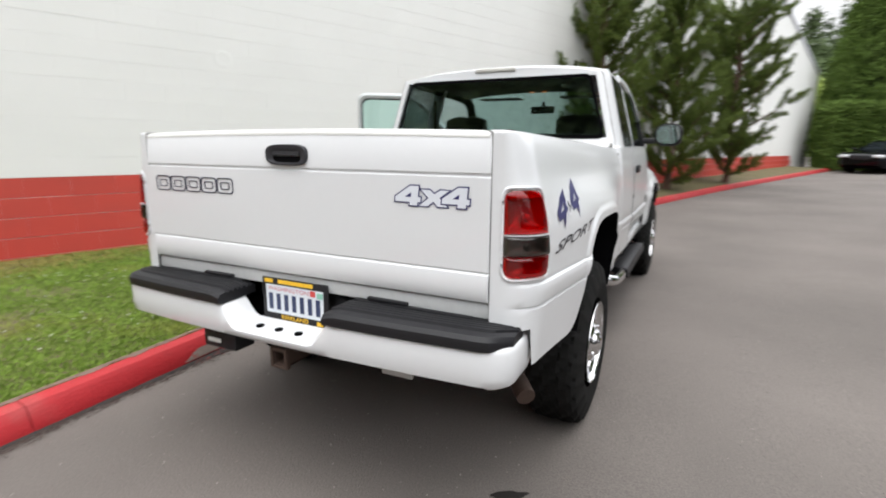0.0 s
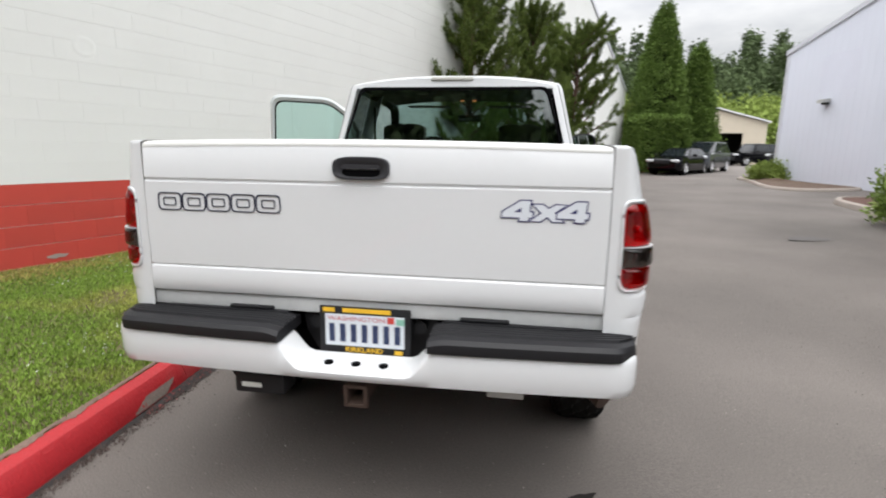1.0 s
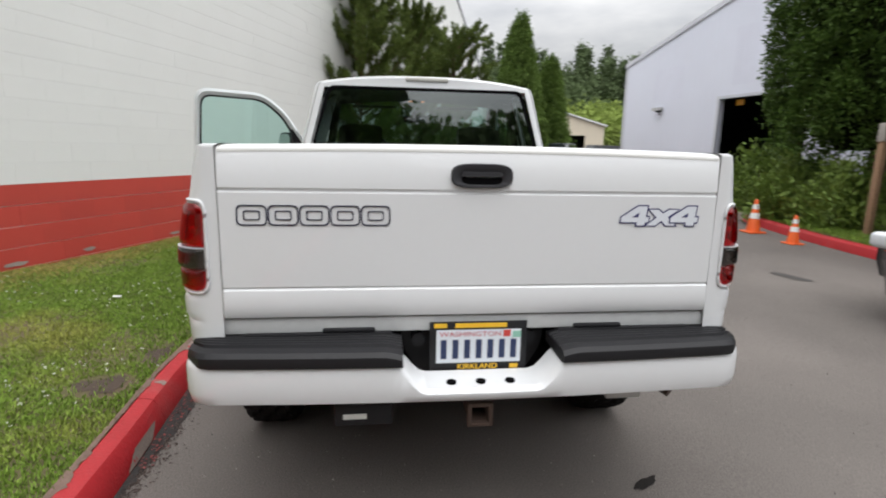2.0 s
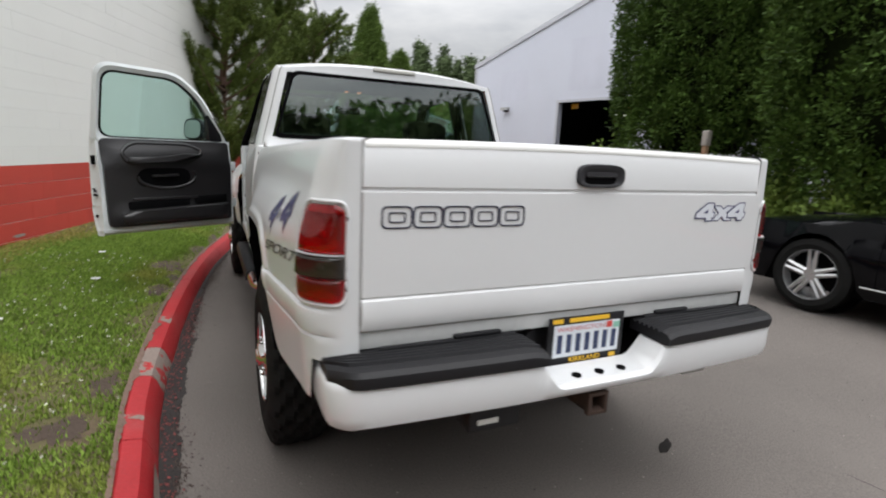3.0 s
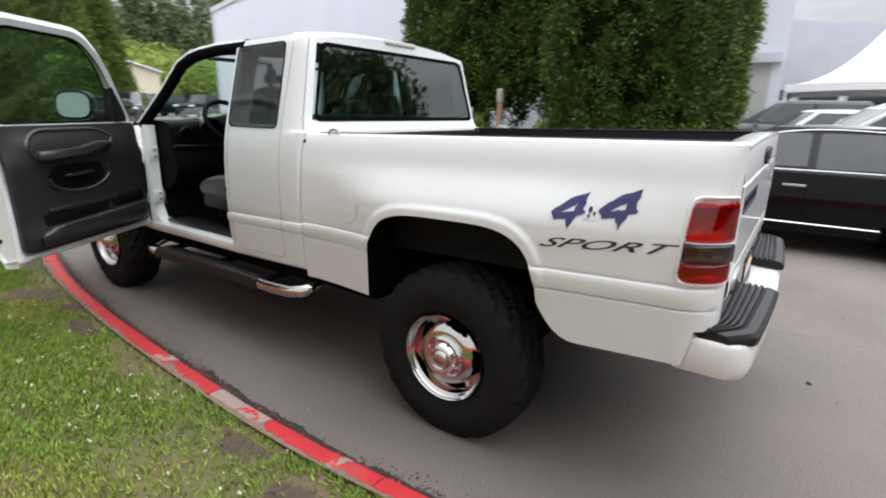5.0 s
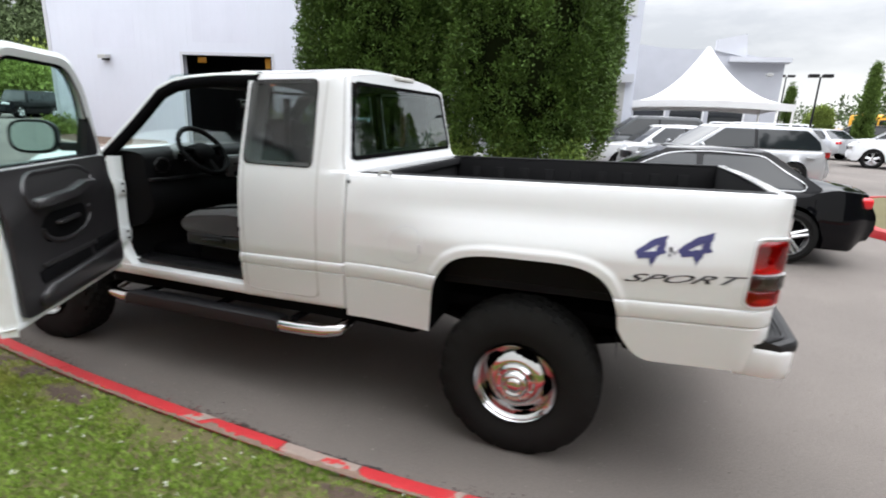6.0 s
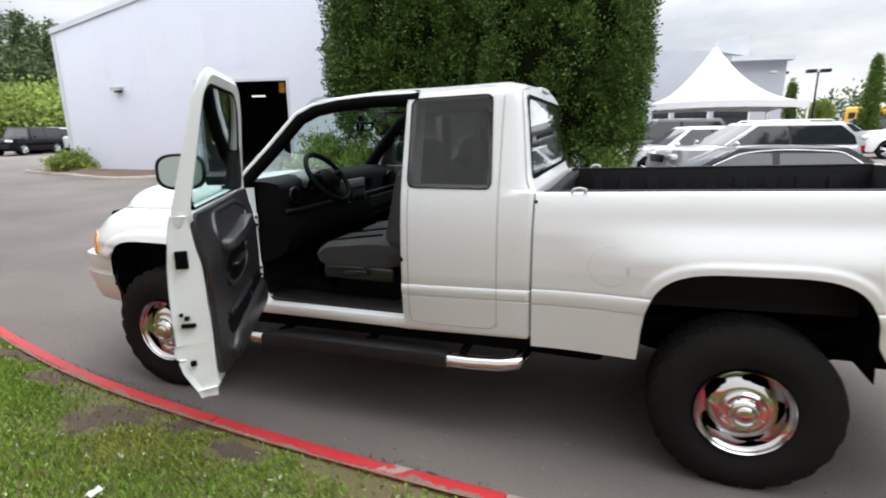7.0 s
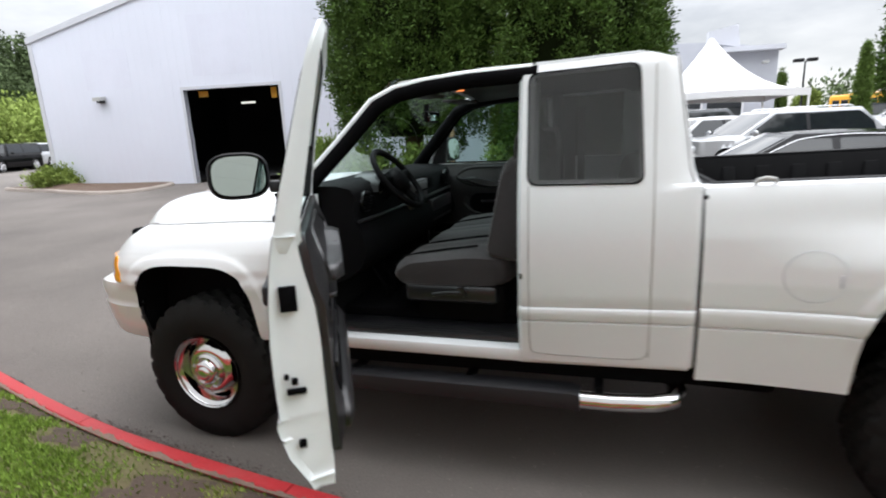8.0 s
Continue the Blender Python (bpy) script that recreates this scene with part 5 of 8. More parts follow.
# ---------------------------------------------------------------- step bars
for s in (-1, 1):
    bar = new("step_bar")
    bar.parent = truck
    bm = bmesh.new()
    tube(bm, [(s * 0.80, 2.185, 0.49), (s * 0.89, 2.17, 0.475), (s * 0.955, 2.20, 0.455), (s * 0.975, 2.28, 0.445), (s * 0.98, 2.45, 0.44), (s * 0.98, 3.85, 0.44), (s * 0.975, 3.97, 0.445), (s * 0.92, 4.04, 0.46), (s * 0.80, 4.04, 0.49)], 0.040, 16)
    part("tube", bm, M_CHROME, bar, "chromed nerf bar tube", smooth=60)
    bm = bmesh.new()
    rows = []
    for y_ in (2.58, 2.62, 3.76, 3.80):
        e = 0.012 if y_ in (2.58, 3.80) else 0.0
        rows.append([Vector((s * (0.98 + a), y_, 0.44 + b - e)) for a, b in ((0.05, -0.02), (0.05, 0.02), (0.042, 0.048), (0.02, 0.056), (-0.03, 0.056), (-0.075, 0.05), (-0.09, 0.02))])
    vs_ = loft(bm, rows)
    bm.faces.new(vs_[0])
    bm.faces.new(vs_[-1])
    part("tread_pad", bm, M_BLACKP, bar, "long black plastic tread", smooth=35)
    for yb in (2.5, 3.1, 3.7):
        bm = bmesh.new()
        box(bm, s * 0.70, s * 0.96, yb - 0.02, yb + 0.02, 0.47, 0.50, 0.004)
        box(bm, s * 0.78, s * 0.82, yb - 0.02, yb + 0.02, 0.48, 0.62, 0.004)
        part("bracket", bm, M_UNDER, bar)

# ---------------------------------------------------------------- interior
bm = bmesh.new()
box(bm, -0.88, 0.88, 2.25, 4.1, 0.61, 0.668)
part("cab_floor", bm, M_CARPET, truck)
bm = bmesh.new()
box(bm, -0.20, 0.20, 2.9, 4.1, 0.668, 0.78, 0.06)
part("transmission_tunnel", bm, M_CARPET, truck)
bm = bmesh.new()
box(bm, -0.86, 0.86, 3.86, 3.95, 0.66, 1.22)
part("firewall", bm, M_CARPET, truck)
# dashboard
bm = bmesh.new()
rows = []
for i in range(25):
    x_ = -0.87 + 1.74 * i / 24
    hump = 0.045 * math.exp(-((x_ + 0.40) / 0.20) ** 2)
    pr = [(4.12, 1.37), (3.97, 1.405), (3.76, 1.40 + hump), (3.69, 1.385 + hump), (3.665, 1.35 + hump * 0.5), (3.68, 1.24), (3.64, 1.16), (3.62, 1.08), (3.66, 1.0), (3.74, 0.94), (3.93, 0.88)]
    rows.append([Vector((x_, a, b)) for a, b in pr])
vs_ = loft(bm, rows)
bm.faces.new(vs_[0])
bm.faces.new(vs_[-1])
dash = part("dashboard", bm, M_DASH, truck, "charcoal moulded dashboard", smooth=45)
bm = bmesh.new()
box(bm, -0.14, 0.20, 3.63, 3.69, 1.18, 1.345, 0.012)
part("centre_console_panel", bm, mat("satin_grey_trim", (0.09, 0.09, 0.095), 0.35, grain=0.1), dash)
for k in range(3):
    bm = bmesh.new()
    cyl(bm, (-0.06 + 0.09 * k, 3.635, 1.205), (-0.06 + 0.09 * k, 3.61, 1.205), 0.018, seg=14)
    part("knob", bm, M_DASH, dash)
for k in (-0.72, 0.3, 0.72):
    bm = bmesh.new()
    for q in range(5):
        box(bm, k - 0.07, k + 0.07, 3.645, 3.68, 1.27 + 0.014 * q, 1.276 + 0.014 * q)
    part("air_vent", bm, M_UNDER, dash)
# instrument hood, cluster, radio face, shelf edge, glove box
bm = bmesh.new()
rows = []
for k in range(13):
    a = math.pi * k / 12
    rows.append([Vector((-0.42 + 0.215 * math.cos(a), y_, 1.345 + (0.098 + e_) * math.sin(a) ** 0.8)) for y_, e_ in ((3.80, 0.0), (3.66, 0.006), (3.635, 0.0), (3.645, -0.014))])
loft(bm, rows)
part("instrument_hood", bm, M_TRIMGLOSS, dash, "curved black hood over the instruments", smooth=50)
for k, (gx_, r_) in enumerate(((-0.52, 0.042), (-0.42, 0.050), (-0.32, 0.042))):
    bm = bmesh.new()
    tube(bm, [(gx_ + r_ * math.cos(a), 3.672, 1.372 + r_ * math.sin(a)) for a in [q * math.tau / 20 for q in range(20)]], 0.004, 6, close=True)
    part("gauge_ring", bm, M_GREY, dash, smooth=50)
bm = bmesh.new()
box(bm, -0.11, 0.17, 3.622, 3.632, 1.265, 1.330, 0.006)
part("radio", bm, M_RADIO, dash, "grey radio face", smooth=40)
for k in range(6):
    bm = bmesh.new()
    box(bm, -0.09 + 0.042 * k, -0.062 + 0.042 * k, 3.616, 3.624, 1.272, 1.284, 0.002)
    part("radio_button", bm, M_UNDER, dash)
bm = bmesh.new()
tube(bm, [(-0.86, 3.652, 1.225), (-0.66, 3.648, 1.222), (0.20, 3.645, 1.222), (0.86, 3.652, 1.225)], 0.010, 8)
part("dash_edge_trim", bm, M_TRIMGLOSS, dash, smooth=50)
bm = bmesh.new()
box(bm, 0.28, 0.78, 3.628, 3.66, 1.04, 1.19, 0.012)
part("glove_box", bm, M_TRIMGLOSS, dash, smooth=40)
for gx_ in (-0.74, 0.74):
    bm = bmesh.new()
    tube(bm, [(gx_ + 0.058 * math.cos(a), 3.66, 1.31 + 0.048 * math.sin(a)) for a in [q * math.tau / 20 for q in range(20)]], 0.007, 6, close=True)
    part("vent_ring", bm, M_TRIMGLOSS, dash, smooth=50)
# steering wheel and column
sw = Matrix.Translation((-0.42, 3.60, 1.395)) @ Euler((radians(51), 0, 0)).to_matrix().to_4x4()
bm = bmesh.new()
tube(bm, [sw @ Vector((0.19 * math.cos(a), 0.19 * math.sin(a), 0)) for a in [k * math.tau / 32 for k in range(32)]], 0.018, 10, close=True)
wheel_ = part("steering_wheel", bm, M_DASH, truck, "black steering wheel", smooth=60)
bm = bmesh.new()
ball(bm, (0, -0.01, 0), 0.092, 16, (1.05, 0.85, 0.38))
for a in (0.15, math.pi - 0.15, math.pi * 1.5):
    tube(bm, [(0, 0, -0.01), (0.18 * math.cos(a), 0.18 * math.sin(a), 0)], 0.021, 8)
bmesh.ops.transform(bm, verts=bm.verts, matrix=sw)
part("steering_hub", bm, M_DASH, wheel_, smooth=50)
bm = bmesh.new()
tube(bm, [(-0.42, 3.625, 1.375), (-0.42, 3.85, 1.19)], 0.045, 10)
tube(bm, [(-0.38, 3.67, 1.34), (-0.20, 3.63, 1.42)], 0.008, 6)
part("steering_column", bm, M_DASH, truck, smooth=50)


def cushion(name, pts, x0, x1, parent, material=M_FABRIC, label="", puff=0.03):
    """A padded form: side outline pts in (y, z) swept from x0 to x1 with soft ends."""
    o = outline(pts, 0.07, 5)
    c = Vector((sum(p[0] for p in o) / len(o), sum(p[1] for p in o) / len(o)))
    bm_ = bmesh.new()
    rows_ = []
    n_ = 12
    for i in range(n_ + 1):
        t = i / n_
        k = 1 - 0.16 * abs(2 * t - 1) ** 5
        rows_.append([Vector((x0 + (x1 - x0) * t, c.x + (p[0] - c.x) * k, c.y + (p[1] - c.y) * k + puff * 0.5 * math.sin(math.pi * t) * (p[1] > c.y)
                              - 0.012 * math.exp(-((t - 0.5) / 0.06) ** 2) * (p[1] > c.y))) for p in o])
    vs__ = loft(bm_, rows_, close_u=True)
    bm_.faces.new(vs__[0])
    bm_.faces.new(vs__[-1])
    return part(name, bm_, material, parent, label, smooth=60)


for xa, xb in ((-0.78, -0.26), (-0.23, 0.23), (0.26, 0.78)):
    wide = abs(xa + xb) > 0.1
    seat = new("front_seat" if wide else "centre_seat")
    seat.parent = truck
    cushion("seat_cushion", [(2.90, 0.90), (3.50, 0.88), (3.565, 0.945), (3.49, 1.015), (3.10, 1.06), (2.90, 1.05)], xa, xb, seat, label="grey cloth seat cushion")
    cushion("backrest", [(2.80, 1.0), (3.06, 1.02), (2.95, 1.50), (2.78, 1.50)] if wide else [(2.80, 1.0), (3.06, 1.02), (2.95, 1.46), (2.78, 1.46)], xa, xb, seat)
    if wide:
        cushion("headrest", [(2.77, 1.44), (2.92, 1.44), (2.90, 1.625), (2.78, 1.625)], (xa + xb) / 2 - 0.185, (xa + xb) / 2 + 0.185, seat)
    bm = bmesh.new()
    box(bm, xa + 0.06, xb - 0.03, 2.95, 3.42, 0.68, 0.90, 0.03)
    part("seat_base", bm, M_DASH, seat)
    bm = bmesh.new()
    box(bm, xa - 0.008, xa + 0.02, 2.98, 3.46, 0.815, 0.905, 0.022)
    part("seat_side_trim", bm, M_TRIMGLOSS, seat, "black moulded seat side trim", smooth=45)
    if wide:
        sx_ = xa if xa < 0 else xb
        sg_ = -1 if xa < 0 else 1
        bm = bmesh.new()
        cyl(bm, (sx_ + sg_ * 0.004, 3.16, 0.872), (sx_ + sg_ * 0.022, 3.16, 0.872), 0.030, 0.026, 16)
        tube(bm, [(sx_ + sg_ * 0.018, 3.16, 0.872), (sx_ + sg_ * 0.022, 3.26, 0.868), (sx_ + sg_ * 0.022, 3.31, 0.858)], 0.011, 8)
        part("recline_lever", bm, M_TRIMGLOSS, seat, smooth=50)
        for tx in (0.24, 0.76):
            bm = bmesh.new()
            xx_ = xa + (xb - xa) * tx
            tube(bm, [(xx_, y_, z_) for y_, z_ in ((3.555, 0.965), (3.50, 1.020), (3.40, 1.040), (3.25, 1.062), (3.10, 1.080))], 0.006, 6)
            part("seat_seam", bm, M_UNDER, seat)
cushion("rear_bench", [(2.30, 0.72), (2.66, 0.72), (2.66, 1.02), (2.42, 1.02), (2.36, 1.45), (2.27, 1.45)], -0.8, 0.8, truck)
# mirror, dome lamp, belts, pedals, sun visors
bm = bmesh.new()
box(bm, -0.12, 0.12, 3.50, 3.53, 1.69, 1.755, 0.012)
box(bm, -0.01, 0.01, 3.53, 3.56, 1.74, 1.80)
rv = part("rear_view_mirror", bm, M_DASH, truck)
bm = bmesh.new()
box(bm, -0.112, 0.112, 3.4955, 3.499, 1.698, 1.748, 0.0012)
part("mirror_face", bm, M_MIRROR, rv)
bm = bmesh.new()
for k in (-1, 1):
    box(bm, 0.06 * k - 0.018, 0.06 * k + 0.018, 3.32, 3.37, 1.866, 1.885, 0.006)
part("overhead_console", bm, M_WARM, truck, "glowing orange overhead console lamps")
for s in (-1, 1):
    bm = bmesh.new()
    box(bm, s * 0.2, s * 0.62, 3.36, 3.50, 1.815, 1.83, 0.008)
    part("sun_visor", bm, M_HEADLINER, truck)
    bm = bmesh.new()
    box(bm, s * 0.74, s * 0.745, 2.62, 2.67, 0.75, 1.75)
    part("seat_belt", bm, M_UNDER, truck)
for px in (-0.52, -0.40, -0.28):
    bm = bmesh.new()
    box(bm, px - 0.035, px + 0.035, 3.66, 3.68, 0.74, 0.82, 0.006)
    tube(bm, [(px, 3.68, 0.80), (px, 3.80, 0.98)], 0.008, 6)
    part("pedal", bm, M_UNDER, truck)


# ---------------------------------------------------------------- doors
def build_door(s, hinged):
    """A cab door in its closed place; its origin lies on the hinge."""
    d = new("driver_door" if s < 0 else "passenger_door")
    d.parent = truck
    H = Vector((s * 0.985, DOOR_F + 0.01, 0))
    skin_x = lambda z: cab_x(z) + 0.004 * math.sin(min(1, max(0, (z - 0.62) / 0.75)) * math.pi) - 0.05 * smoothstep(0.82, 0.64, z) ** 1.5
    ys = [DOOR_R + 0.006, 2.86, 3.0, 3.2, 3.4, 3.6, 3.78, DOOR_F - 0.012]
    zs = [0.65, 0.662, 0.675, 0.70, 0.76, *CREASES, 0.94, 1.0, 1.1, 1.2, 1.3, 1.36, BELT]
    bm = bmesh.new()
    loft(bm, [[Vector((s * skin_x(z), y_, z)) - H for z in zs] for y_ in ys])
    part("outer_panel", bm, M_PAINT, d, smooth=30)
    # shell edges, inner skin
    bm = bmesh.new()
    inn = lambda z: min(cab_x(z), 0.985) - table([0.60, 0.70, 1.18, 1.30, 1.395], [0.10, 0.118, 0.118, 0.085, 0.056], z)
    for y_ in (ys[0], ys[-1]):
        rows_ = [[Vector((s * (skin_x(z) - 0.002), y_, z)) - H, Vector((s * (skin_x(z) - 0.022), y_ + (0.012 if y_ < 3 else -0.01), z)) - H,
                  Vector((s * inn(z), y_ + (0.016 if y_ < 3 else -0.015), z)) - H] for z in zs]
        loft(bm, rows_)
    loft(bm, [[Vector((s * (skin_x(0.68) - 0.001), y_, 0.68)) - H, Vector((s * inn(0.68), y_, 0.695)) - H] for y_ in ys])
    loft(bm, [[Vector((s * (skin_x(BELT) - 0.002), y_, BELT - 0.002)) - H, Vector((s * inn(BELT), y_, BELT - 0.004)) - H] for y_ in ys])
    loft(bm, [[Vector((s * (inn(z) + 0.004), y_, z)) - H for z in (0.675, 1.0, BELT - 0.004)] for y_ in (ys[0] + 0.016, ys[-1] - 0.015)])
    shell = part("door_shell", bm, M_PAINT_IN, d, "white painted door edge", smooth=30)
    # window frame
    fr = outline([(DOOR_R + 0.008, BELT - 0.10), (DOOR_F - 0.02, BELT - 0.10), (DOOR_F - 0.02, BELT), (3.62, 1.765), (3.40, 1.926), (DOOR_R + 0.016, 1.934)], 0.105, 7)
    fi = outline([(DOOR_R + 0.044, BELT + 0.002), (DOOR_F - 0.10, BELT + 0.002), (3.765, 1.452), (3.58, 1.732), (3.39, 1.872), (DOOR_R + 0.054, 1.880)], 0.09, 7)
    bm = bmesh.new()
    dx_ = lambda z: table([1.29, BELT, 1.46, 1.55, 1.65, 1.75, 1.85, 1.94], [0.950, 0.957, 0.944, 0.921, 0.893, 0.862, 0.825, 0.784], z)
    th_ = lambda z: table([BELT, 1.6, 1.80, 1.94], [1.08, 0.85, 0.62, 0.35], z)
    fx_ = lambda p, dd: Vector((s * (dx_(p[1]) - dd * th_(p[1])), p[0], p[1])) - H
    fm = [((p[0] * 0.55 + q_[0] * 0.45), (p[1] * 0.55 + q_[1] * 0.45)) for p, q_ in zip(fr, fi)]
    loft(bm, [[fx_(p, 0.0) for p in fr], [fx_(p, 0.0) for p in fi], [fx_(p, 0.048) for p in fi], [fx_(p, 0.062) for p in fm], [fx_(p, 0.022) for p in fr]], close_u=True, close_v=True)
    # lighter jamb paint makes up for the shade on this downward-tilted face
    part("window_frame", bm, M_PAINT_IN, d, smooth=40)
    bm = bmesh.new()
    fo2 = [((p[0] - 3.35) * 1.004 + 3.35, (p[1] - 1.6) * 1.006 + 1.6) for p in fi]
    fi2 = [((p[0] - 3.35) * 0.972 + 3.35, (p[1] - 1.6) * 0.955 + 1.6) for p in fi]
    for dd in (-0.003, 0.044):
        loft(bm, [[fx_(p, dd) for p in fo2], [fx_(p, dd) for p in fi2], [fx_(p, dd + 0.012) for p in fi2]], close_u=True)
    part("window_seal", bm, M_UNDER, d, smooth=30)
    g_ = part("side_glass", pane(fi, lambda u, w, o: fx_((u, w), 0.022 - o), 0.004), M_GLASS, d, "clear door glass", smooth=60)
    g_.visible_shadow = False
    bm = bmesh.new()
    tri = outline([(DOOR_F - 0.04, BELT + 0.003), (3.70, BELT + 0.003), (3.66, 1.62), (3.72, 1.60)], 0.01, 2)
    slab(bm, tri, lambda u, w: fx_((u, w), 0.055), lambda u, w: fx_((u, w), -0.004))
    part("mirror_sail", bm, M_BLACKP, d)
    # trim panel
    swell = lambda u, w: (0.030 * math.exp(-((w - 1.265) / 0.085) ** 2) + 0.026 * math.exp(-((w - 0.79) / 0.075) ** 2)) * smoothstep(DOOR_R + 0.05, DOOR_R + 0.15, u) * smoothstep(DOOR_F - 0.05, DOOR_F - 0.15, u)
    T = lambda u, w, dep: Vector((s * (inn(w) - dep - swell(u, w)), u, w)) - H
    tp = outline([(DOOR_R + 0.055, 0.715), (DOOR_F - 0.055, 0.715), (DOOR_F - 0.05, BELT - 0.005), (DOOR_R + 0.04, BELT - 0.005)], 0.04, 4)
    trim = part("trim_panel", pane(tp, lambda u, w, o: T(u, w, o), 0.022, 16, 22), M_DOORTRIM, d, "charcoal moulded door trim", smooth=40)

    def blob(name, pts, r_, d0, d1, material, shrink=0.85):
        c_ = Vector((sum(p[0] for p in pts) / len(pts), sum(p[1] for p in pts) / len(pts)))
        o_ = outline(pts, r_, 5)
        bm_ = bmesh.new()
        rows_ = []
        for k_, dd in ((1, d0), (1, (d0 + d1) / 2), (0.95, d1 - 0.3 * (d1 - d0)), (shrink, d1)):
            rows_.append([T(c_.x + (p[0] - c_.x) * k_, c_.y + (p[1] - c_.y) * k_, dd) for p in o_])
        vv = loft(bm_, rows_, close_u=True)
        bm_.faces.new(vv[-1])
        return part(name, bm_, material, trim, smooth=45)
    def rim_(name, pts, r_, rad, dep, close=True):
        bm_ = bmesh.new()
        tube(bm_, [T(p[0], p[1], dep) for p in (outline(pts, r_, 6) if close else pts)], rad, 8, close=close)
        return part(name, bm_, M_DOORTRIM, trim, smooth=60)
    rim_("arm_recess_rim", [(3.03, 1.205), (3.50, 1.235), (3.62, 1.30), (3.50, 1.362), (3.08, 1.362), (2.99, 1.29)], 0.07, 0.015, 0.016)
    blob("arm_ledge", [(3.03, 1.205), (3.36, 1.220), (3.58, 1.285), (3.46, 1.292), (3.30, 1.262), (3.04, 1.255)], 0.02, 0.016, 0.070, M_DOORTRIM)
    blob("switch_panel", [(3.34, 1.248), (3.44, 1.262), (3.42, 1.280), (3.33, 1.268)], 0.008, 0.05, 0.061, M_UNDER)
    rim_("pull_cup_rim", [(3.10 + 0.22 * (1 - math.cos(k / 14 * 3.6)) * 1.0, 1.10 - 0.095 * math.sin(k / 14 * 3.6), ) for k in range(15)], 0, 0.015, 0.016, False)
    blob("pull_cup", [(3.12, 1.02), (3.45, 1.02), (3.51, 1.09), (3.47, 1.17), (3.13, 1.17), (3.08, 1.09)], 0.06, 0.020, 0.024, M_UNDER)
    blob("pull_bar", [(3.20, 1.098), (3.40, 1.104), (3.40, 1.122), (3.20, 1.116)], 0.008, 0.022, 0.05, M_DOORTRIM)
    blob("pocket_bulge", [(2.98, 0.735), (3.80, 0.735), (3.83, 0.865), (3.06, 0.84), (2.96, 0.80)], 0.03, 0.02, 0.050, M_DOORTRIM)
    blob("map_pocket", [(3.02, 0.845), (3.48, 0.860), (3.48, 0.925), (3.02, 0.905)], 0.015, 0.02, 0.032, M_UNDER)
    blob("map_pocket", [(3.52, 0.865), (3.80, 0.875), (3.80, 0.94), (3.52, 0.928)], 0.015, 0.02, 0.032, M_UNDER)
    bm = bmesh.new()
    box(bm, -0.006, 0.006, -0.245, 0.245, -0.012, 0.012, 0.005)
    part("pocket_lip", bm, M_DOORTRIM, trim, m=Matrix.Translation(T(3.30, 0.925, 0.03)))
    # latch, bolt holes
    for nm, u, w, a, b in (("latch", 0.05, 1.225, 0.022, 0.034), ("slot", 0.052, 0.96, 0.026, 0.007), ("plug", 0.05, 0.99, 0.008, 0.008), ("plug", 0.03, 1.005, 0.006, 0.006), ("plug", 0.05, 0.80, 0.010, 0.010)):
        bm = bmesh.new()
        xx = cab_x(w) - u
        box(bm, s * (xx - a), s * (xx + a), ys[0] + 0.004, ys[0] + 0.02, w - b, w + b, 0.002)
        bmesh.ops.translate(bm, verts=bm.verts, vec=-H - Vector((0, 0.006, 0)))
        part(nm, bm, M_UNDER, shell)
    # outside handle
    bm = bmesh.new()
    box(bm, s * 0.99, s * 1.012, 2.90, 3.08, 1.19, 1.25, 0.012)
    bmesh.ops.translate(bm, verts=bm.verts, vec=-H)
    part("outside_handle", bm, M_BLACKP, d)
    # mirror
    mi = d
    bm = bmesh.new()
    mo = [(math.copysign(0.116 * abs(math.cos(a_)) ** 0.66, math.cos(a_)), math.copysign(0.092 * abs(math.sin(a_)) ** 0.66, math.sin(a_))) for a_ in [k * math.tau / 44 + 0.02 for k in range(44)]]
    mm = Matrix.Translation(Vector((s * 1.17, 3.70, 1.50)) - H) @ Matrix.Rotation(radians(10 * -s), 4, "Z") @ Matrix.Rotation(radians(-5), 4, "X")
    loft(bm, [[mm @ Vector((p[0] * k_, yy_, p[1] * k_)) for p in mo] for k_, yy_ in ((0.97, -0.004), (1.03, 0.0), (1.05, 0.03), (0.93, 0.07), (0.7, 0.1), (0.01, 0.11))], close_u=True)
    part("mirror_housing", bm, M_BLACKP, mi, smooth=50)
    bm = bmesh.new()
    slab(bm, [(p[0] * 0.89, p[1] * 0.87) for p in mo], lambda u, w: mm @ Vector((u, -0.006, w)), lambda u, w: mm @ Vector((u, -0.002, w)))
    part("mirror_glass", bm, M_MIRROR, mi, smooth=0)
    bm = bmesh.new()
    box(bm, s * 0.93, s * 1.06, 3.72, 3.77, 1.42, 1.47, 0.012)
    bmesh.ops.translate(bm, verts=bm.verts, vec=-H)
    part("mirror_arm", bm, M_BLACKP, mi)
    for zz in (0.85, 1.18):
        bm = bmesh.new()
        box(bm, s * 0.90, s * 0.95, DOOR_F - 0.03, DOOR_F + 0.03, zz - 0.04, zz + 0.04, 0.006)
        bmesh.ops.translate(bm, verts=bm.verts, vec=-H)
        part("hinge", bm, M_PAINT_IN, d)
    d.matrix_basis = Matrix.Translation(H + Vector((-0.09 if hinged else 0, -0.03 if hinged else 0, 0))) @ Matrix.Rotation(radians(hinged), 4, "Z") @ Matrix.Diagonal((1, 1.055 if hinged else 1, 1, 1))
    return d


build_door(-1, -60.8)
build_door(1, 0)


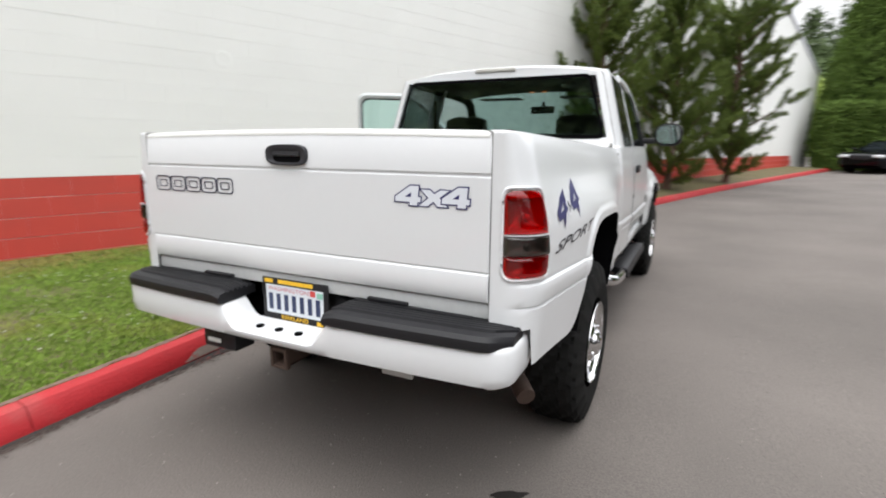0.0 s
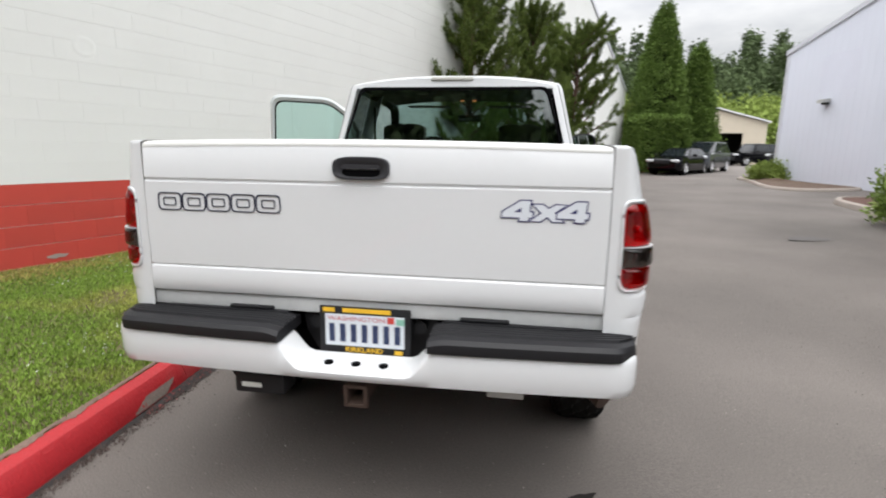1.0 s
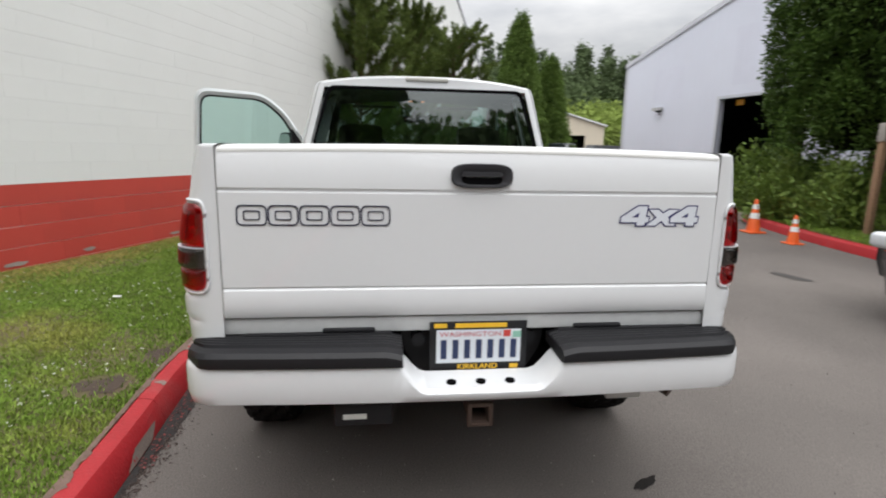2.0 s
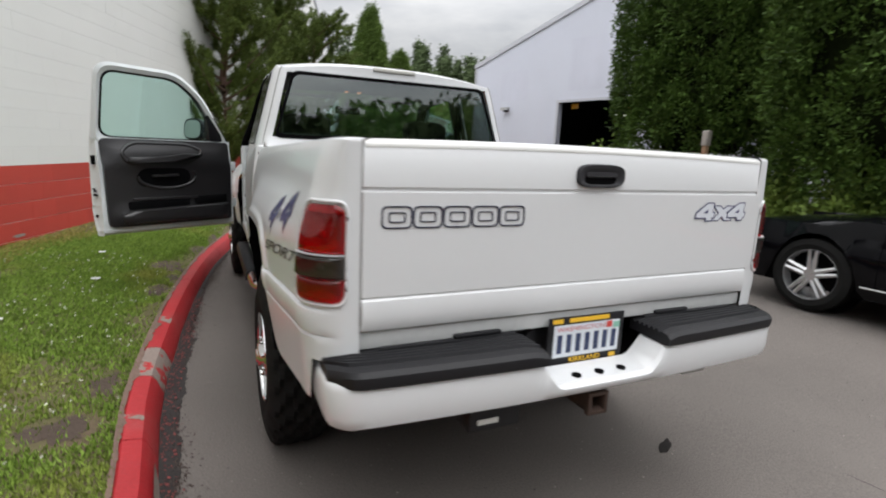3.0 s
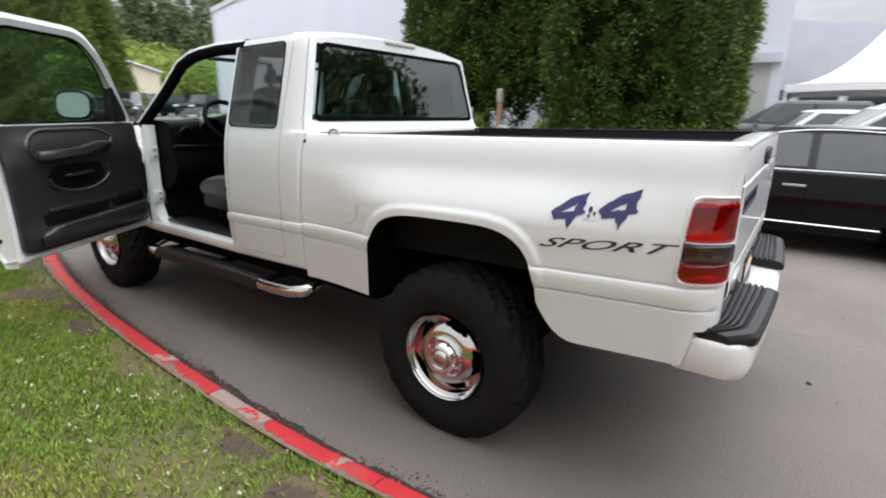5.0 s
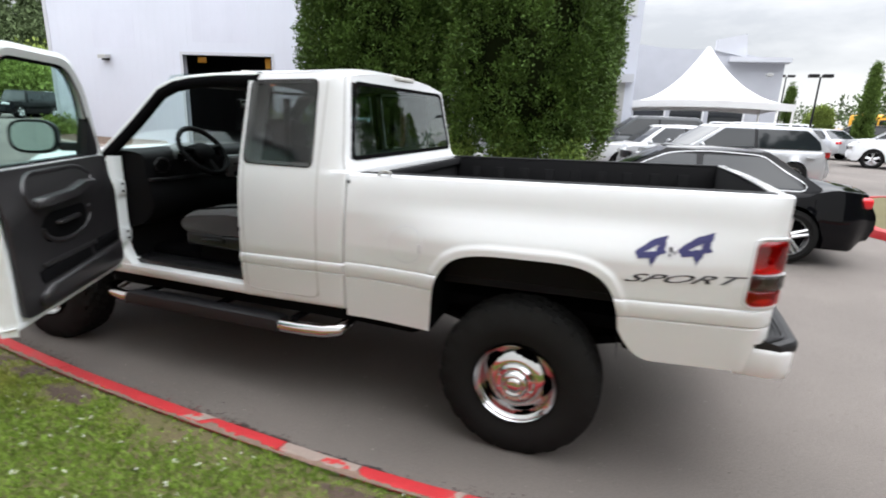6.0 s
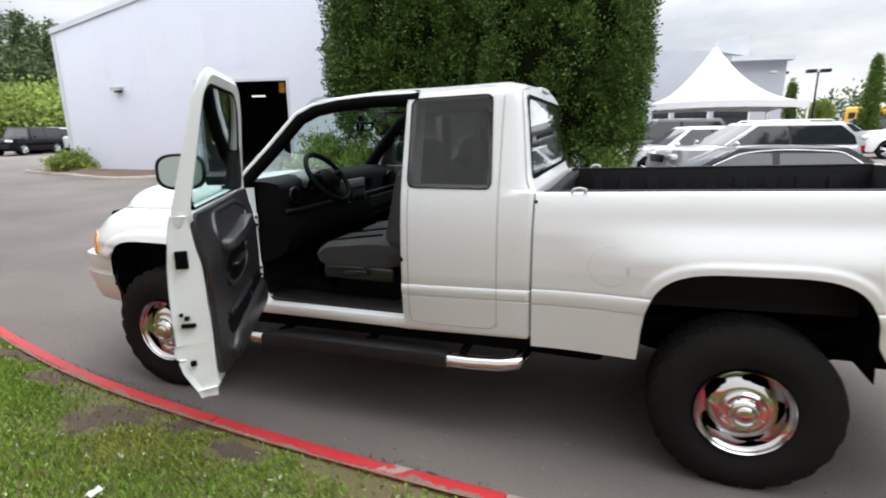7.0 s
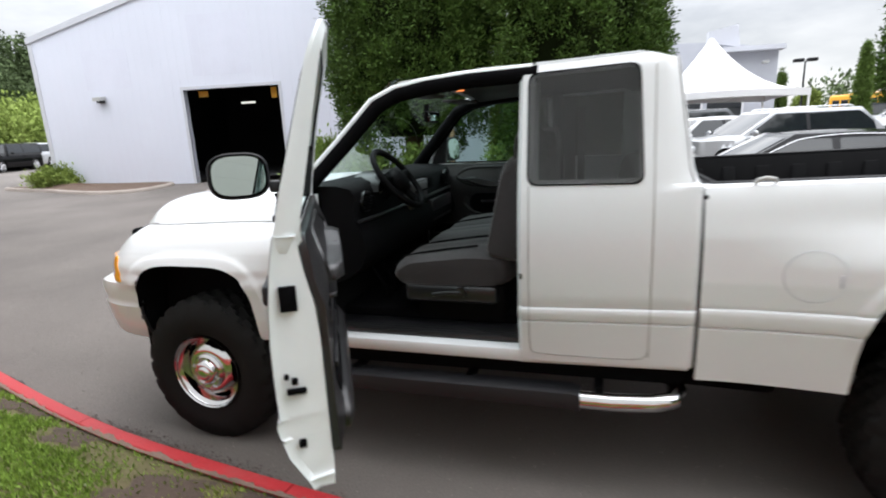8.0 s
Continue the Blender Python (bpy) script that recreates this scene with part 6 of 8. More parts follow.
# the body sits narrower, shorter and lower at the tail than drawn, about the left rear wheel, and leans nose down
def settle(p, raked):
    y = p.y if p.y > R_AX else R_AX + (p.y - R_AX) * TAIL_Y
    if p.y < 2.127:
        z = p.z - TAIL_Z * (p.z - 0.404) + (rake(y) if raked else 0.0)
    else:
        lean_ = min(3.0, y) - 2.5
        z = p.z - 0.030 * lean_ * (1 - smoothstep(1.0, 1.3, p.z)) + smoothstep(1.40, 1.80, p.z) * (0.012 + 0.016 * smoothstep(2.9, 2.2, y))
    return Vector((-1.04 + (p.x + 1.04) * 0.958, y, z))


LEVEL = ("tailgate", "rear_bumper", "tow_hitch", "rear_sill", "exhaust_pipe", "chassis_frame", "spare_wheel", "axle", "leaf_spring")


def settle_under(ob, m, raked=True):
    for c in ob.children:
        if c.name.startswith("driver_door"):
            continue
        if c.name.startswith("wheel") and c.type == "EMPTY":
            c.location.x = settle(c.location, False).x
            continue
        mc = m @ c.matrix_basis
        lifted = raked and c.name.split(".")[0] not in LEVEL
        if c.type == "MESH":
            inv = mc.inverted()
            for v_ in c.data.vertices:
                v_.co = inv @ settle(mc @ v_.co, lifted)
        settle_under(c, mc, lifted)


settle_under(truck, Matrix())

# ---------------------------------------------------------------- white block building
wall_w = thing("wall_west", "white painted concrete block wall with a red painted base band", "wall", kind="structure")
RED_TOP = 1.043
RED_END, WA, WB = 27.3, -13.0, 30.6


def wp(t, off, z):
    p = W0 + WDIR * t + WNRM * off
    return Vector((p.x, p.y, z))


def wall_top(t):
    return min(9.4, 8.1 - 0.285 * (t - 20.1))


def plate(name, prof, o0, o1, f, material, parent, label=""):
    """A wall plate: outline prof of (t, z) between the offsets o0 and o1 of the mapping f."""
    bm = bmesh.new()
    slab(bm, prof, lambda u, w: f(u, o0, w), lambda u, w: f(u, o1, w))
    return part(name, bm, material, parent, label, smooth=0)


plate("wall_core", [(WA, -0.3), (WB, -0.3), (WB, wall_top(WB)), (15.5, wall_top(15.5)), (WA, wall_top(15.5))], -0.0045, -0.3, wp, M_WHITEWALL, wall_w)
plate("roof_edge", [(15.5, 9.4), (WB, wall_top(WB)), (WB, wall_top(WB) + 0.16), (15.5, 9.56)], 0.05, -0.3, wp, M_TRIMGREY, wall_w)
plate("end_wall", [(0, 0), (9, 0), (9, 6), (0, wall_top(WB))], 0, -0.3, lambda u, o, w: wp(WB + o, -u, w), M_WHITESIDE, wall_w)

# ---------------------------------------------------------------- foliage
# near-black core: the shade between the leaves is put into its colour
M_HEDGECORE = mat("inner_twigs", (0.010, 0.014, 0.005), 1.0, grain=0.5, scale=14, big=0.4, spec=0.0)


def tufts(centres, normals, size, per, rngs, aspect=0.5, spread=1.0, droop=0.0):
    """Small pointed leaves round the given centres, leaning out along normals. Returns verts, faces."""
    c = np.repeat(centres, per, axis=0)
    nn = np.repeat(normals, per, axis=0)
    n_ = len(c)
    d = nn + rngs.normal(0, 0.75, (n_, 3))
    d[:, 2] -= droop
    d /= np.linalg.norm(d, axis=1)[:, None]
    c = c + rngs.normal(0, spread, (n_, 3)) * size
    s = np.cross(d, rngs.normal(0, 1, (n_, 3)))
    s /= np.linalg.norm(s, axis=1)[:, None] + 1e-9
    L = size * rngs.uniform(0.6, 1.35, n_)[:, None]
    W = L * aspect
    v0, v1, v2, v3 = c, c + d * L * 0.5 + s * W * 0.5, c + d * L, c + d * L * 0.5 - s * W * 0.5
    verts = np.stack([v0, v1, v2, v3], axis=1).reshape(-1, 3)
    faces = np.arange(n_ * 4).reshape(-1, 4)
    return verts, faces


def fast_mesh(name, verts, faces, material, parent=None, label=""):
    me = bpy.data.meshes.new(name)
    me.vertices.add(len(verts))
    me.vertices.foreach_set("co", np.asarray(verts, dtype=np.float32).ravel())
    k = faces.shape[1]
    me.loops.add(faces.size)
    me.loops.foreach_set("vertex_index", faces.astype(np.int32).ravel())
    me.polygons.add(len(faces))
    me.polygons.foreach_set("loop_start", np.arange(0, faces.size, k, dtype=np.int32))
    me.polygons.foreach_set("loop_total", np.full(len(faces), k, dtype=np.int32))
    me.update()
    me.validate()
    me.materials.append(material)
    ob = new(name, me)
    if parent:
        ob.parent = under(parent)
    if label:
        ob["label"] = label
    return ob


def column_tree(name, label, x, y, r, h, material, foot=0.3, leaf=0.11, count=5200, per=9, seed=1, group="", lump=0.30, taper=0.5, shape=None, core=0.74, clump=0.34, deep=0.26):
    """A dense upright conifer: trunk and a lumpy column of foliage."""
    g = np.random.default_rng(seed)
    t = thing(name, label, "tree", Matrix.Translation((x, y, G(x, y))), group)
    bm = bmesh.new()
    tube(bm, [(0, 0, -0.2), (0.02, 0.01, h * 0.3), (0, 0, h * 0.8)], 0.16, 10, radii=[0.24 * r ** 0.5, 0.18 * r ** 0.5, 0.04])
    part("trunk", bm, M_BARK, t, smooth=60)
    prof = shape or (lambda q_: np.minimum(1, 0.55 + 0.45 * (q_ / 0.15) ** 0.6) * (1 - np.clip((q_ - 0.35) / 0.65, 0, 1) ** 2) ** taper)
    n_c = max(60, int(9.0 * r * h / clump))
    a = g.uniform(0, math.tau, n_c)
    q = g.uniform(0, 1, n_c) ** 0.85
    lumps = 1 + lump * (np.sin(a * 3 + seed + 4 * q) * 0.4 + np.sin(a * 7 + 13 * q + seed) * 0.35) - deep * g.uniform(0, 1, n_c) ** 1.5
    rad = r * prof(q) * lumps * 0.93
    mid_ = np.stack([rad * np.cos(a), rad * np.sin(a), foot + (h - foot) * q], axis=1)
    siz = clump * g.uniform(0.55, 1.25, n_c)
    w = g.integers(0, n_c, count)
    u = g.normal(0, 1, (count, 3))
    u /= np.linalg.norm(u, axis=1)[:, None]
    out_ = np.stack([np.cos(a), np.sin(a), np.full(n_c, 0.5)], axis=1)
    u = np.where((np.sum(u * out_[w], axis=1) < -0.25)[:, None], -u, u)
    cen = mid_[w] + u * siz[w][:, None] * np.array([0.8, 0.8, 1.9]) * (1 - 0.35 * g.uniform(0, 1, count) ** 2)[:, None]
    nor = u + 0.5 * out_[w]
    v_, f_ = tufts(cen, nor, leaf, per, g, 0.42, 0.7)
    fast_mesh("crown", v_, f_, material, t)
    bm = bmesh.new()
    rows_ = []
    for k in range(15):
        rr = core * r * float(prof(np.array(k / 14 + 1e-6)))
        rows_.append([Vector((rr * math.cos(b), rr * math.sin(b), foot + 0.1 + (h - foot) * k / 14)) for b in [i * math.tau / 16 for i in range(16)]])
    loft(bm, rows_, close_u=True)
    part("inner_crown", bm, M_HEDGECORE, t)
    return t


EV = "tall dense dark green evergreen on the planted island"
column_tree("arborvitae", EV, 8.65, 6.8, 1.95, 9.0, M_HEDGE, foot=1.35, seed=3, group="evergreen row", leaf=0.080, count=24000, lump=0.07, clump=0.40, core=0.66, deep=0.36)
column_tree("arborvitae", EV, 8.65, 3.2, 1.95, 9.2, M_HEDGE, foot=0.9, seed=5, group="evergreen row", leaf=0.080, count=24000, lump=0.07, clump=0.40, core=0.66, deep=0.36)
column_tree("arborvitae", "slimmer, lighter green evergreen behind the others on the island", 10.4, 2.3, 1.0, 8.6, M_CYP, foot=0.7, seed=9, group="evergreen row", leaf=0.085, count=15000, lump=0.10)
spire = lambda q_: np.minimum(1, 0.5 + 0.5 * (q_ / 0.10) ** 0.5) * np.clip(1.03 - q_, 0, 1) ** 0.75
column_tree("cypress", "tall pointed green cypress by the parked cars", 8.2, 31.28, 2.1, 8.95, M_CYP, foot=0.2, seed=11, group="far cypresses", leaf=0.13, count=7000, shape=spire, lump=0.12)
column_tree("cypress", "shorter pointed green cypress by the parked cars", 10.69, 32.62, 1.75, 6.73, M_CYP, foot=0.2, seed=12, group="far cypresses", leaf=0.13, count=5500, shape=spire, lump=0.12)


def clipped_hedge(x, y, turn, lx, ly, h, seed):
    """A hedge sheared to a soft box."""
    g = np.random.default_rng(seed)
    t = thing("clipped_hedge", "yellow-green sheared box hedge before the cypress", "hedge", Matrix.Translation((x, y, G(x, y))) @ Matrix.Rotation(radians(turn), 4, "Z"))
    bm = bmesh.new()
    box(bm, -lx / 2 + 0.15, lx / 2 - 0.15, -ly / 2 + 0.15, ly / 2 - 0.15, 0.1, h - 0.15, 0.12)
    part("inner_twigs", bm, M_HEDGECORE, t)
    n_ = 9000
    c_ = g.uniform(-1, 1, (n_, 3))
    ax = g.integers(0, 3, n_)
    sg_ = np.where(g.uniform(0, 1, n_) < 0.5, -1.0, 1.0)
    sg_ = np.where(ax == 2, 1.0, sg_)
    c_[np.arange(n_), ax] = sg_ * (1 - 0.10 * g.uniform(0, 1, n_) ** 2)
    nn_ = np.zeros((n_, 3))
    nn_[np.arange(n_), ax] = sg_
    c_ = c_ * np.array([lx / 2, ly / 2, h / 2]) + np.array([0, 0, h / 2])
    v_, f_ = tufts(c_, nn_, 0.13, 5, g, 0.45, 0.6)
    fast_mesh("leaves", v_, f_, M_CYP, t)
    return t


clipped_hedge(8.05, 29.7, 20, 3.0, 1.3, 3.0, 15)


def juniper(x, y, h, seed, spread=1.0):
    """A ragged conifer: upswept limbs that end in flame-like sprays, with gaps between them."""
    g = np.random.default_rng(seed)
    t = thing("juniper_tree", "ragged upright conifer with open upswept limbs against the white wall", "tree", Matrix.Translation((x, y, lawn_z(x, y) - 0.03)), "wall conifers")
    bm = bmesh.new()
    spine = [(0, 0, -0.1), (0.05, 0.03, h * 0.2), (-0.03, 0.05, h * 0.45), (0.06, 0, h * 0.7), (0.0, 0.03, h * 0.97)]
    tube(bm, spine, 0.1, 10, radii=[0.13, 0.10, 0.075, 0.045, 0.012])
    cen, nor = [], []

    def spray(p0, d, length, fat):
        """Needles along a shoot, thick in the middle and pointed at the tip."""
        n_ = int(120 * length / 0.5)
        q = g.uniform(0, 1, n_)
        wid = fat * (0.35 + 1.3 * q) * np.clip(1.05 - q, 0.05, 1) ** 0.8
        o = g.normal(0, 1, (n_, 3)) * wid[:, None] * 0.55
        c_ = np.array(p0) + np.array(d) * (q * length)[:, None] + o
        c_[:, 2] += 0.18 * length * q * q
        cen.append(c_)
        nor.append(np.array(d) * 1.1 + o / (fat + 1e-6) * 0.35 + np.array([0, 0, 0.35]))

    n_l = int(32 * h / 3.5)
    for i in range(n_l):
        f = 0.04 + 0.91 * i / n_l
        a = i * 2.4 + g.uniform(-0.5, 0.5)
        L = spread * (0.30 + 0.95 * max(0, 1 - abs(f - 0.34) / 0.66) ** 0.7 * g.uniform(0.40, 1.35))
        d = Vector((math.cos(a), math.sin(a), g.uniform(0.25, 0.85))).normalized()
        p0 = Vector((0, 0, h * f))
        bend = lambda q: p0 + d * L * q + Vector((0, 0, 0.22 * L * q * q))
        tube(bm, [bend(q) for q in (0, 0.35, 0.7, 1)], 0.02, 6, radii=[0.035, 0.025, 0.016, 0.006])
        for k_ in range(8):
            q = 0.15 + 0.85 * k_ / 7
            sd = (d * 0.9 + Vector(g.normal(0, 0.42, 3)) + Vector((0, 0, 0.30))).normalized()
            spray(bend(q), sd, g.uniform(0.24, 0.50) * (0.75 + 0.3 * spread), 0.065 + 0.045 * g.uniform())
    for k_ in range(4):
        spray(Vector((0, 0, h * (0.86 + 0.035 * k_))), (Vector(g.normal(0, 0.25, 3)) + Vector((0, 0, 1))).normalized(), 0.4, 0.07)
    part("trunk", bm, M_BARK, t, smooth=60)
    v_, f_ = tufts(np.concatenate(cen), np.concatenate(nor), 0.062, 5, g, 0.24, 0.40)
    fast_mesh("crown", v_, f_, M_PINE, t)
    return t


juniper(-0.86, 11.06, 5.19, 21, 1.25)
juniper(0.60, 13.9, 5.0, 22, 1.15)
juniper(2.15, 17.2, 5.3, 25, 1.35)


def bush(name, label, x, y, r, h, seed, leaf=0.13, material=M_BUSH, count=700, z=None, group=""):
    """A loose round shrub of broad leaves."""
    g = np.random.default_rng(seed)
    z0 = G(x, y) + 0.12 if z is None else z
    t = thing(name, label, "bush", Matrix.Translation((x, y, z0)), group)
    bm = bmesh.new()
    for k in range(7):
        a = k * 0.9 + seed
        tube(bm, [(0, 0, -0.05), (0.3 * r * math.cos(a), 0.3 * r * math.sin(a), h * 0.4), (0.7 * r * math.cos(a), 0.7 * r * math.sin(a), h * 0.75)], 0.02, 6, radii=[0.03, 0.02, 0.008])
    part("stems", bm, M_BARK, t)
    u = g.normal(0, 1, (count, 3))
    u /= np.linalg.norm(u, axis=1)[:, None]
    u[:, 2] = np.abs(u[:, 2])
    lum = 1 + 0.18 * np.sin(5 * np.arctan2(u[:, 1], u[:, 0]) + seed) + 0.15 * np.sin(9 * u[:, 2] + 4 * u[:, 0])
    cen = u * np.array([r, r, h]) * (lum * (1 - 0.45 * g.uniform(0, 1, count) ** 2))[:, None]
    v_, f_ = tufts(cen, u + np.array([0, 0, 0.3]), leaf, 7, g, 0.42, 0.7)
    fast_mesh("leaves", v_, f_, material, t)
    return t


# ---------------------------------------------------------------- planted islands
def ring_at(pts, n=6):
    """A closed smooth line through the given points."""
    out, k = [], len(pts)
    for i in range(k):
        p = [Vector(pts[(i + j) % k]) for j in (-1, 0, 1, 2)]
        for q in range(n):
            t = q / n
            out.append(0.5 * ((2 * p[1]) + (p[2] - p[0]) * t + (2 * p[0] - 5 * p[1] + 4 * p[2] - p[3]) * t * t + (3 * p[1] - p[0] - 3 * p[2] + p[3]) * t ** 3))
    return out


def island(pts, red, soil, label, h=0.14, n=6):
    line = ring_at(pts, n)
    k = len(line)
    isl = thing("planted_island", label, "island", kind="structure")
    cx_, cy_ = sum(p.x for p in line) / k, sum(p.y for p in line) / k
    step_ = 3
    for i in range(0, k, step_):
        rows = []
        for j in range(i, i + step_ + 1):
            p = line[j % k]
            t = (line[(j + 1) % k] - line[(j - 1) % k]).normalized()
            nn = Vector((-t.y, t.x))
            if nn.dot(Vector((cx_, cy_)) - p) < 0:
                nn = -nn
            z = G(p.x, p.y)
            rows.append([Vector((p.x + nn.x * u, p.y + nn.y * u, z + w)) for u, w in ((0, -0.1), (0, 0.03), (0.03, h - 0.02), (0.06, h), (0.15, h + 0.002), (0.16, h - 0.06))])
        bm = bmesh.new()
        loft(bm, rows)
        mid = line[(i + 1) % k]
        part("kerb_stone", bm, M_REDKERB if red(mid) else M_KERB, isl)
    bm = bmesh.new()
    rows = []
    for f_ in (0.985, 0.9, 0.75, 0.5, 0.25, 0.02):
        rows.append([Vector((cx_ + (p.x - cx_) * f_, cy_ + (p.y - cy_) * f_, G(p.x, p.y) * 1.0 + h - 0.03 + 0.12 * (1 - f_) + 0.03 * noise.noise(Vector((p.x * 2 * f_, p.y * 2, f_))))) for p in line])
    vs_ = loft(bm, rows, close_u=True)
    bm.faces.new(vs_[-1])
    part("planting_soil", bm, soil, isl, smooth=60)
    return line


isl_line = island([(8.3, 12.6), (7.95, 10.9), (7.3, 9.0), (6.75, 7.1), (6.4, 5.3), (6.2, 3.5), (6.35, 1.6), (7.3, 0.6), (10.0, 0.3), (13.2, 0.6), (13.6, 3.0), (13.0, 7.0), (11.8, 10.4), (10.2, 12.9), (9.0, 13.4)],
                  lambda p: p.y < 8.2 and p.x < 9, M_MULCH, "kerbed planting island with bark mulch, part of its kerb red")
island([(6.2, -3.2), (8.4, -3.35), (10.2, -4.0), (11.2, -5.0), (11.6, -6.6), (10.8, -8.0), (9.0, -8.2), (6.6, -5.6)], lambda p: True, M_GRASS, "red-kerbed grass island in the car park")
island([(9.5, 20.6), (8.9, 17.8), (9.6, 16.5), (11.4, 16.9), (11.55, 18.4), (10.95, 21.4), (10.5, 23.6), (10.0, 23.2)], lambda p: False, M_DIRT, "low kerbed planting strip at the workshop wall", h=0.1)
for k, (bx, by, br, bh) in enumerate([(7.85, 8.75, 0.85, 1.12), (8.8, 9.2, 0.8, 1.05), (7.45, 7.45, 0.58, 0.95), (7.5, 6.3, 0.55, 0.92), (7.65, 4.4, 0.55, 0.9), (7.75, 3.2, 0.5, 0.85), (7.9, 2.0, 0.5, 0.8)]):
    bush("rhododendron_bush", "leafy bright green bush on the planting island", bx, by, br, bh, 30 + k, group="island bushes", count=1100, leaf=0.10)
bush("low_shrub", "low yellow-green shrub at the workshop corner", 10.55, 21.4, 0.75, 0.55, 41, leaf=0.12, material=M_FARBUSH)
# bands of grass behind the island's red kerb
g_ = np.random.default_rng(5)
cs = []
for p, q in zip(isl_line, isl_line[1:]):
    if p.y < 8.5 and p.x < 8:
        for _ in range(260):
            t = g_.uniform()
            o = g_.uniform(0.18, 1.0)
            cs.append((p.x + (q.x - p.x) * t + o, p.y + (q.y - p.y) * t + 0.1 * o, G(p.x, p.y) + 0.12 + 0.02 * o))
v_, f_ = tufts(np.array(cs), np.tile([0, 0, 1.2], (len(cs), 1)), 0.07, 2, g_, 0.16, 0.3)
tagged(fast_mesh("island_grass", v_, f_, M_BLADE), "strip of green grass behind the red kerb", "grass", kind="stuff")


# cones, nest-box post
def traffic_cone(x, y, s, label):
    t = thing("traffic_cone", label, "traffic cone", Matrix.Translation((x, y, G(x, y))), "cones")
    bm = bmesh.new()
    box(bm, -0.18 * s, 0.18 * s, -0.18 * s, 0.18 * s, 0, 0.035 * s, 0.01)
    part("base", bm, M_ORANGE, t)
    bm = bmesh.new()
    lathe(bm, [(0.03 * s, 0.135 * s), (0.68 * s, 0.032 * s), (0.70 * s, 0.02 * s), (0.70 * s, 0.0)], "z", seg=24)
    part("body", bm, M_ORANGE, t)
    for a, b in ((0.30, 0.42), (0.50, 0.60)):
        bm = bmesh.new()
        ra, rb = [(0.135 + (0.032 - 0.135) * (q - 0.03) / 0.65 + 0.003) * s for q in (a, b)]
        lathe(bm, [(a * s, ra), (b * s, rb)], "z", seg=24)
        part("band", bm, M_WHITEREF, t, "white reflective collar")


traffic_cone(6.22, 6.72, 0.85, "orange traffic cone with two white bands by the red kerb")
traffic_cone(6.09, 5.66, 0.66, "faded short orange traffic cone at the red kerb")
nb = thing("nest_box_post", "pale wooden box on a brown post before the evergreens", "post", Matrix.Translation((7.15, 5.44, G(7.15, 5.44) + 0.1)))
bm = bmesh.new()
box(bm, -0.045, 0.045, -0.045, 0.045, -0.1, 1.54, 0.006)
part("post", bm, M_WOOD, nb)
bm = bmesh.new()
box(bm, -0.062, 0.062, -0.055, 0.055, 1.49, 1.74, 0.006)
slab(bm, [(-0.062, 1.74), (0.062, 1.74), (0.0, 1.77)], lambda u, w: (u, -0.07, w), lambda u, w: (u, 0.07, w))
part("box", bm, M_WOODGREY, nb, "weathered pale box")

# ---------------------------------------------------------------- lavender workshop
LA = Vector((10.79, 21.69, 0))
LD = Vector((0.195, -0.981, 0)).normalized()
LN = Vector((LD.y, -LD.x, 0))
shop = thing("workshop_building", "pale lavender metal-clad workshop with an open dark vehicle door", "building")


def lp(t, off, z):
    p = LA + LD * t + LN * off
    return Vector((p.x, p.y, z))


def lav_top(t):
    return 5.36 + 0.272 * min(t, 14) - 0.272 * max(0, t - 14)


D0, D1, DT, LE = 5.45, 8.87, 3.52, 21.3
plate("wall", [(0, 0), (D0, 0), (D0, lav_top(D0)), (0, lav_top(0))], 0, -0.2, lp, M_LAV, shop)
plate("wall", [(D1, 0), (LE, 0), (LE, lav_top(LE)), (14, lav_top(14)), (D1, lav_top(D1))], 0, -0.2, lp, M_LAV, shop)
plate("wall", [(D0, DT), (D1, DT), (D1, lav_top(D1)), (D0, lav_top(D0))], 0, -0.2, lp, M_LAV, shop)
# ribs of the cladding
t = 0.18
while t < LE - 0.1:
    z0 = DT if D0 - 0.03 < t < D1 + 0.03 else 0.25
    bm = bmesh.new()
    zt = lav_top(t) - 0.02
    slab(bm, [(t - 0.014, z0), (t + 0.014, z0), (t + 0.014, zt), (t - 0.014, zt)], lambda u, w: lp(u, 0.001, w), lambda u, w: lp(u + (0.006 if u < t else -0.006), 0.0045, w))
    part("cladding_rib", bm, M_LAV, shop, smooth=0)
    t += 0.305
for a, b in ((0, 14), (14, LE)):
    plate("eave_trim", [(a - 0.05 * (a == 0), lav_top(a) - 0.02), (b, lav_top(b) - 0.02), (b, lav_top(b) + 0.17), (a - 0.05 * (a == 0), lav_top(a) + 0.17)], 0.06, -0.25, lp, M_TRIMGREY, shop)
plate("corner_trim", [(-0.03, 0.2), (0.12, 0.2), (0.12, 5.4), (-0.03, 5.36)], 0.02, -0.1, lp, M_TRIMGREY, shop)
# roof and the far walls
bm = bmesh.new()
loft(bm, [[lp(-0.05, o, lav_top(0) + 0.15), lp(14, o, lav_top(14) + 0.15), lp(LE, o, lav_top(LE) + 0.15)] for o in (0.05, -22)])
part("roof", bm, M_TRIMGREY, shop, smooth=0)
plate("side_wall", [(0, 0), (22, 0), (22, 5.36), (0, 5.36)], 0, 0.2, lambda u, o, w: lp(0.002 + o, -0.2 - u, w), M_LAV, shop)
plate("side_wall", [(0, 0), (22, 0), (22, lav_top(LE)), (0, lav_top(LE))], 0, -0.2, lambda u, o, w: lp(LE + o, -0.2 - u, w), M_LAV, shop)
plate("back_wall", [(0, 0), (LE, 0), (LE, lav_top(LE)), (14, lav_top(14)), (0, 5.36)], -21.8, -22, lp, M_LAV, shop)
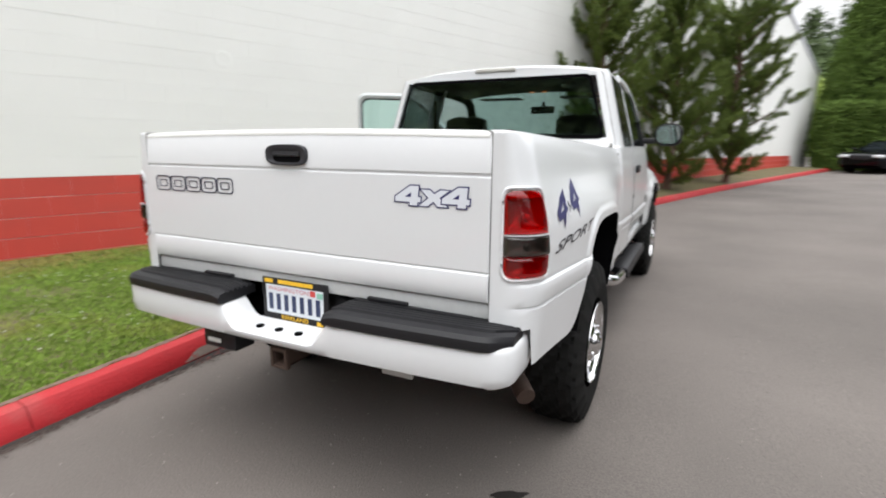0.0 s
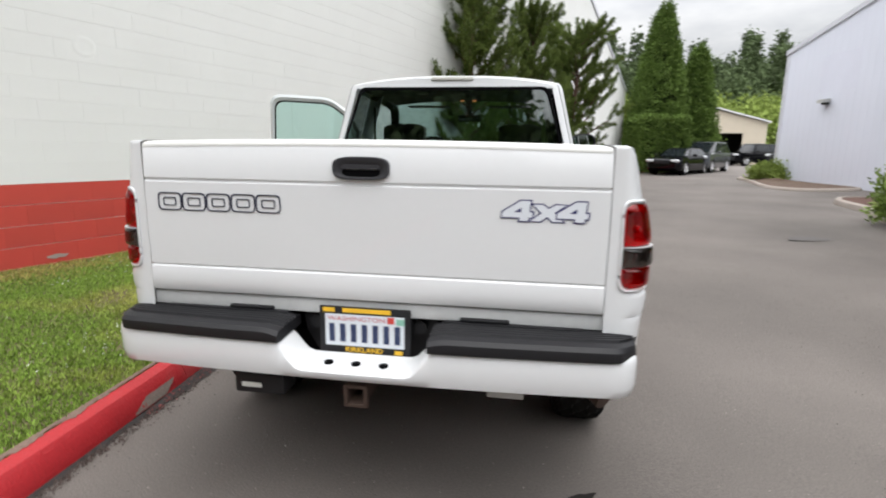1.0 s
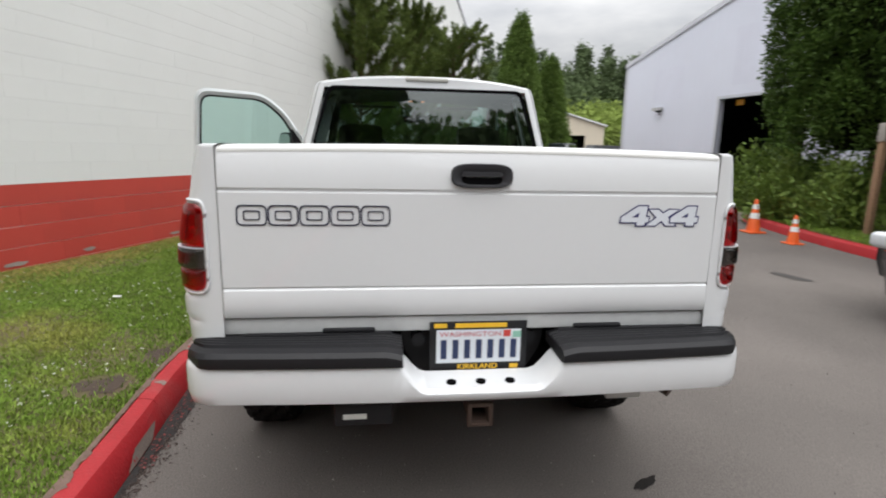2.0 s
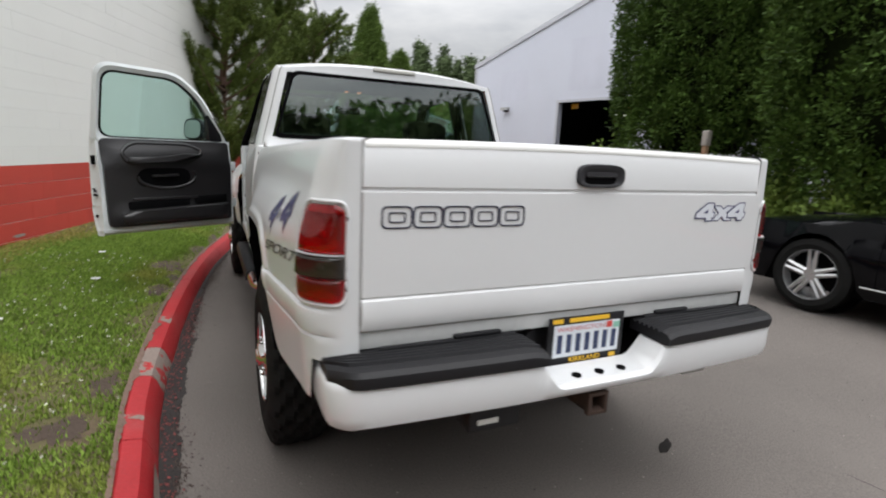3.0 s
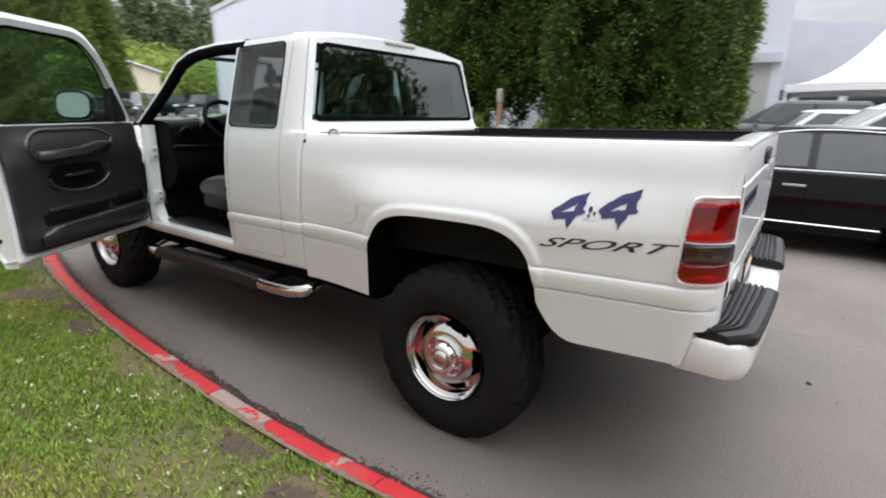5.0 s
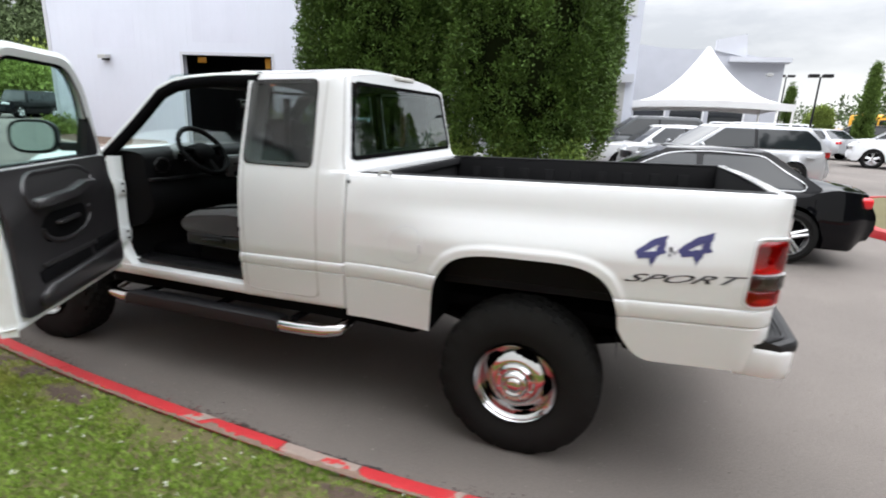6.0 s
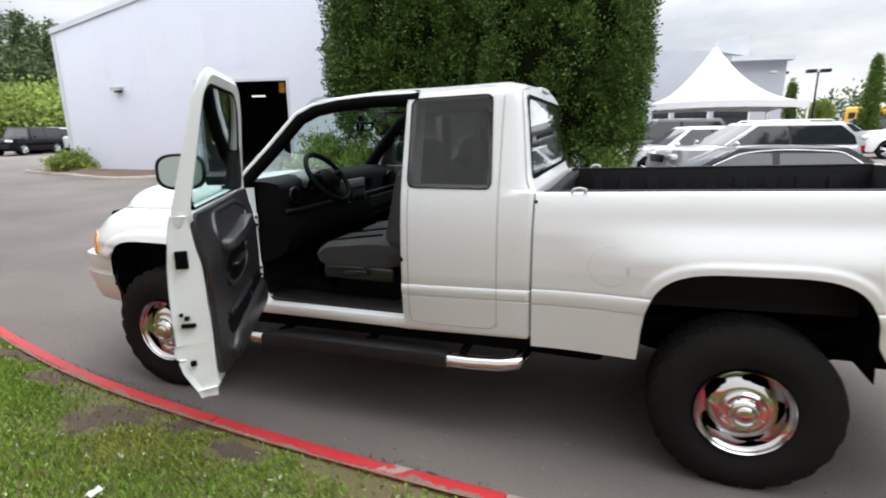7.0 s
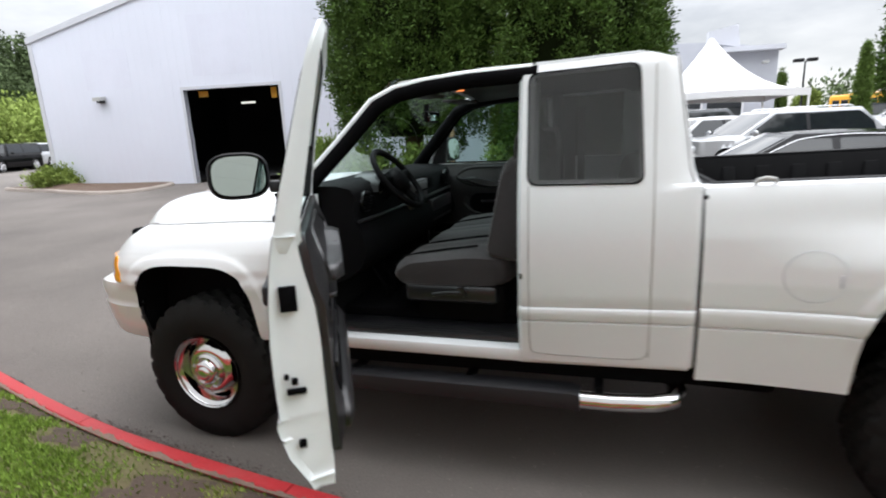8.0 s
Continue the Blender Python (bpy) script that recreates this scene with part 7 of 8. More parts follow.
# door frame, and an inside coloured near-black for its shade
for a, b, c, d in ((D0 - 0.1, D0, 0.3, DT + 0.1), (D1, D1 + 0.1, 0.3, DT + 0.1), (D0, D1, DT, DT + 0.1)):
    plate("door_frame", [(a, c), (b, c), (b, d), (a, d)], 0.018, -0.22, lp, M_TRIMGREY, shop)
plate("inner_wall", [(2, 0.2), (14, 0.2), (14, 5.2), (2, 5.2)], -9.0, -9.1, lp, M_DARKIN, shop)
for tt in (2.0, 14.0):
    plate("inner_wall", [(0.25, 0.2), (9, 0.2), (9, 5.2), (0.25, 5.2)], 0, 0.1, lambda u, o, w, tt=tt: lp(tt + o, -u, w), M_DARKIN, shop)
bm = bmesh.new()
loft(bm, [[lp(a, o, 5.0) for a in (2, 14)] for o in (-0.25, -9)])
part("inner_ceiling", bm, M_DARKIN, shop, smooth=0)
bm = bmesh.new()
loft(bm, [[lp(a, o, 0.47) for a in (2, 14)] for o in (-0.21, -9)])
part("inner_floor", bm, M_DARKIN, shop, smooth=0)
M_TUBE = mat("lit_tube", (0.9, 0.9, 0.85), 0.4)
M_TUBE.node_tree.nodes["Principled BSDF"].inputs["Emission Color"].default_value = (0.95, 0.95, 0.85, 1)
M_TUBE.node_tree.nodes["Principled BSDF"].inputs["Emission Strength"].default_value = 0.7
for a, o, z in ((6.4, -7.5, 2.9), (7.6, -8.2, 2.85), (6.0, -3.0, 3.2), (8.0, -4.5, 2.2), (6.9, -8.6, 1.9)):
    plate("strip_lamp", [(a, z), (a + 0.55, z), (a + 0.55, z + 0.06), (a, z + 0.06)], o, o - 0.1, lp, M_TUBE, shop)
plate("door_sticker", [(D0 + 0.25, 3.3), (D0 + 0.6, 3.3), (D0 + 0.6, 3.5), (D0 + 0.25, 3.5)], -0.5, -0.52, lp, M_BUSYEL, shop)
plate("door_sticker", [(D1 - 0.5, 3.15), (D1 - 0.3, 3.15), (D1 - 0.3, 3.5), (D1 - 0.5, 3.5)], -0.5, -0.52, lp, M_BUSYEL, shop)
# side door panel and patches
plate("side_door", [(10.6, 0.4), (11.5, 0.4), (11.5, 2.35), (10.6, 2.35)], 0.017, 0.0, lp, M_LAV, shop, "flush lavender side door")
for a, b, c, d in ((1.9, 3.6, 3.7, 5.0), (5.9, 8.0, 3.95, 5.9)):
    plate("cladding_patch", [(a, c), (b, c), (b, d), (a, d)], 0.004, 0.0, lp, mat("greyed_siding", (0.59, 0.605, 0.69), 0.55, grain=0.06), shop, "weathered grey patch of siding")
plate("high_window", [(20.2, 5.0), (21.1, 5.0), (21.1, 6.3), (20.2, 6.3)], 0.03, 0.0, lp, M_CLEARLENS, shop, "bright upper window")
plate("porch_recess", [(19.2, 0.5), (21.0, 0.5), (21.0, 3.0), (19.2, 3.0)], 0.017, 0.0, lp, M_GREY, shop)
plate("porch_beam", [(19.0, 3.0), (21.2, 3.0), (21.2, 3.25), (19.0, 3.25)], 0.25, 0.0, lp, M_TRIMGREY, shop)
# wall lamp
bm = bmesh.new()
slab(bm, [(2.25, 3.34), (2.55, 3.34), (2.55, 3.46), (2.25, 3.46)], lambda u, w: lp(u, 0.02, w), lambda u, w: lp(u, 0.30, w - 0.04))
part("wall_lamp", bm, M_GREY, shop, "grey box wall lamp")
bm = bmesh.new()
slab(bm, [(2.28, 3.25), (2.5, 3.25), (2.5, 3.34), (2.28, 3.34)], lambda u, w: lp(u, 0.02, w), lambda u, w: lp(u, 0.16, w))
part("lamp_bracket", bm, M_BLACKP, shop)


# ---------------------------------------------------------------- cars
def car_wheel(parent, x, y, s, r, spokes, rimmat):
    bm = bmesh.new()
    rr = r * 0.70
    lathe(bm, [(-0.10, rr), (-0.115, r * 0.85), (-0.09, r), (0.09, r), (0.115, r * 0.85), (0.10, rr)], "x", (x, y, r), 36)
    w = part("wheel", bm, M_RUBBER, parent, "black road tyre and wheel")
    bm = bmesh.new()
    lathe(bm, [(s * 0.10, rr + 0.004), (s * 0.106, rr), (s * 0.07, rr * 0.93), (s * -0.05, rr * 0.9), (s * -0.05, 0)], "x", (x, y, r), 36)
    part("rim", bm, rimmat, w)
    bm = bmesh.new()
    for k in range(spokes):
        a = k * math.tau / spokes + 0.3
        for e in (-0.13, 0.13):
            p0 = Vector((x + s * 0.075, y + 0.05 * math.cos(a + 3 * e), r + 0.05 * math.sin(a + 3 * e)))
            p1 = Vector((x + s * 0.09, y + rr * 0.95 * math.cos(a + e), r + rr * 0.95 * math.sin(a + e)))
            tube(bm, [p0, p1], 0.02, 6, radii=[0.026, 0.017])
    cyl(bm, (x + s * 0.05, y, r), (x + s * 0.10, y, r), 0.055, seg=16)
    part("spokes", bm, rimmat, w, "pale alloy spokes")


def car(name, label, m, paint, L=4.85, W=1.84, H=1.46, wb=2.85, r=0.335, belt=0.94, hood=0.90, boot=0.98, A=0.95, B=0.15, C=-1.25, D=-1.95, wr=0.60,
        low=0.22, tailh=0.0, spokes=5, chrome=False, group="", rimmat=None, glass=None, category="car", fwd=0.05, rails=False):
    """A car that heads along +y with its middle on the origin. A..D: foot and top of the windscreen, top and foot of the rear glass."""
    rimmat, glass = rimmat or M_ALLOY, glass or M_CARGLASS
    c = thing(name, label, category, m, group)
    hw = W / 2
    fa, ra = wb / 2 + fwd, -wb / 2 + fwd
    n = 64
    rows = []
    for i in range(n + 1):
        q = -1 + 2 * i / n
        y_ = L / 2 * q
        e = abs(q)
        nar = 1 - 0.26 * smoothstep(0.78, 1.0, e) ** 2.2
        top = table([-L / 2, D - 0.05, D + 0.2, A - 0.2, A + 0.1, L / 2 - 0.12, L / 2], [boot - 0.05, boot, belt + 0.02, belt + 0.02, hood + 0.04, hood - 0.10, hood - 0.24], y_)
        lo = low
        for ax in (fa, ra):
            lo = max(lo, arch_z(y_, ax, r + 0.05, low, 2 * r + 0.055, 2.2))
        lo = max(lo, low + 0.12 * smoothstep(0.9, 1.0, e))
        sec = [(hw * 0.955, low), (hw * 0.985, low + 0.12), (hw, low + 0.26), (hw, 0.60), (hw * 0.99, belt - 0.22), (hw * 0.965, belt - 0.06), (hw * 0.93, top - 0.015), (hw * 0.86, top + 0.0), (hw * 0.6, top + 0.02), (hw * 0.3, top + 0.03), (0, top + 0.033)]
        tuck = lambda z_: math.copysign(smoothstep(0.86, 1.0, e), -q) * (0.13 * smoothstep(0.58, 0.95, z_) + 0.07 * smoothstep(0.5, 0.25, z_))
        rows.append([Vector((x_ * nar, y_ + tuck(max(z_, lo)), max(z_, lo))) for x_, z_ in sec])
    full = [row + [Vector((-p.x, p.y, p.z)) for p in row[-2::-1]] for row in rows]
    bm = bmesh.new()
    vs_ = loft(bm, full)
    bm.faces.new(vs_[0])
    bm.faces.new(vs_[-1])
    bmesh.ops.remove_doubles(bm, verts=bm.verts, dist=1e-4)
    part("body", bm, paint, c, smooth=35)
    bm = bmesh.new()
    box(bm, -hw * 0.88, hw * 0.88, -L / 2 + 0.25, L / 2 - 0.25, low - 0.02, 0.62, 0.02)
    part("underbody", bm, M_UNDER, c)
    # cabin
    zr = H
    gw = hw * 0.90
    P = lambda y0_, y1_, t_, w0, w1: (w0 + (w1 - w0) * t_, y0_ + (y1_ - y0_) * t_, belt + (zr - belt) * t_)
    bm = bmesh.new()
    rows = []
    for t_ in (0, 0.25, 0.5, 0.75, 0.90, 0.97, 1.0):
        bul = 0.03 * math.sin(math.pi * t_)
        k = 1 if t_ < 0.95 else (0.975 if t_ < 0.99 else 0.90)
        yf, yr = A + (B - A) * t_, D + (C - D) * t_
        w_ = (gw + (hw * wr / 0.6 * 0.66 - gw) * t_ + bul * 0.3) * k
        zz = belt + (zr - belt) * min(1, t_ * 1.02)
        rw_ = []
        for j in range(9):
            u = -1 + j / 4
            rw_.append(Vector((w_ * u * (1 - 0.02 * abs(u)), yf + 0.10 * (1 - u * u) * (1 - 0.5 * t_), zz)))
        for j in range(9):
            u = 1 - j / 4
            rw_.append(Vector((w_ * u * (1 - 0.02 * abs(u)), yr - 0.10 * (1 - u * u) * (1 - 0.5 * t_), zz)))
        rows.append(rw_)
    vs_ = loft(bm, rows, close_u=True)
    part("cabin", bm, paint, c, smooth=40)
    bm = bmesh.new()
    rows = []
    wtop = hw * wr / 0.6 * 0.66 * 0.97
    for j in range(13):
        yy = B + (C - B) * j / 12
        rows.append([Vector((wtop * u, yy, zr - 0.012 + 0.035 * (1 - abs(u) ** 2.5) * math.sin(math.pi * (0.12 + 0.76 * j / 12)))) for u in [-1 + k / 6 for k in range(13)]])
    loft(bm, rows)
    part("roof", bm, paint, c, smooth=60)
    for s in (-1, 1):
        def sw_(y_, t_, o=0.016):
            bul = 0.03 * math.sin(math.pi * t_)
            w_ = gw + (hw * wr / 0.6 * 0.66 - gw) * t_ + bul * 0.3
            return Vector((s * (w_ * 0.98 + o), y_, belt + (zr - belt) * t_))
        mid = (A + D) / 2 + 0.12
        f_at = lambda t_: A + (B - A) * t_
        r_at = lambda t_: D + (C - D) * t_
        t0_, t1_ = 0.07, 0.86
        wins = [[(f_at(t0_) - 0.14, t0_), (mid + 0.03, t0_), (mid + 0.03, t1_), (f_at(t1_) - 0.06, t1_)],
                [(mid - 0.05, t0_), (r_at(t0_) + 0.22, t0_), (r_at(t0_) + 0.10 + 0.3 * (C - D), 0.42), (r_at(t1_) + 0.12, t1_), (mid - 0.05, t1_)]]
        for o_ in wins:
            bm = bmesh.new()
            oo = outline(o_, 0.05, 3)
            slab(bm, oo, lambda u, w: sw_(u, w), lambda u, w: sw_(u, w, 0.0))
            part("side_window", bm, glass, c, smooth=0)
        bm = bmesh.new()
        slab(bm, [(mid - 0.06, t0_), (mid + 0.04, t0_), (mid + 0.04, t1_), (mid - 0.06, t1_)], lambda u, w: sw_(u, w, 0.013), lambda u, w: sw_(u, w, 0.0))
        part("door_pillar", bm, M_BLACKP, c, smooth=0)
        if chrome:
            bm = bmesh.new()
            pts_ = outline([(f_at(0.03) - 0.10, 0.03), (f_at(0.5) - 0.07, 0.5), (f_at(0.86) - 0.12, 0.86), (B - 0.30, 0.935), ((B + C) / 2, 0.955), (C + 0.05, 0.90), (r_at(0.55) + 0.14, 0.55), (r_at(0.22) + 0.10, 0.22), (r_at(0.1) + 0.20, 0.04)], 0.12, 5)
            line = [sw_(u_, q_, 0.017) for u_, q_ in pts_]
            tube(bm, line, 0.006, 6, close=True)
            part("window_trim", bm, M_CHROME, c, "bright chrome window line")
            bm = bmesh.new()
            tube(bm, [(s * (hw + 0.004), -wb / 2 + fwd + r + 0.08, 0.33), (s * (hw + 0.006), wb / 2 + fwd - r - 0.08, 0.33)], 0.009, 6)
            part("sill_trim", bm, M_CHROME, c, "thin chrome sill strip")
        for yy in (mid + 0.12, r_at(0) + 0.55):
            bm = bmesh.new()
            box(bm, s * (hw - 0.01), s * (hw + 0.035), yy - 0.11, yy + 0.11, belt - 0.155, belt - 0.125, 0.01)
            part("door_handle", bm, M_CHROME if chrome else paint, c)
        for yy in (mid, A - 0.12, r_at(0.0) + 0.16):
            bm = bmesh.new()
            rows = [[Vector((s * (hw * k + 0.0025), yy + d_, z_)) for d_ in (-0.003, 0.003)] for k, z_ in ((0.985, low + 0.12), (1.0, low + 0.26), (1.0, 0.60), (0.99, belt - 0.22), (0.965, belt - 0.06))]
            loft(bm, rows)
            part("door_gap", bm, M_UNDER, c)
        bm = bmesh.new()
        ball(bm, (s * (hw + 0.10), A - 0.22, belt + 0.07), 0.1, 12, (1.1, 0.6, 0.75))
        part("door_mirror", bm, paint, c)
        bm = bmesh.new()
        box(bm, s * hw * 0.48, s * hw * 0.90, L / 2 - 0.22, L / 2 - 0.02, hood - 0.26, hood - 0.12, 0.04)
        part("headlamp", bm, M_CLEARLENS, c, smooth=50)
        bm = bmesh.new()
        box(bm, s * hw * 0.50, s * hw * 0.80, -L / 2 + 0.075, -L / 2 + 0.30, boot - 0.24 + tailh, boot - 0.10 + 2.2 * tailh, 0.04)
        part("tail_lamp", bm, M_RED_HOT, c, "red tail lamp", smooth=50)
        bm = bmesh.new()
        box(bm, s * (hw * 0.93), s * (hw * 0.945 + 0.01), L / 2 - 0.42, L / 2 - 0.34, 0.58, 0.62, 0.005)
        part("side_marker", bm, M_ORANGE, c)
        if rails:
            bm = bmesh.new()
            tube(bm, [(s * wtop * 0.85, B - 0.1, zr + 0.01), (s * wtop * 0.86, B - 0.2, zr + 0.05), (s * wtop * 0.86, C + 0.2, zr + 0.05), (s * wtop * 0.85, C + 0.1, zr + 0.01)], 0.016, 6)
            part("roof_rail", bm, M_ALLOY, c)
        for ax in (fa, ra):
            car_wheel(c, s * (hw - 0.115), ax, s, r, spokes, rimmat)
            bm = bmesh.new()
            cyl(bm, (s * (hw - 0.30), ax, r), (s * (hw - 0.24), ax, r), r + 0.04, seg=28)
            part("wheel_housing", bm, M_UNDER, c)
    # screens
    for nm, ya, yb, sg in (("windscreen", A, B, 1), ("rear_screen", D, C, -1)):
        bm = bmesh.new()
        rows = []
        for t_ in (0.08, 0.35, 0.65, 0.88):
            w_ = (gw + (hw * wr / 0.6 * 0.66 - gw) * t_) * 0.88
            rows.append([Vector((w_ * u, ya + (yb - ya) * t_ + sg * (0.10 * (1 - (0.88 * u) ** 2) * (1 - 0.5 * t_) + 0.007), belt + (zr - belt) * min(1, t_ * 1.02) + 0.004)) for u in [-1 + k / 4 for k in range(9)]])
        loft(bm, rows)
        part(nm, bm, glass, c, smooth=60)
    bm = bmesh.new()
    box(bm, -hw * 0.42, hw * 0.42, L / 2 - 0.10, L / 2 + 0.012, hood - 0.34, hood - 0.14, 0.03)
    part("grille", bm, M_BLACKP, c, smooth=50)
    bm = bmesh.new()
    box(bm, -0.26, 0.26, -L / 2 - 0.006, -L / 2 + 0.05, boot - 0.32, boot - 0.20, 0.01)
    part("rear_plate", bm, M_PLATE, c)
    return c


def at(x, y, heading):
    """heading: degrees clockwise from +y."""
    return Matrix.Translation((x, y, G(x, y))) @ Matrix.Rotation(radians(-heading), 4, "Z")


car("black_sedan", "glossy black four-door sedan with chrome window trim", at(4.80, 0.12, -2.0), M_CARBLACK, L=4.66, W=1.80, H=1.35, wb=2.76, r=0.34, belt=0.88, hood=0.86, boot=0.965,
    A=1.0, B=0.12, C=-1.05, D=-1.75, chrome=True, fwd=0.02, glass=M_CARGLASS)
SUV = dict(L=4.85, W=1.93, H=1.74, wb=2.9, r=0.37, belt=1.08, hood=1.06, boot=1.14, A=1.15, B=0.20, C=-1.75, D=-2.32, wr=0.66, low=0.28, tailh=0.06)
car("silver_suv", "silver-white estate SUV with roof rails parked in the lot", at(11.9, -1.5, -17), M_CARSILVER, rails=True, **{**SUV, "H": 1.60, "belt": 1.02, "hood": 0.98, "boot": 1.06, "C": -1.75})
car("dark_suv", "dark grey SUV parked by the tent", at(15.4, 0.6, -20), M_CARGREY, group="lot cars", **SUV)
car("white_sedan", "white sedan parked by the tent", at(13.8, -0.2, -18), M_CARWHITE, group="lot cars", H=1.5)
car("white_suv", "white SUV far across the lot", at(22.8, -10.4, 20), M_CARWHITE, group="lot cars", **SUV)
car("dark_suv", "dark SUV far across the lot", at(34.5, -11.9, 15), M_CARBLACK, group="lot cars", **SUV)
car("silver_sedan", "silver sedan in the far rows", at(29.5, -8.3, 60), M_CARSILVER, group="lot cars")
car("white_suv", "white SUV in the far rows", at(44.0, -10.4, 30), M_CARWHITE, group="lot cars", **SUV)
car("red_sedan", "red sedan in the far rows", at(40.5, -12.9, 60), mat("red_car_paint", (0.45, 0.05, 0.04), 0.3, coat=0.6), group="lot cars")
car("silver_sedan", "silver sedan in the far rows", at(31.5, -16.5, 40), M_CARSILVER, group="lot cars")
car("white_sedan", "white sedan in the far rows", at(44, -14.0, 60), M_CARWHITE, group="lot cars")
car("dark_sedan", "dark sedan in the far rows", at(42, -18.0, 30), M_CARGREY, group="lot cars")
car("white_suv", "white SUV in the far rows", at(49, -19.5, 30), M_CARWHITE, group="lot cars", **SUV)
car("silver_suv", "silver SUV in the far rows", at(27.5, -11.5, 20), M_CARSILVER, group="lot cars", **SUV)
# cars along the white building and by the far fence
car("black_coupe", "black convertible parked before the cypresses", at(8.9, 28.2, 216), M_CARBLACK, H=1.38, group="far cars")
car("dark_suv", "dark blue SUV parked before the cypresses", at(11.0, 31.0, 214), M_CARGREY, group="far cars", **SUV)
for k, (cx, cy, pm) in enumerate(((20.3, 39.0, M_CARBLACK), (22.8, 41.0, M_CARSILVER), (25.0, 43.2, M_CARGREY), (27.0, 45.5, M_CARWHITE), (18.9, 43.6, M_CARBLACK))):
    car("far_jeep", "boxy parked off-roader beyond the workshop", at(cx, cy, 250), pm, group="far cars", **{**SUV, "D": -2.35, "C": -2.25, "A": 0.85, "B": 0.55})

# ---------------------------------------------------------------- tent and showroom
tent = thing("peaked_tent", "white peaked marquee tent over the car park", "tent", Matrix.Translation((23.5, -2.1, G(23.5, -2.1))))
bm = bmesh.new()
rows = []
EZ, PZ_ = 2.35, 4.85
for k in range(13):
    q = k / 12
    h = EZ + (PZ_ - EZ) * (q ** 2.0)
    e = 3.05 * (1 - q) + 0.06 * q
    row = []
    for s_ in range(4):
        for j in range(8):
            u = -1 + 2 * j / 8
            sag = 0.0 if q > 0.95 else -0.10 * (1 - u * u) * (1 - q) * -1 * (q < 0.02)
            p = [(e, e * u), (-e * u, e), (-e, -e * u), (e * u, -e)][s_]
            row.append(Vector((p[0], p[1], h + sag)))
    rows.append(row)
loft(bm, rows, close_u=True)
part("canopy", bm, M_TENT, tent, "taut white fabric canopy", smooth=50)
bm = bmesh.new()
rows = []
for z, dz in ((0, 0), (1, -0.28)):
    row = []
    for s_ in range(4):
        for j in range(8):
            u = -1 + 2 * j / 8
            p = [(3.05, 3.05 * u), (-3.05 * u, 3.05), (-3.05, -3.05 * u), (3.05 * u, -3.05)][s_]
            row.append(Vector((p[0], p[1], EZ + 0.10 * (1 - u * u) + dz)))
    rows.append(row)
loft(bm, rows, close_u=True)
part("valance", bm, M_TENT, tent, smooth=50)
for a in (-1, 1):
    for b in (-1, 1):
        bm = bmesh.new()
        cyl(bm, (3.0 * a, 3.0 * b, 0), (3.0 * a, 3.0 * b, EZ), 0.045, seg=12)
        part("pole", bm, M_WHITEREF, tent)
show = thing("showroom_building", "pale grey showroom with a flat roof and a dark window row", "building")
sp = lambda u, o, w: Vector((32.0 + o + 0.16 * u, u, w))
plate("wall", [(-6.8, 0), (14, 0), (14, 7.0), (3.0, 6.9), (-0.5, 6.25), (-3.9, 6.0), (-6.8, 5.35)], 0, 8, sp, mat("pale_grey_cladding", (0.42, 0.43, 0.47), 0.6, grain=0.04), show)
plate("roof_canopy", [(-6.95, 5.25), (-4.0, 5.35), (-4.0, 5.62), (-6.95, 5.5)], -0.7, 0.2, sp, M_TRIMGREY, show)
plate("raised_parapet", [(-4.9, 5.6), (-3.3, 6.0), (-3.3, 6.6), (-4.75, 6.85)], -0.15, 0.4, sp, M_TRIMGREY, show)
for k in range(6):
    u = -5.2 + 2.1 * k
    plate("window", [(u, 1.3), (u + 1.75, 1.3), (u + 1.75, 3.0), (u, 3.0)], -0.03, 0.05, sp, M_CARGLASS, show)
    plate("window_frame", [(u - 0.12, 1.2), (u - 0.02, 1.2), (u - 0.02, 3.1), (u - 0.12, 3.1)], -0.06, 0.03, sp, M_WHITESIDE, show)
bm = bmesh.new()
box(bm, 30.2, 30.6, -6.2, -5.9, 4.55, 4.7, 0.02)
part("flood_lamp", bm, M_GREY, show)

def lamp_post(x, y, h, label):
    t = thing("lot_lamp_post", label, "lamp post", Matrix.Translation((x, y, G(x, y))), "lot lamps")
    bm = bmesh.new()
    cyl(bm, (0, 0, 0), (0, 0, h), 0.09, 0.06, 10)
    part("pole", bm, M_BLACKP, t)
    for s in (-1, 1):
        bm = bmesh.new()
        box(bm, -0.25, 0.25, s * 0.12, s * 0.75, h - 0.05, h + 0.18, 0.03)
        part("lamp_head", bm, M_BLACKP, t)


lamp_post(42.4, -11.7, 5.1, "dark parking lot lamp post with two heads")
lamp_post(60, -13.5, 6.5, "distant parking lot lamp post with two heads")

# school bus
bus = thing("school_bus", "yellow school bus beyond the rows of cars", "bus", at(58, -22.9, 60))
bm = bmesh.new()
box(bm, -1.2, 1.2, -5, 4, 0.55, 3.0, 0.25, seg=3)
box(bm, -1.0, 1.0, 4, 5.3, 0.55, 1.6, 0.15)
part("body", bm, M_BUSYEL, bus, smooth=40)
for k in range(9):
    for s in (-1, 1):
        bm = bmesh.new()
        box(bm, s * 1.19, s * 1.215, -4.6 + 0.92 * k, -3.85 + 0.92 * k, 1.85, 2.5, 0.01)
        part("window", bm, M_CARGLASS, bus)
for s in (-1, 1):
    bm = bmesh.new()
    box(bm, s * 1.2, s * 1.22, -4.9, 3.9, 1.45, 1.52)
    part("rub_rail", bm, M_BLACKP, bus)
    for yy in (-3, 3.6):
        bm = bmesh.new()
        cyl(bm, (s * 0.9, yy, 0.5), (s * 1.18, yy, 0.5), 0.5, seg=20)
        part("wheel", bm, M_RUBBER, bus)

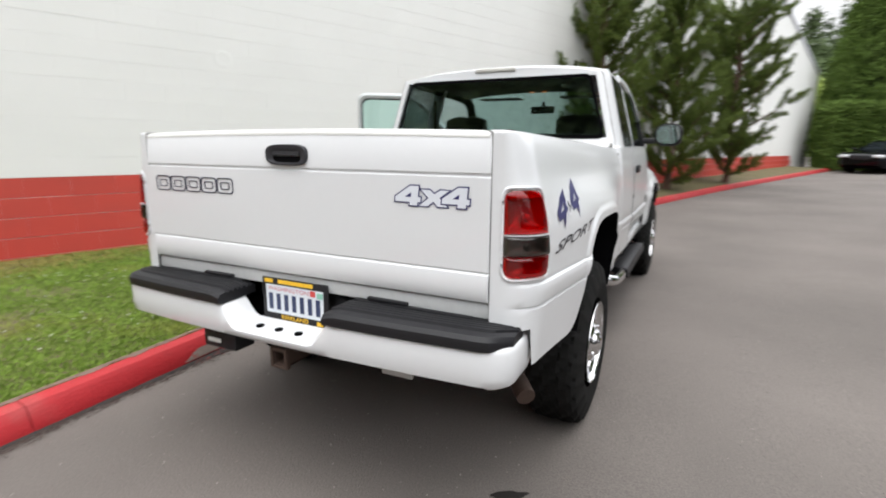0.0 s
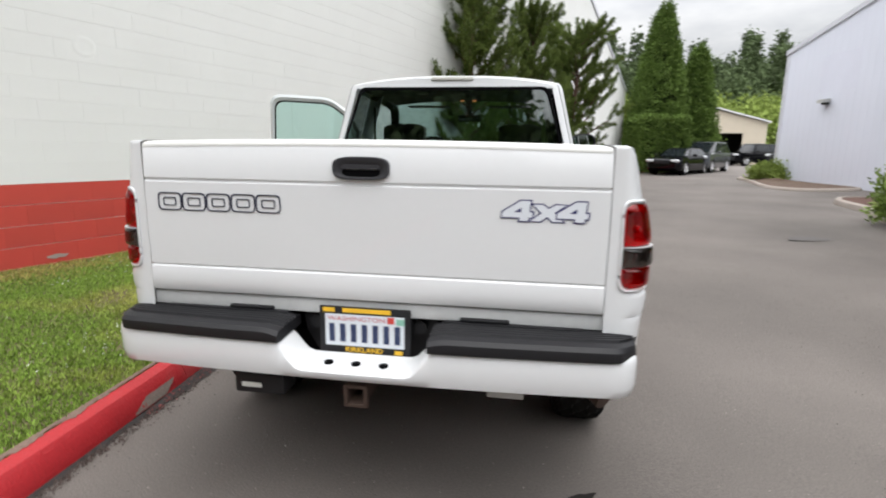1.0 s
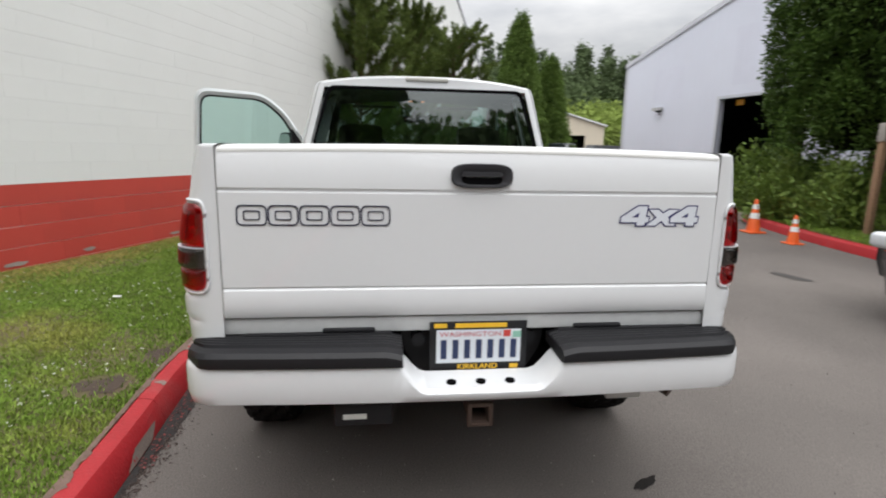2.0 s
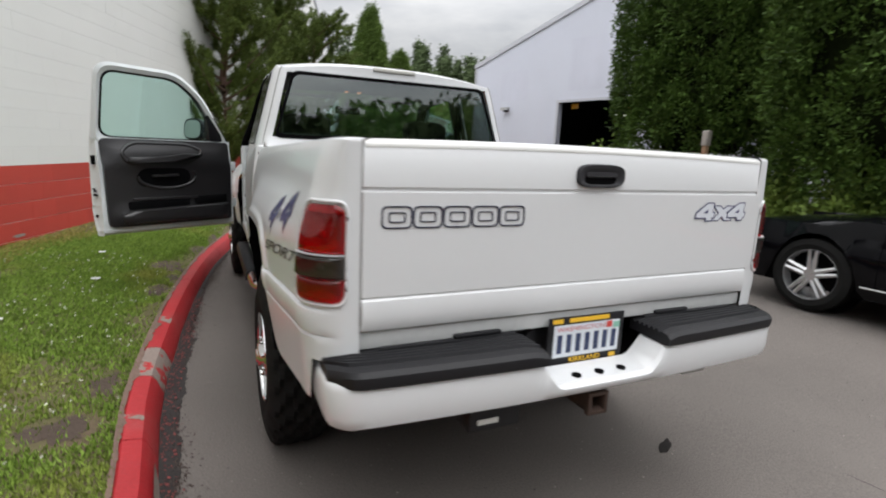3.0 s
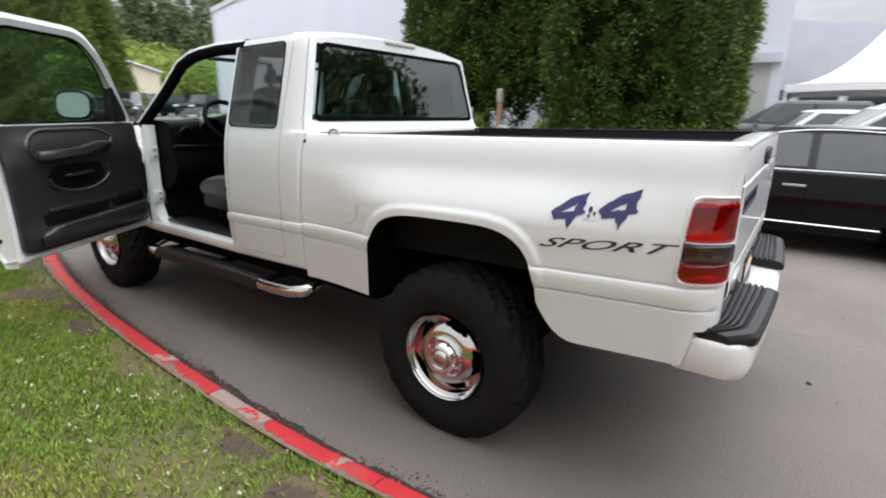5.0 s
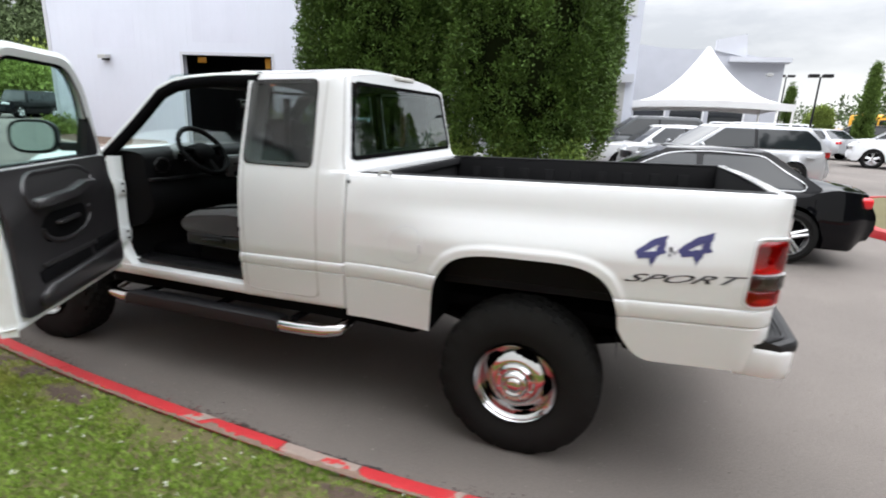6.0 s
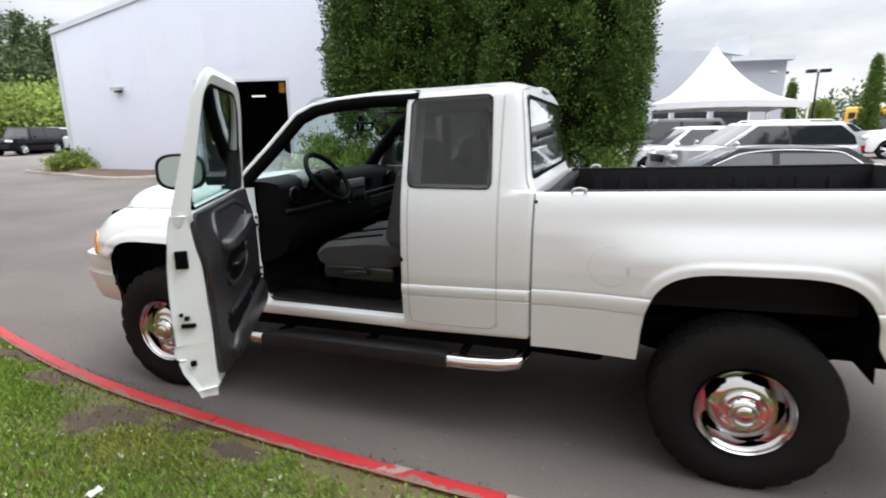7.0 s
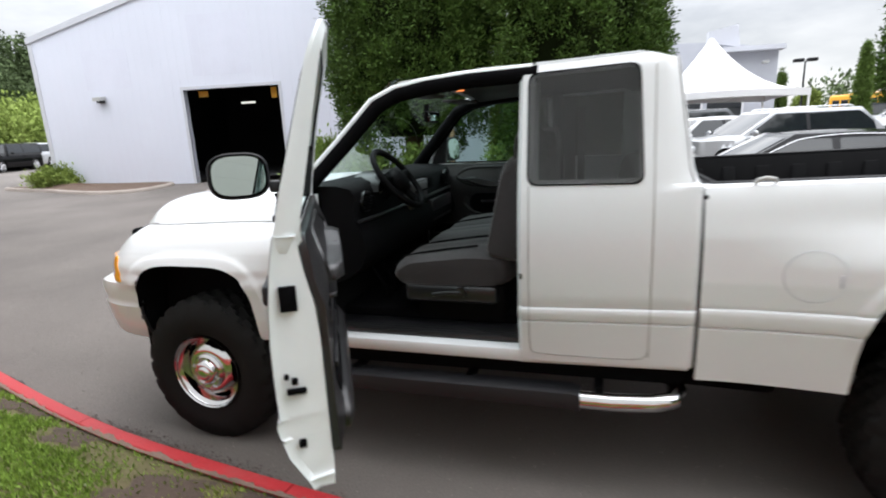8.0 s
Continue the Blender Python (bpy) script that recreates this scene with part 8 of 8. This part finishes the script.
# beige garage
gar = thing("beige_garage", "beige gabled garage with an open dark door", "building", Matrix.Translation((18.2, 47.6, G(18.2, 47.6))) @ Matrix.Rotation(radians(-16), 4, "Z") @ Matrix.Diagonal((0.8, 1, 1, 1)))
for a, b in ((-3.6, -1.4), (1.4, 3.6)):
    bm = bmesh.new()
    box(bm, a, b, 0, 0.2, 0, 3.2)
    part("front_wall", bm, M_BEIGE, gar)
bm = bmesh.new()
slab(bm, [(-3.6, 3.2), (-3.6, 3.6), (-1.5, 4.75), (3.6, 3.6), (3.6, 3.2), (1.4, 3.2), (1.4, 2.7), (-1.4, 2.7), (-1.4, 3.2)], lambda u, w: (u, -0.001, w), lambda u, w: (u, 0.2, w))
part("gable", bm, M_BEIGE, gar, smooth=0)
bm = bmesh.new()
for s_, a, b in ((0, (-3.9, 3.5), (-1.5, 4.85)), (1, (-1.5, 4.85), (3.9, 3.55))):
    loft(bm, [[Vector((a[0], o, a[1])), Vector((b[0], o, b[1]))] for o in (-0.3, 9)])
thicken(bm, 0.12)
part("roof", bm, M_WHITESIDE, gar, smooth=0)
bm = bmesh.new()
box(bm, -3.6, -3.4, 0.2, 9, 0, 3.5)
box(bm, 3.4, 3.6, 0.2, 9, 0, 3.5)
box(bm, -3.6, 3.6, 8.8, 9, 0, 4.4)
part("side_walls", bm, M_BEIGE, gar)
bm = bmesh.new()
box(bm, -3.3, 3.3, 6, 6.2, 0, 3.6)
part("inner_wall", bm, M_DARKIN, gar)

# sign by the kerb's end
sg = thing("small_red_sign", "small red sign on a wooden board by the kerb", "sign", Matrix.Translation((6.95, 30.6, G(6.95, 30.6))))
bm = bmesh.new()
box(bm, -0.10, 0.10, -0.04, 0.04, 0, 1.75, 0.01)
part("board", bm, M_WOOD, sg)
bm = bmesh.new()
box(bm, -0.15, 0.15, -0.07, -0.04, 1.4, 1.75, 0.01)
part("sign_plate", bm, M_SIGNRED, sg)

# ---------------------------------------------------------------- far woods and hill
hill_at = lambda x, y: 13.0 * smoothstep(62, 125, y) * (0.6 + 0.5 * smoothstep(5, 70, x)) + 3 * math.sin(x * 0.05 + 1)* smoothstep(62, 110, y)
v, f = sheet(lambda x, y: hill_at(x, y) + 0.4, [-60 + 8 * i for i in range(34)], [62 + 6 * i for i in range(24)])
tagged(raw("hillside", v, f, M_FARTREE, smooth=60), "green wooded hillside behind the buildings", "hill", kind="structure")
gw_ = np.random.default_rng(77)


def woods(name, label, spots, material, leaf, per, kinds):
    vs_, fs_, off = [], [], 0
    for (x, y, z, r, h, kind) in spots:
        n = kinds
        u = gw_.normal(0, 1, (n, 3))
        u /= np.linalg.norm(u, axis=1)[:, None]
        if kind == 0:
            cen = u * np.array([r, r, h * 0.42]) * (1 - 0.4 * gw_.uniform(0, 1, n) ** 2)[:, None] * (1 + 0.22 * np.sin(4 * u[:, :1] * 3 + x)) + np.array([0, 0, h * 0.58])
        else:
            q = gw_.uniform(0, 1, n)
            a = gw_.uniform(0, math.tau, n)
            rr = r * (1.02 - q) ** 0.9 * (0.75 + 0.25 * np.sin(q * 40)) * gw_.uniform(0.5, 1.05, n)
            cen = np.stack([rr * np.cos(a), rr * np.sin(a), h * (0.08 + 0.92 * q)], axis=1)
            u = np.stack([np.cos(a), np.sin(a), np.full(n, -0.1)], axis=1)
        a_, b_ = tufts(cen + np.array([x, y, z]), u + np.array([0, 0, 0.2]), leaf, per, gw_, 0.6, 0.7)
        vs_.append(a_)
        fs_.append(b_ + off)
        off += len(a_)
    return tagged(fast_mesh(name, np.concatenate(vs_), np.concatenate(fs_), material), label, "woods", kind="stuff")


spots = []
for k in range(330):
    x, y = gw_.uniform(-15, 120), gw_.uniform(84, 128)
    conifer = gw_.uniform() < 0.4
    h = gw_.uniform(9, 16) if conifer else gw_.uniform(6, 11)
    spots.append((x, y, hill_at(x, y) - 0.5, h * (0.17 if conifer else 0.36), h, int(conifer)))
woods("far_woods", "dark mixed woods on the far hillside", spots, M_FARTREE, 0.62, 4, 210)
spots = []
for k in range(190):
    x, y = gw_.uniform(5, 95), gw_.uniform(60, 86)
    h = gw_.uniform(4.0, 7.5)
    spots.append((x, y, hill_at(x, y) + 0.2, h * 0.5, h, 0))
woods("bright_thicket", "bright yellow-green thicket on the near bank", spots, M_FARBUSH, 0.42, 4, 190)
spots = []
for k in range(190):
    x, y = -58 + 96 * k / 190 + gw_.uniform(-1, 1), gw_.uniform(-38, -28)
    d, way = math.hypot(x, y - 2.2), math.atan2(x, 2.2 - y)
    tall = way < -0.01
    rise = 25.5 if tall else 15.4 + 1.2 * smoothstep(0.12, 0.40, way) - 0.9 * smoothstep(0.45, 0.8, way)
    h = 1.6 + d * math.tan(radians(rise)) * gw_.uniform(0.90, 1.02)
    spots.append((x, y, 0, h * (0.22 if tall else 0.34), h, int(tall)))
woods("roadside_trees", "thick belt of trees across the road", spots, M_FARTREE, 0.95, 4, 300)
spots = []
for k in range(46):
    x, y = gw_.uniform(95, 150), gw_.uniform(-75, 60)
    h = gw_.uniform(4, 8)
    spots.append((x, y, 0.9, h * 0.45, h, 0))
woods("roadside_trees", "belt of trees along the far side of the lot", spots, M_FARTREE, 0.8, 3, 130)
column_tree("lot_conifer", "tall dark conifer across the road", -0.9, -27.0, 1.9, 17.0, M_HEDGE, foot=1.0, leaf=0.3, count=2600, seed=50, shape=spire, core=0.55, lump=0.3)
column_tree("lot_conifer", "dark tall conifer at the lot's edge", 38.2, -16.9, 2.6, 16.0, M_HEDGE, foot=1.5, leaf=0.3, count=3600, seed=51, shape=spire, core=0.5, lump=0.3)
column_tree("lot_tree", "slim light green tree at the lot's edge", 33.1, -11.8, 0.42, 4.9, M_CYP, foot=0.8, leaf=0.11, count=2000, seed=52, shape=spire, core=0.5, clump=0.14)
column_tree("lot_tree", "slim light green tree at the lot's edge", 37.5, -8.9, 0.32, 4.0, M_CYP, foot=1.0, leaf=0.11, count=1200, seed=53, shape=spire, core=0.5, clump=0.14)
column_tree("lot_tree", "round light green tree far in the lot", 45.4, -13.0, 0.72, 2.75, M_FARBUSH, foot=0.9, leaf=0.17, count=2600, seed=54, core=0.6, clump=0.24)

# ---------------------------------------------------------------- lawn detail
BARE = [(-1.88, 1.20, 0.22, 0.20), (-1.78, 1.66, 0.12, 0.24), (-1.68, 3.50, 0.12, 0.26), (-1.67, 4.45, 0.22, 0.28), (-1.58, 3.92, 0.10, 0.22), (-1.22, 5.85, 0.10, 0.5), (-1.40, 5.2, 0.12, 0.35), (-1.60, 4.30, 0.12, 0.35), (-2.3, 6.4, 0.25, 0.3)]
for a, b, rx, ry in BARE:
    bm = bmesh.new()
    rows = []
    for k_ in (1.0, 0.8, 0.5, 0.2, 0.0):
        row = []
        for q_ in range(24):
            t = q_ * math.tau / 24
            rr = k_ * (0.55 + 0.5 * noise.noise(Vector((math.cos(t) * 1.6, math.sin(t) * 1.6, a * 7 + b))))
            x = min(a + rx * rr * math.cos(t), kerb_x(b + ry * rr * math.sin(t)) - 0.15)
            y = b + ry * rr * math.sin(t)
            row.append(Vector((x, y, lawn_z(x, y) + 0.006 - 0.004 * (k_ == 1.0))))
        rows.append(row)
    loft(bm, rows, close_u=True)
    tagged(part("soil_patch", bm, M_SOIL, smooth=60), "bare brown soil worn into the lawn beside the kerb", "soil", group="soil patches", kind="structure")
gl = np.random.default_rng(3)
n_b = 330000
yy = np.where(gl.uniform(0, 1, n_b) < 0.72, gl.uniform(-1.2, 6.5, n_b) + gl.normal(0, 0.5, n_b), gl.uniform(-2.9, 12, n_b))
yy = np.clip(yy, -2.95, 12.5)
tt = gl.uniform(0, 1, n_b) ** 1.25
kx = np.interp(yy, np.linspace(-3, 13, 200), [kerb_x(a) - 0.150 for a in np.linspace(-3, 13, 200)])
wx = W0.x + (yy - W0.y) * WDIR.x / WDIR.y
xx = kx + (wx + 0.02 - kx) * tt
grid_x, grid_y = np.linspace(-7, 2, 91), np.linspace(-3, 13, 161)
patch = np.array([[noise.noise(Vector((a * 0.9, b * 0.9, 5.0))) + 0.5 * noise.noise(Vector((a * 2.3, b * 2.3, 1.0))) for a in grid_x] for b in grid_y])
zl = np.array([[lawn_z(a, b) for a in grid_x] for b in grid_y])
ix = np.clip(((xx + 7) / 0.1).astype(int), 0, 89)
iy = np.clip(((yy + 3) / 0.1).astype(int), 0, 159)
fx2, fy2 = (xx + 7) / 0.1 - ix, (yy + 3) / 0.1 - iy
zz = zl[iy, ix] * (1 - fx2) * (1 - fy2) + zl[iy, ix + 1] * fx2 * (1 - fy2) + zl[iy + 1, ix] * (1 - fx2) * fy2 + zl[iy + 1, ix + 1] * fx2 * fy2
pv = patch[iy, ix]
bare = (kx - xx) < 0.5
spot_w = np.zeros(n_b)
for a, b, rx, ry in BARE:
    dd = ((xx - a) / rx) ** 2 + ((yy - b) / ry) ** 2
    spot_w = np.maximum(spot_w, np.clip(1.6 - 1.5 * dd - 0.9 * np.clip(pv + 0.2, -0.5, 0.8), 0, 0.96))
edge_w = 0.10 + 0.10 * np.sin(yy * 2.9 + 0.6) + 0.05 * np.sin(yy * 7.1) + 0.04 * np.sin(yy * 17.0)
spot_w = np.maximum(spot_w, np.clip(1.5 - (kx - xx) / np.maximum(edge_w, 0.03), 0, 0.93) * np.clip((yy - 1.5) / 1.0, 0.25, 1))
keep = gl.uniform(0, 1, n_b) < np.clip(1.05 - 2.0 * np.clip(pv - 0.24 + 0.08 * bare, 0, 1) * 2.0, 0.4, 1) * (1 - 0.97 * spot_w)
dry = np.clip((tt - 0.70) / 0.22, 0, 1) * np.clip(1.0 + 1.2 * pv, 0.2, 1)
straw = keep & (gl.uniform(0, 1, n_b) < 0.85 * dry)
keep &= ~straw
cen = np.stack([xx, yy, zz - 0.004], axis=1)[straw]
v_, f_ = tufts(cen, np.tile([0, 0, 0.9], (len(cen), 1)), 0.036, 1, gl, 0.2, 0.05)
tagged(fast_mesh("dry_grass", v_, f_, M_STRAW), "straw-coloured dry grass and moss along the wall", "grass", kind="stuff")
cen = np.stack([xx, yy, zz - 0.004], axis=1)[keep]
v_, f_ = tufts(cen, np.tile([0, 0, 1.1], (len(cen), 1)), 0.029, 1, gl, 0.24, 0.05)
tagged(fast_mesh("grass", v_, f_, M_BLADE), "short green mown grass", "grass", kind="stuff")
sel = gl.choice(len(cen), 900, replace=False)
cl = cen[sel]
cl = cl[np.array([noise.noise(Vector((a * 0.8, b * 0.8, 9))) > 0.02 for a, b, _ in cl])]
v_, f_ = tufts(cl + np.array([0, 0, 0.022]), np.tile([0, 0, 0.6], (len(cl), 1)), 0.009, 5, gl, 0.9, 0.3)
tagged(fast_mesh("clover_flowers", v_, f_, M_CLOVER), "small white clover flowers in the lawn", "flowers", kind="stuff")
# fallen needles and dirt along the kerb's foot
n_d = 16000
yy = gl.uniform(-1.5, 9, n_d)
off = np.abs(gl.normal(0, 0.045, n_d)) * (0.7 + 0.5 * np.sin(yy * 1.7) ** 2) + 0.004
kx = np.array([kerb_x(a) for a in yy])
cen = np.stack([kx + off, yy, np.full(n_d, 0.003)], axis=1)
v_, f_ = tufts(cen, np.tile([0, 0, 0.05], (n_d, 1)), 0.017, 1, gl, 0.6, 0.2)
v_[:, 2] = np.abs(v_[:, 2] - 0.003) * 0.25 + 0.003
tagged(fast_mesh("leaf_litter", v_, f_, M_LITTER), "brown needles and dirt along the kerb", "leaf litter", kind="stuff")
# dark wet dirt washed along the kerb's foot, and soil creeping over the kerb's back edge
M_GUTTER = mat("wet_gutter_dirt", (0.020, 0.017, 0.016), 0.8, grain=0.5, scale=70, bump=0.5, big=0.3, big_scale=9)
M_KERBSOIL = mat("dusty_kerb_soil", (0.16, 0.105, 0.082), 0.95, grain=0.4, scale=60, bump=0.5, big=0.3, big_scale=7)


def ragged(y, a, b, c):
    """An uneven width: mean a, slow swing b, fine swing c."""
    return max(0.006, a + b * noise.noise(Vector((y * 1.9, 3, 0))) + c * noise.noise(Vector((y * 7.3, 1, 0))) + 0.7 * c * noise.noise(Vector((y * 31, 5, 0))))


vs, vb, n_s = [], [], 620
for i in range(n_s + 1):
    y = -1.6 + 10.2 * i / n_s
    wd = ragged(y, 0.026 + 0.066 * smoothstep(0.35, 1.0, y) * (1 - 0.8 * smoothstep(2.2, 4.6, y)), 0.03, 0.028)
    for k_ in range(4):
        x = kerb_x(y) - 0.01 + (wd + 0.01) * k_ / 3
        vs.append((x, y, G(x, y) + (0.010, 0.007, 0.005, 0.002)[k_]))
    wb = ragged(y, 0.012, 0.035, 0.035)
    for k_ in range(4):
        x = kerb_x(y) - 0.158 + (wb + 0.014) * k_ / 3
        vb.append((x, y, G(kerb_x(y), y) + (0.146, 0.147, 0.145, 0.1405)[k_]))
fs = [(i * 4 + j, i * 4 + j + 1, (i + 1) * 4 + j + 1, (i + 1) * 4 + j) for i in range(n_s) for j in range(3)]
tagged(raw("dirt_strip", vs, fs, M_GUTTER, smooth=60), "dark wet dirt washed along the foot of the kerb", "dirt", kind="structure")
tagged(raw("dirt_strip", vb, fs, M_KERBSOIL, smooth=60), "dusty brown soil creeping over the kerb's back edge", "dirt", kind="structure")
# flakes of red paint lying in the gutter
n_d = 520
yy = gl.uniform(0.6, 3.6, n_d)
cen = np.stack([np.array([kerb_x(a) for a in yy]) + np.abs(gl.normal(0, 0.035, n_d)) + 0.012, yy, np.full(n_d, 0.008)], axis=1)
v_, f_ = tufts(cen, np.tile([0, 0, 0.05], (n_d, 1)), 0.022, 1, gl, 0.7, 0.1)
v_[:, 2] = np.abs(v_[:, 2] - 0.008) * 0.15 + 0.010
tagged(fast_mesh("paint_flakes", v_, f_, mat("faded_red_flakes", (0.15, 0.032, 0.030), 0.8, island=0.6)), "faded red paint flakes in the gutter", "paint flakes", kind="stuff")
# grit on the road
n_g = 20000
gx_, gy_ = gl.uniform(-1.3, 5.5, n_g), gl.uniform(-1.6, 12, n_g)
ok_ = gx_ > np.array([kerb_x(a) + 0.03 for a in gy_])
cen = np.stack([gx_, gy_, np.array([G(a, b) for a, b in zip(gx_, gy_)])], axis=1)[ok_]
v_, f_ = tufts(cen, np.tile([0, 0, 0.3], (len(cen), 1)), 0.007, 1, gl, 0.8, 0.0)
tagged(fast_mesh("road_grit", v_, f_, mat("mixed_grit", (0.20, 0.18, 0.165), 0.9, island=0.85)), "scattered pale and dark grit on the asphalt", "grit", kind="stuff")
# litter, oil spots
for x, y, a, b, nm in ((-2.18, 3.8, 0.022, 0.02, "paper_scrap"), (-2.55, 2.75, 0.02, 0.018, "paper_scrap"), (-2.3, 4.9, 0.02, 0.018, "paper_scrap")):
    bm = bmesh.new()
    rows = [[Vector((x + a * (u - 1), y + b * (w - 1), lawn_z(x, y) + 0.035 + 0.008 * math.sin(u * 3 + w * 2))) for u in range(4)] for w in range(3)]
    loft(bm, rows)
    thicken(bm, 0.002)
    tagged(part(nm, bm, M_SCRAP), "crumpled pale scrap of paper on the grass", "litter", group="litter")


def stain(x, y, a, b, rot, material=M_OIL):
    bm = bmesh.new()
    pts = []
    for k in range(28):
        t = k * math.tau / 28
        rr = 1 + 0.35 * noise.noise(Vector((math.cos(t) * 1.7, math.sin(t) * 1.7, x * 3)))
        u, w = a * rr * math.cos(t), b * rr * math.sin(t)
        pts.append((x + u * math.cos(rot) - w * math.sin(rot), y + u * math.sin(rot) + w * math.cos(rot), G(x, y) + 0.004))
    bm.faces.new([bm.verts.new(p) for p in pts])
    return tagged(part("oil_stain", bm, material, smooth=0), "dark oil stain on the asphalt", "stain", group="stains", kind="structure")


stain(0.79, 0.32, 0.070, 0.024, 0.5)
stain(0.65, -0.34, 0.022, 0.014, 0.2)
M_DAMP = mat("damp_asphalt", (0.055, 0.050, 0.047), 0.6, grain=0.4, scale=60)
stain(4.38, 3.7, 0.10, 0.24, 0.25, M_DAMP)
bm = bmesh.new()
rows = []
for k in range(15):
    t = k / 14
    x, y = 1.42 + 0.03 * t + 0.006 * noise.noise(Vector((k * 0.7, 2, 0))), -0.165 - 0.20 * t
    w_ = 0.0016 + 0.0022 * abs(noise.noise(Vector((k * 0.9, 7, 0))))
    rows.append([Vector((x - w_, y, G(x, y) + 0.0025)), Vector((x + w_, y, G(x, y) + 0.0025))])
loft(bm, rows)
tagged(part("crack", bm, M_OIL, smooth=0), "short thin dark crack in the asphalt", "crack", kind="structure")
stain(5.2, 7.3, 0.55, 0.22, 0.3, mat("damp_patch", (0.085, 0.077, 0.073), 0.85, grain=0.4, scale=60))

# ---------------------------------------------------------------- wall blocks, the nearest as single pieces
BL, BH = 0.4064, 0.2032


def block_mesh(name, length, material, joint=0.0004):
    bm = bmesh.new()
    h_, l_ = BH / 2 - joint, length / 2 - joint * 0.25
    a = [(-l_, -h_), (l_, -h_), (l_, h_), (-l_, h_)]
    b = [(-l_ + 0.0002, -h_ + 0.0012), (l_ - 0.0002, -h_ + 0.0012), (l_ - 0.0002, h_ - 0.0012), (-l_ + 0.0002, h_ - 0.0012)]
    rows = [[Vector((p[0], 0.014, p[1])) for p in a], [Vector((p[0], 0.0012, p[1])) for p in a], [Vector((p[0], 0, p[1])) for p in b]]
    vs_ = loft(bm, rows, close_u=True)
    bm.faces.new(vs_[-1])
    bmesh.ops.recalc_face_normals(bm, faces=bm.faces)
    me = bpy.data.meshes.new(name)
    bm.to_mesh(me)
    bm.free()
    me.materials.append(material)
    return me


me_w, me_r = block_mesh("block", BL, M_WHITEWALL), block_mesh("block", BL, M_REDWALL, 0.0022)
yaw = math.atan2(WDIR.y, WDIR.x)
rest = {True: ([], []), False: ([], [])}
tmpl = {k: ([v_.co.copy() for v_ in me_.vertices], [tuple(p.vertices) for p in me_.polygons]) for k, me_ in ((True, me_r), (False, me_w))}
rows_n = int((9.2 - RED_TOP) / BH)
jit = random.Random(4)
for rw_i in range(-5, rows_n):
    zc = RED_TOP + (rw_i + 0.5) * BH
    red_ = rw_i < 0
    k = int((-9.0) / BL)
    while True:
        tc = (k + (0.5 if rw_i % 2 else 0)) * BL
        k += 1
        if tc > RED_END:
            break
        if zc > wall_top(tc) - 0.15:
            continue
        m = Matrix.Translation(wp(tc, 0.0003 * jit.uniform(-1, 1) - 0.0015 * (jit.uniform(0, 1) < 0.04), zc)) @ Matrix.Rotation(yaw, 4, "Z")
        if -1.4 < tc < 8.6 and zc < 2.3:
            ob = new("block", me_r if red_ else me_w)
            ob.parent = wall_w
            ob.matrix_basis = m
        else:
            vv, ff = rest[red_]
            o_ = len(vv)
            vv.extend(tuple(m @ c_) for c_ in tmpl[red_][0])
            ff.extend(tuple(i + o_ for i in p) for p in tmpl[red_][1])
for red_, nm in ((True, "red_blocks"), (False, "white_blocks")):
    ob = raw(nm, rest[red_][0], rest[red_][1], M_REDWALL if red_ else M_WHITEWALL, wall_w)
    ob["kind"] = "stuff"
# patched round hole high on the white wall
bm = bmesh.new()
rows = []
for q in range(32):
    t = q * math.tau / 32
    rows.append([wp(0.08 + r_ * math.cos(t), o_, 2.42 + r_ * 0.9 * math.sin(t)) for r_, o_ in ((0.12, 0.0002), (0.10, 0.0025), (0.085, 0.003), (0.07, 0.0015), (0.03, 0.002), (0.001, 0.002))])
loft(bm, rows, close_v=True)
part("patched_hole", bm, M_WHITEWALL, wall_w, "round hole patched and painted over", smooth=40)
# spalled paint patches low on the red band and one on the white
for k, (tc, zc, a, b) in enumerate(((-0.4, 0.30, 0.10, 0.022), (0.5, 0.28, 0.12, 0.02), (1.3, 0.29, 0.07, 0.022), (2.6, 0.28, 0.09, 0.018), (4.2, 0.30, 0.08, 0.02))):
    bm = bmesh.new()
    pts = []
    for q in range(22):
        t = q * math.tau / 22
        rr = 1 + 0.5 * noise.noise(Vector((math.cos(t) * 2, math.sin(t) * 2, k * 3.1)))
        pts.append(wp(tc + a * rr * math.cos(t), 0.0045, zc + b * rr * math.sin(t)))
    bm.faces.new([bm.verts.new(p) for p in pts])
    part("bare_patch", bm, M_KERB, wall_w, "bare grey block where paint has flaked", smooth=0)
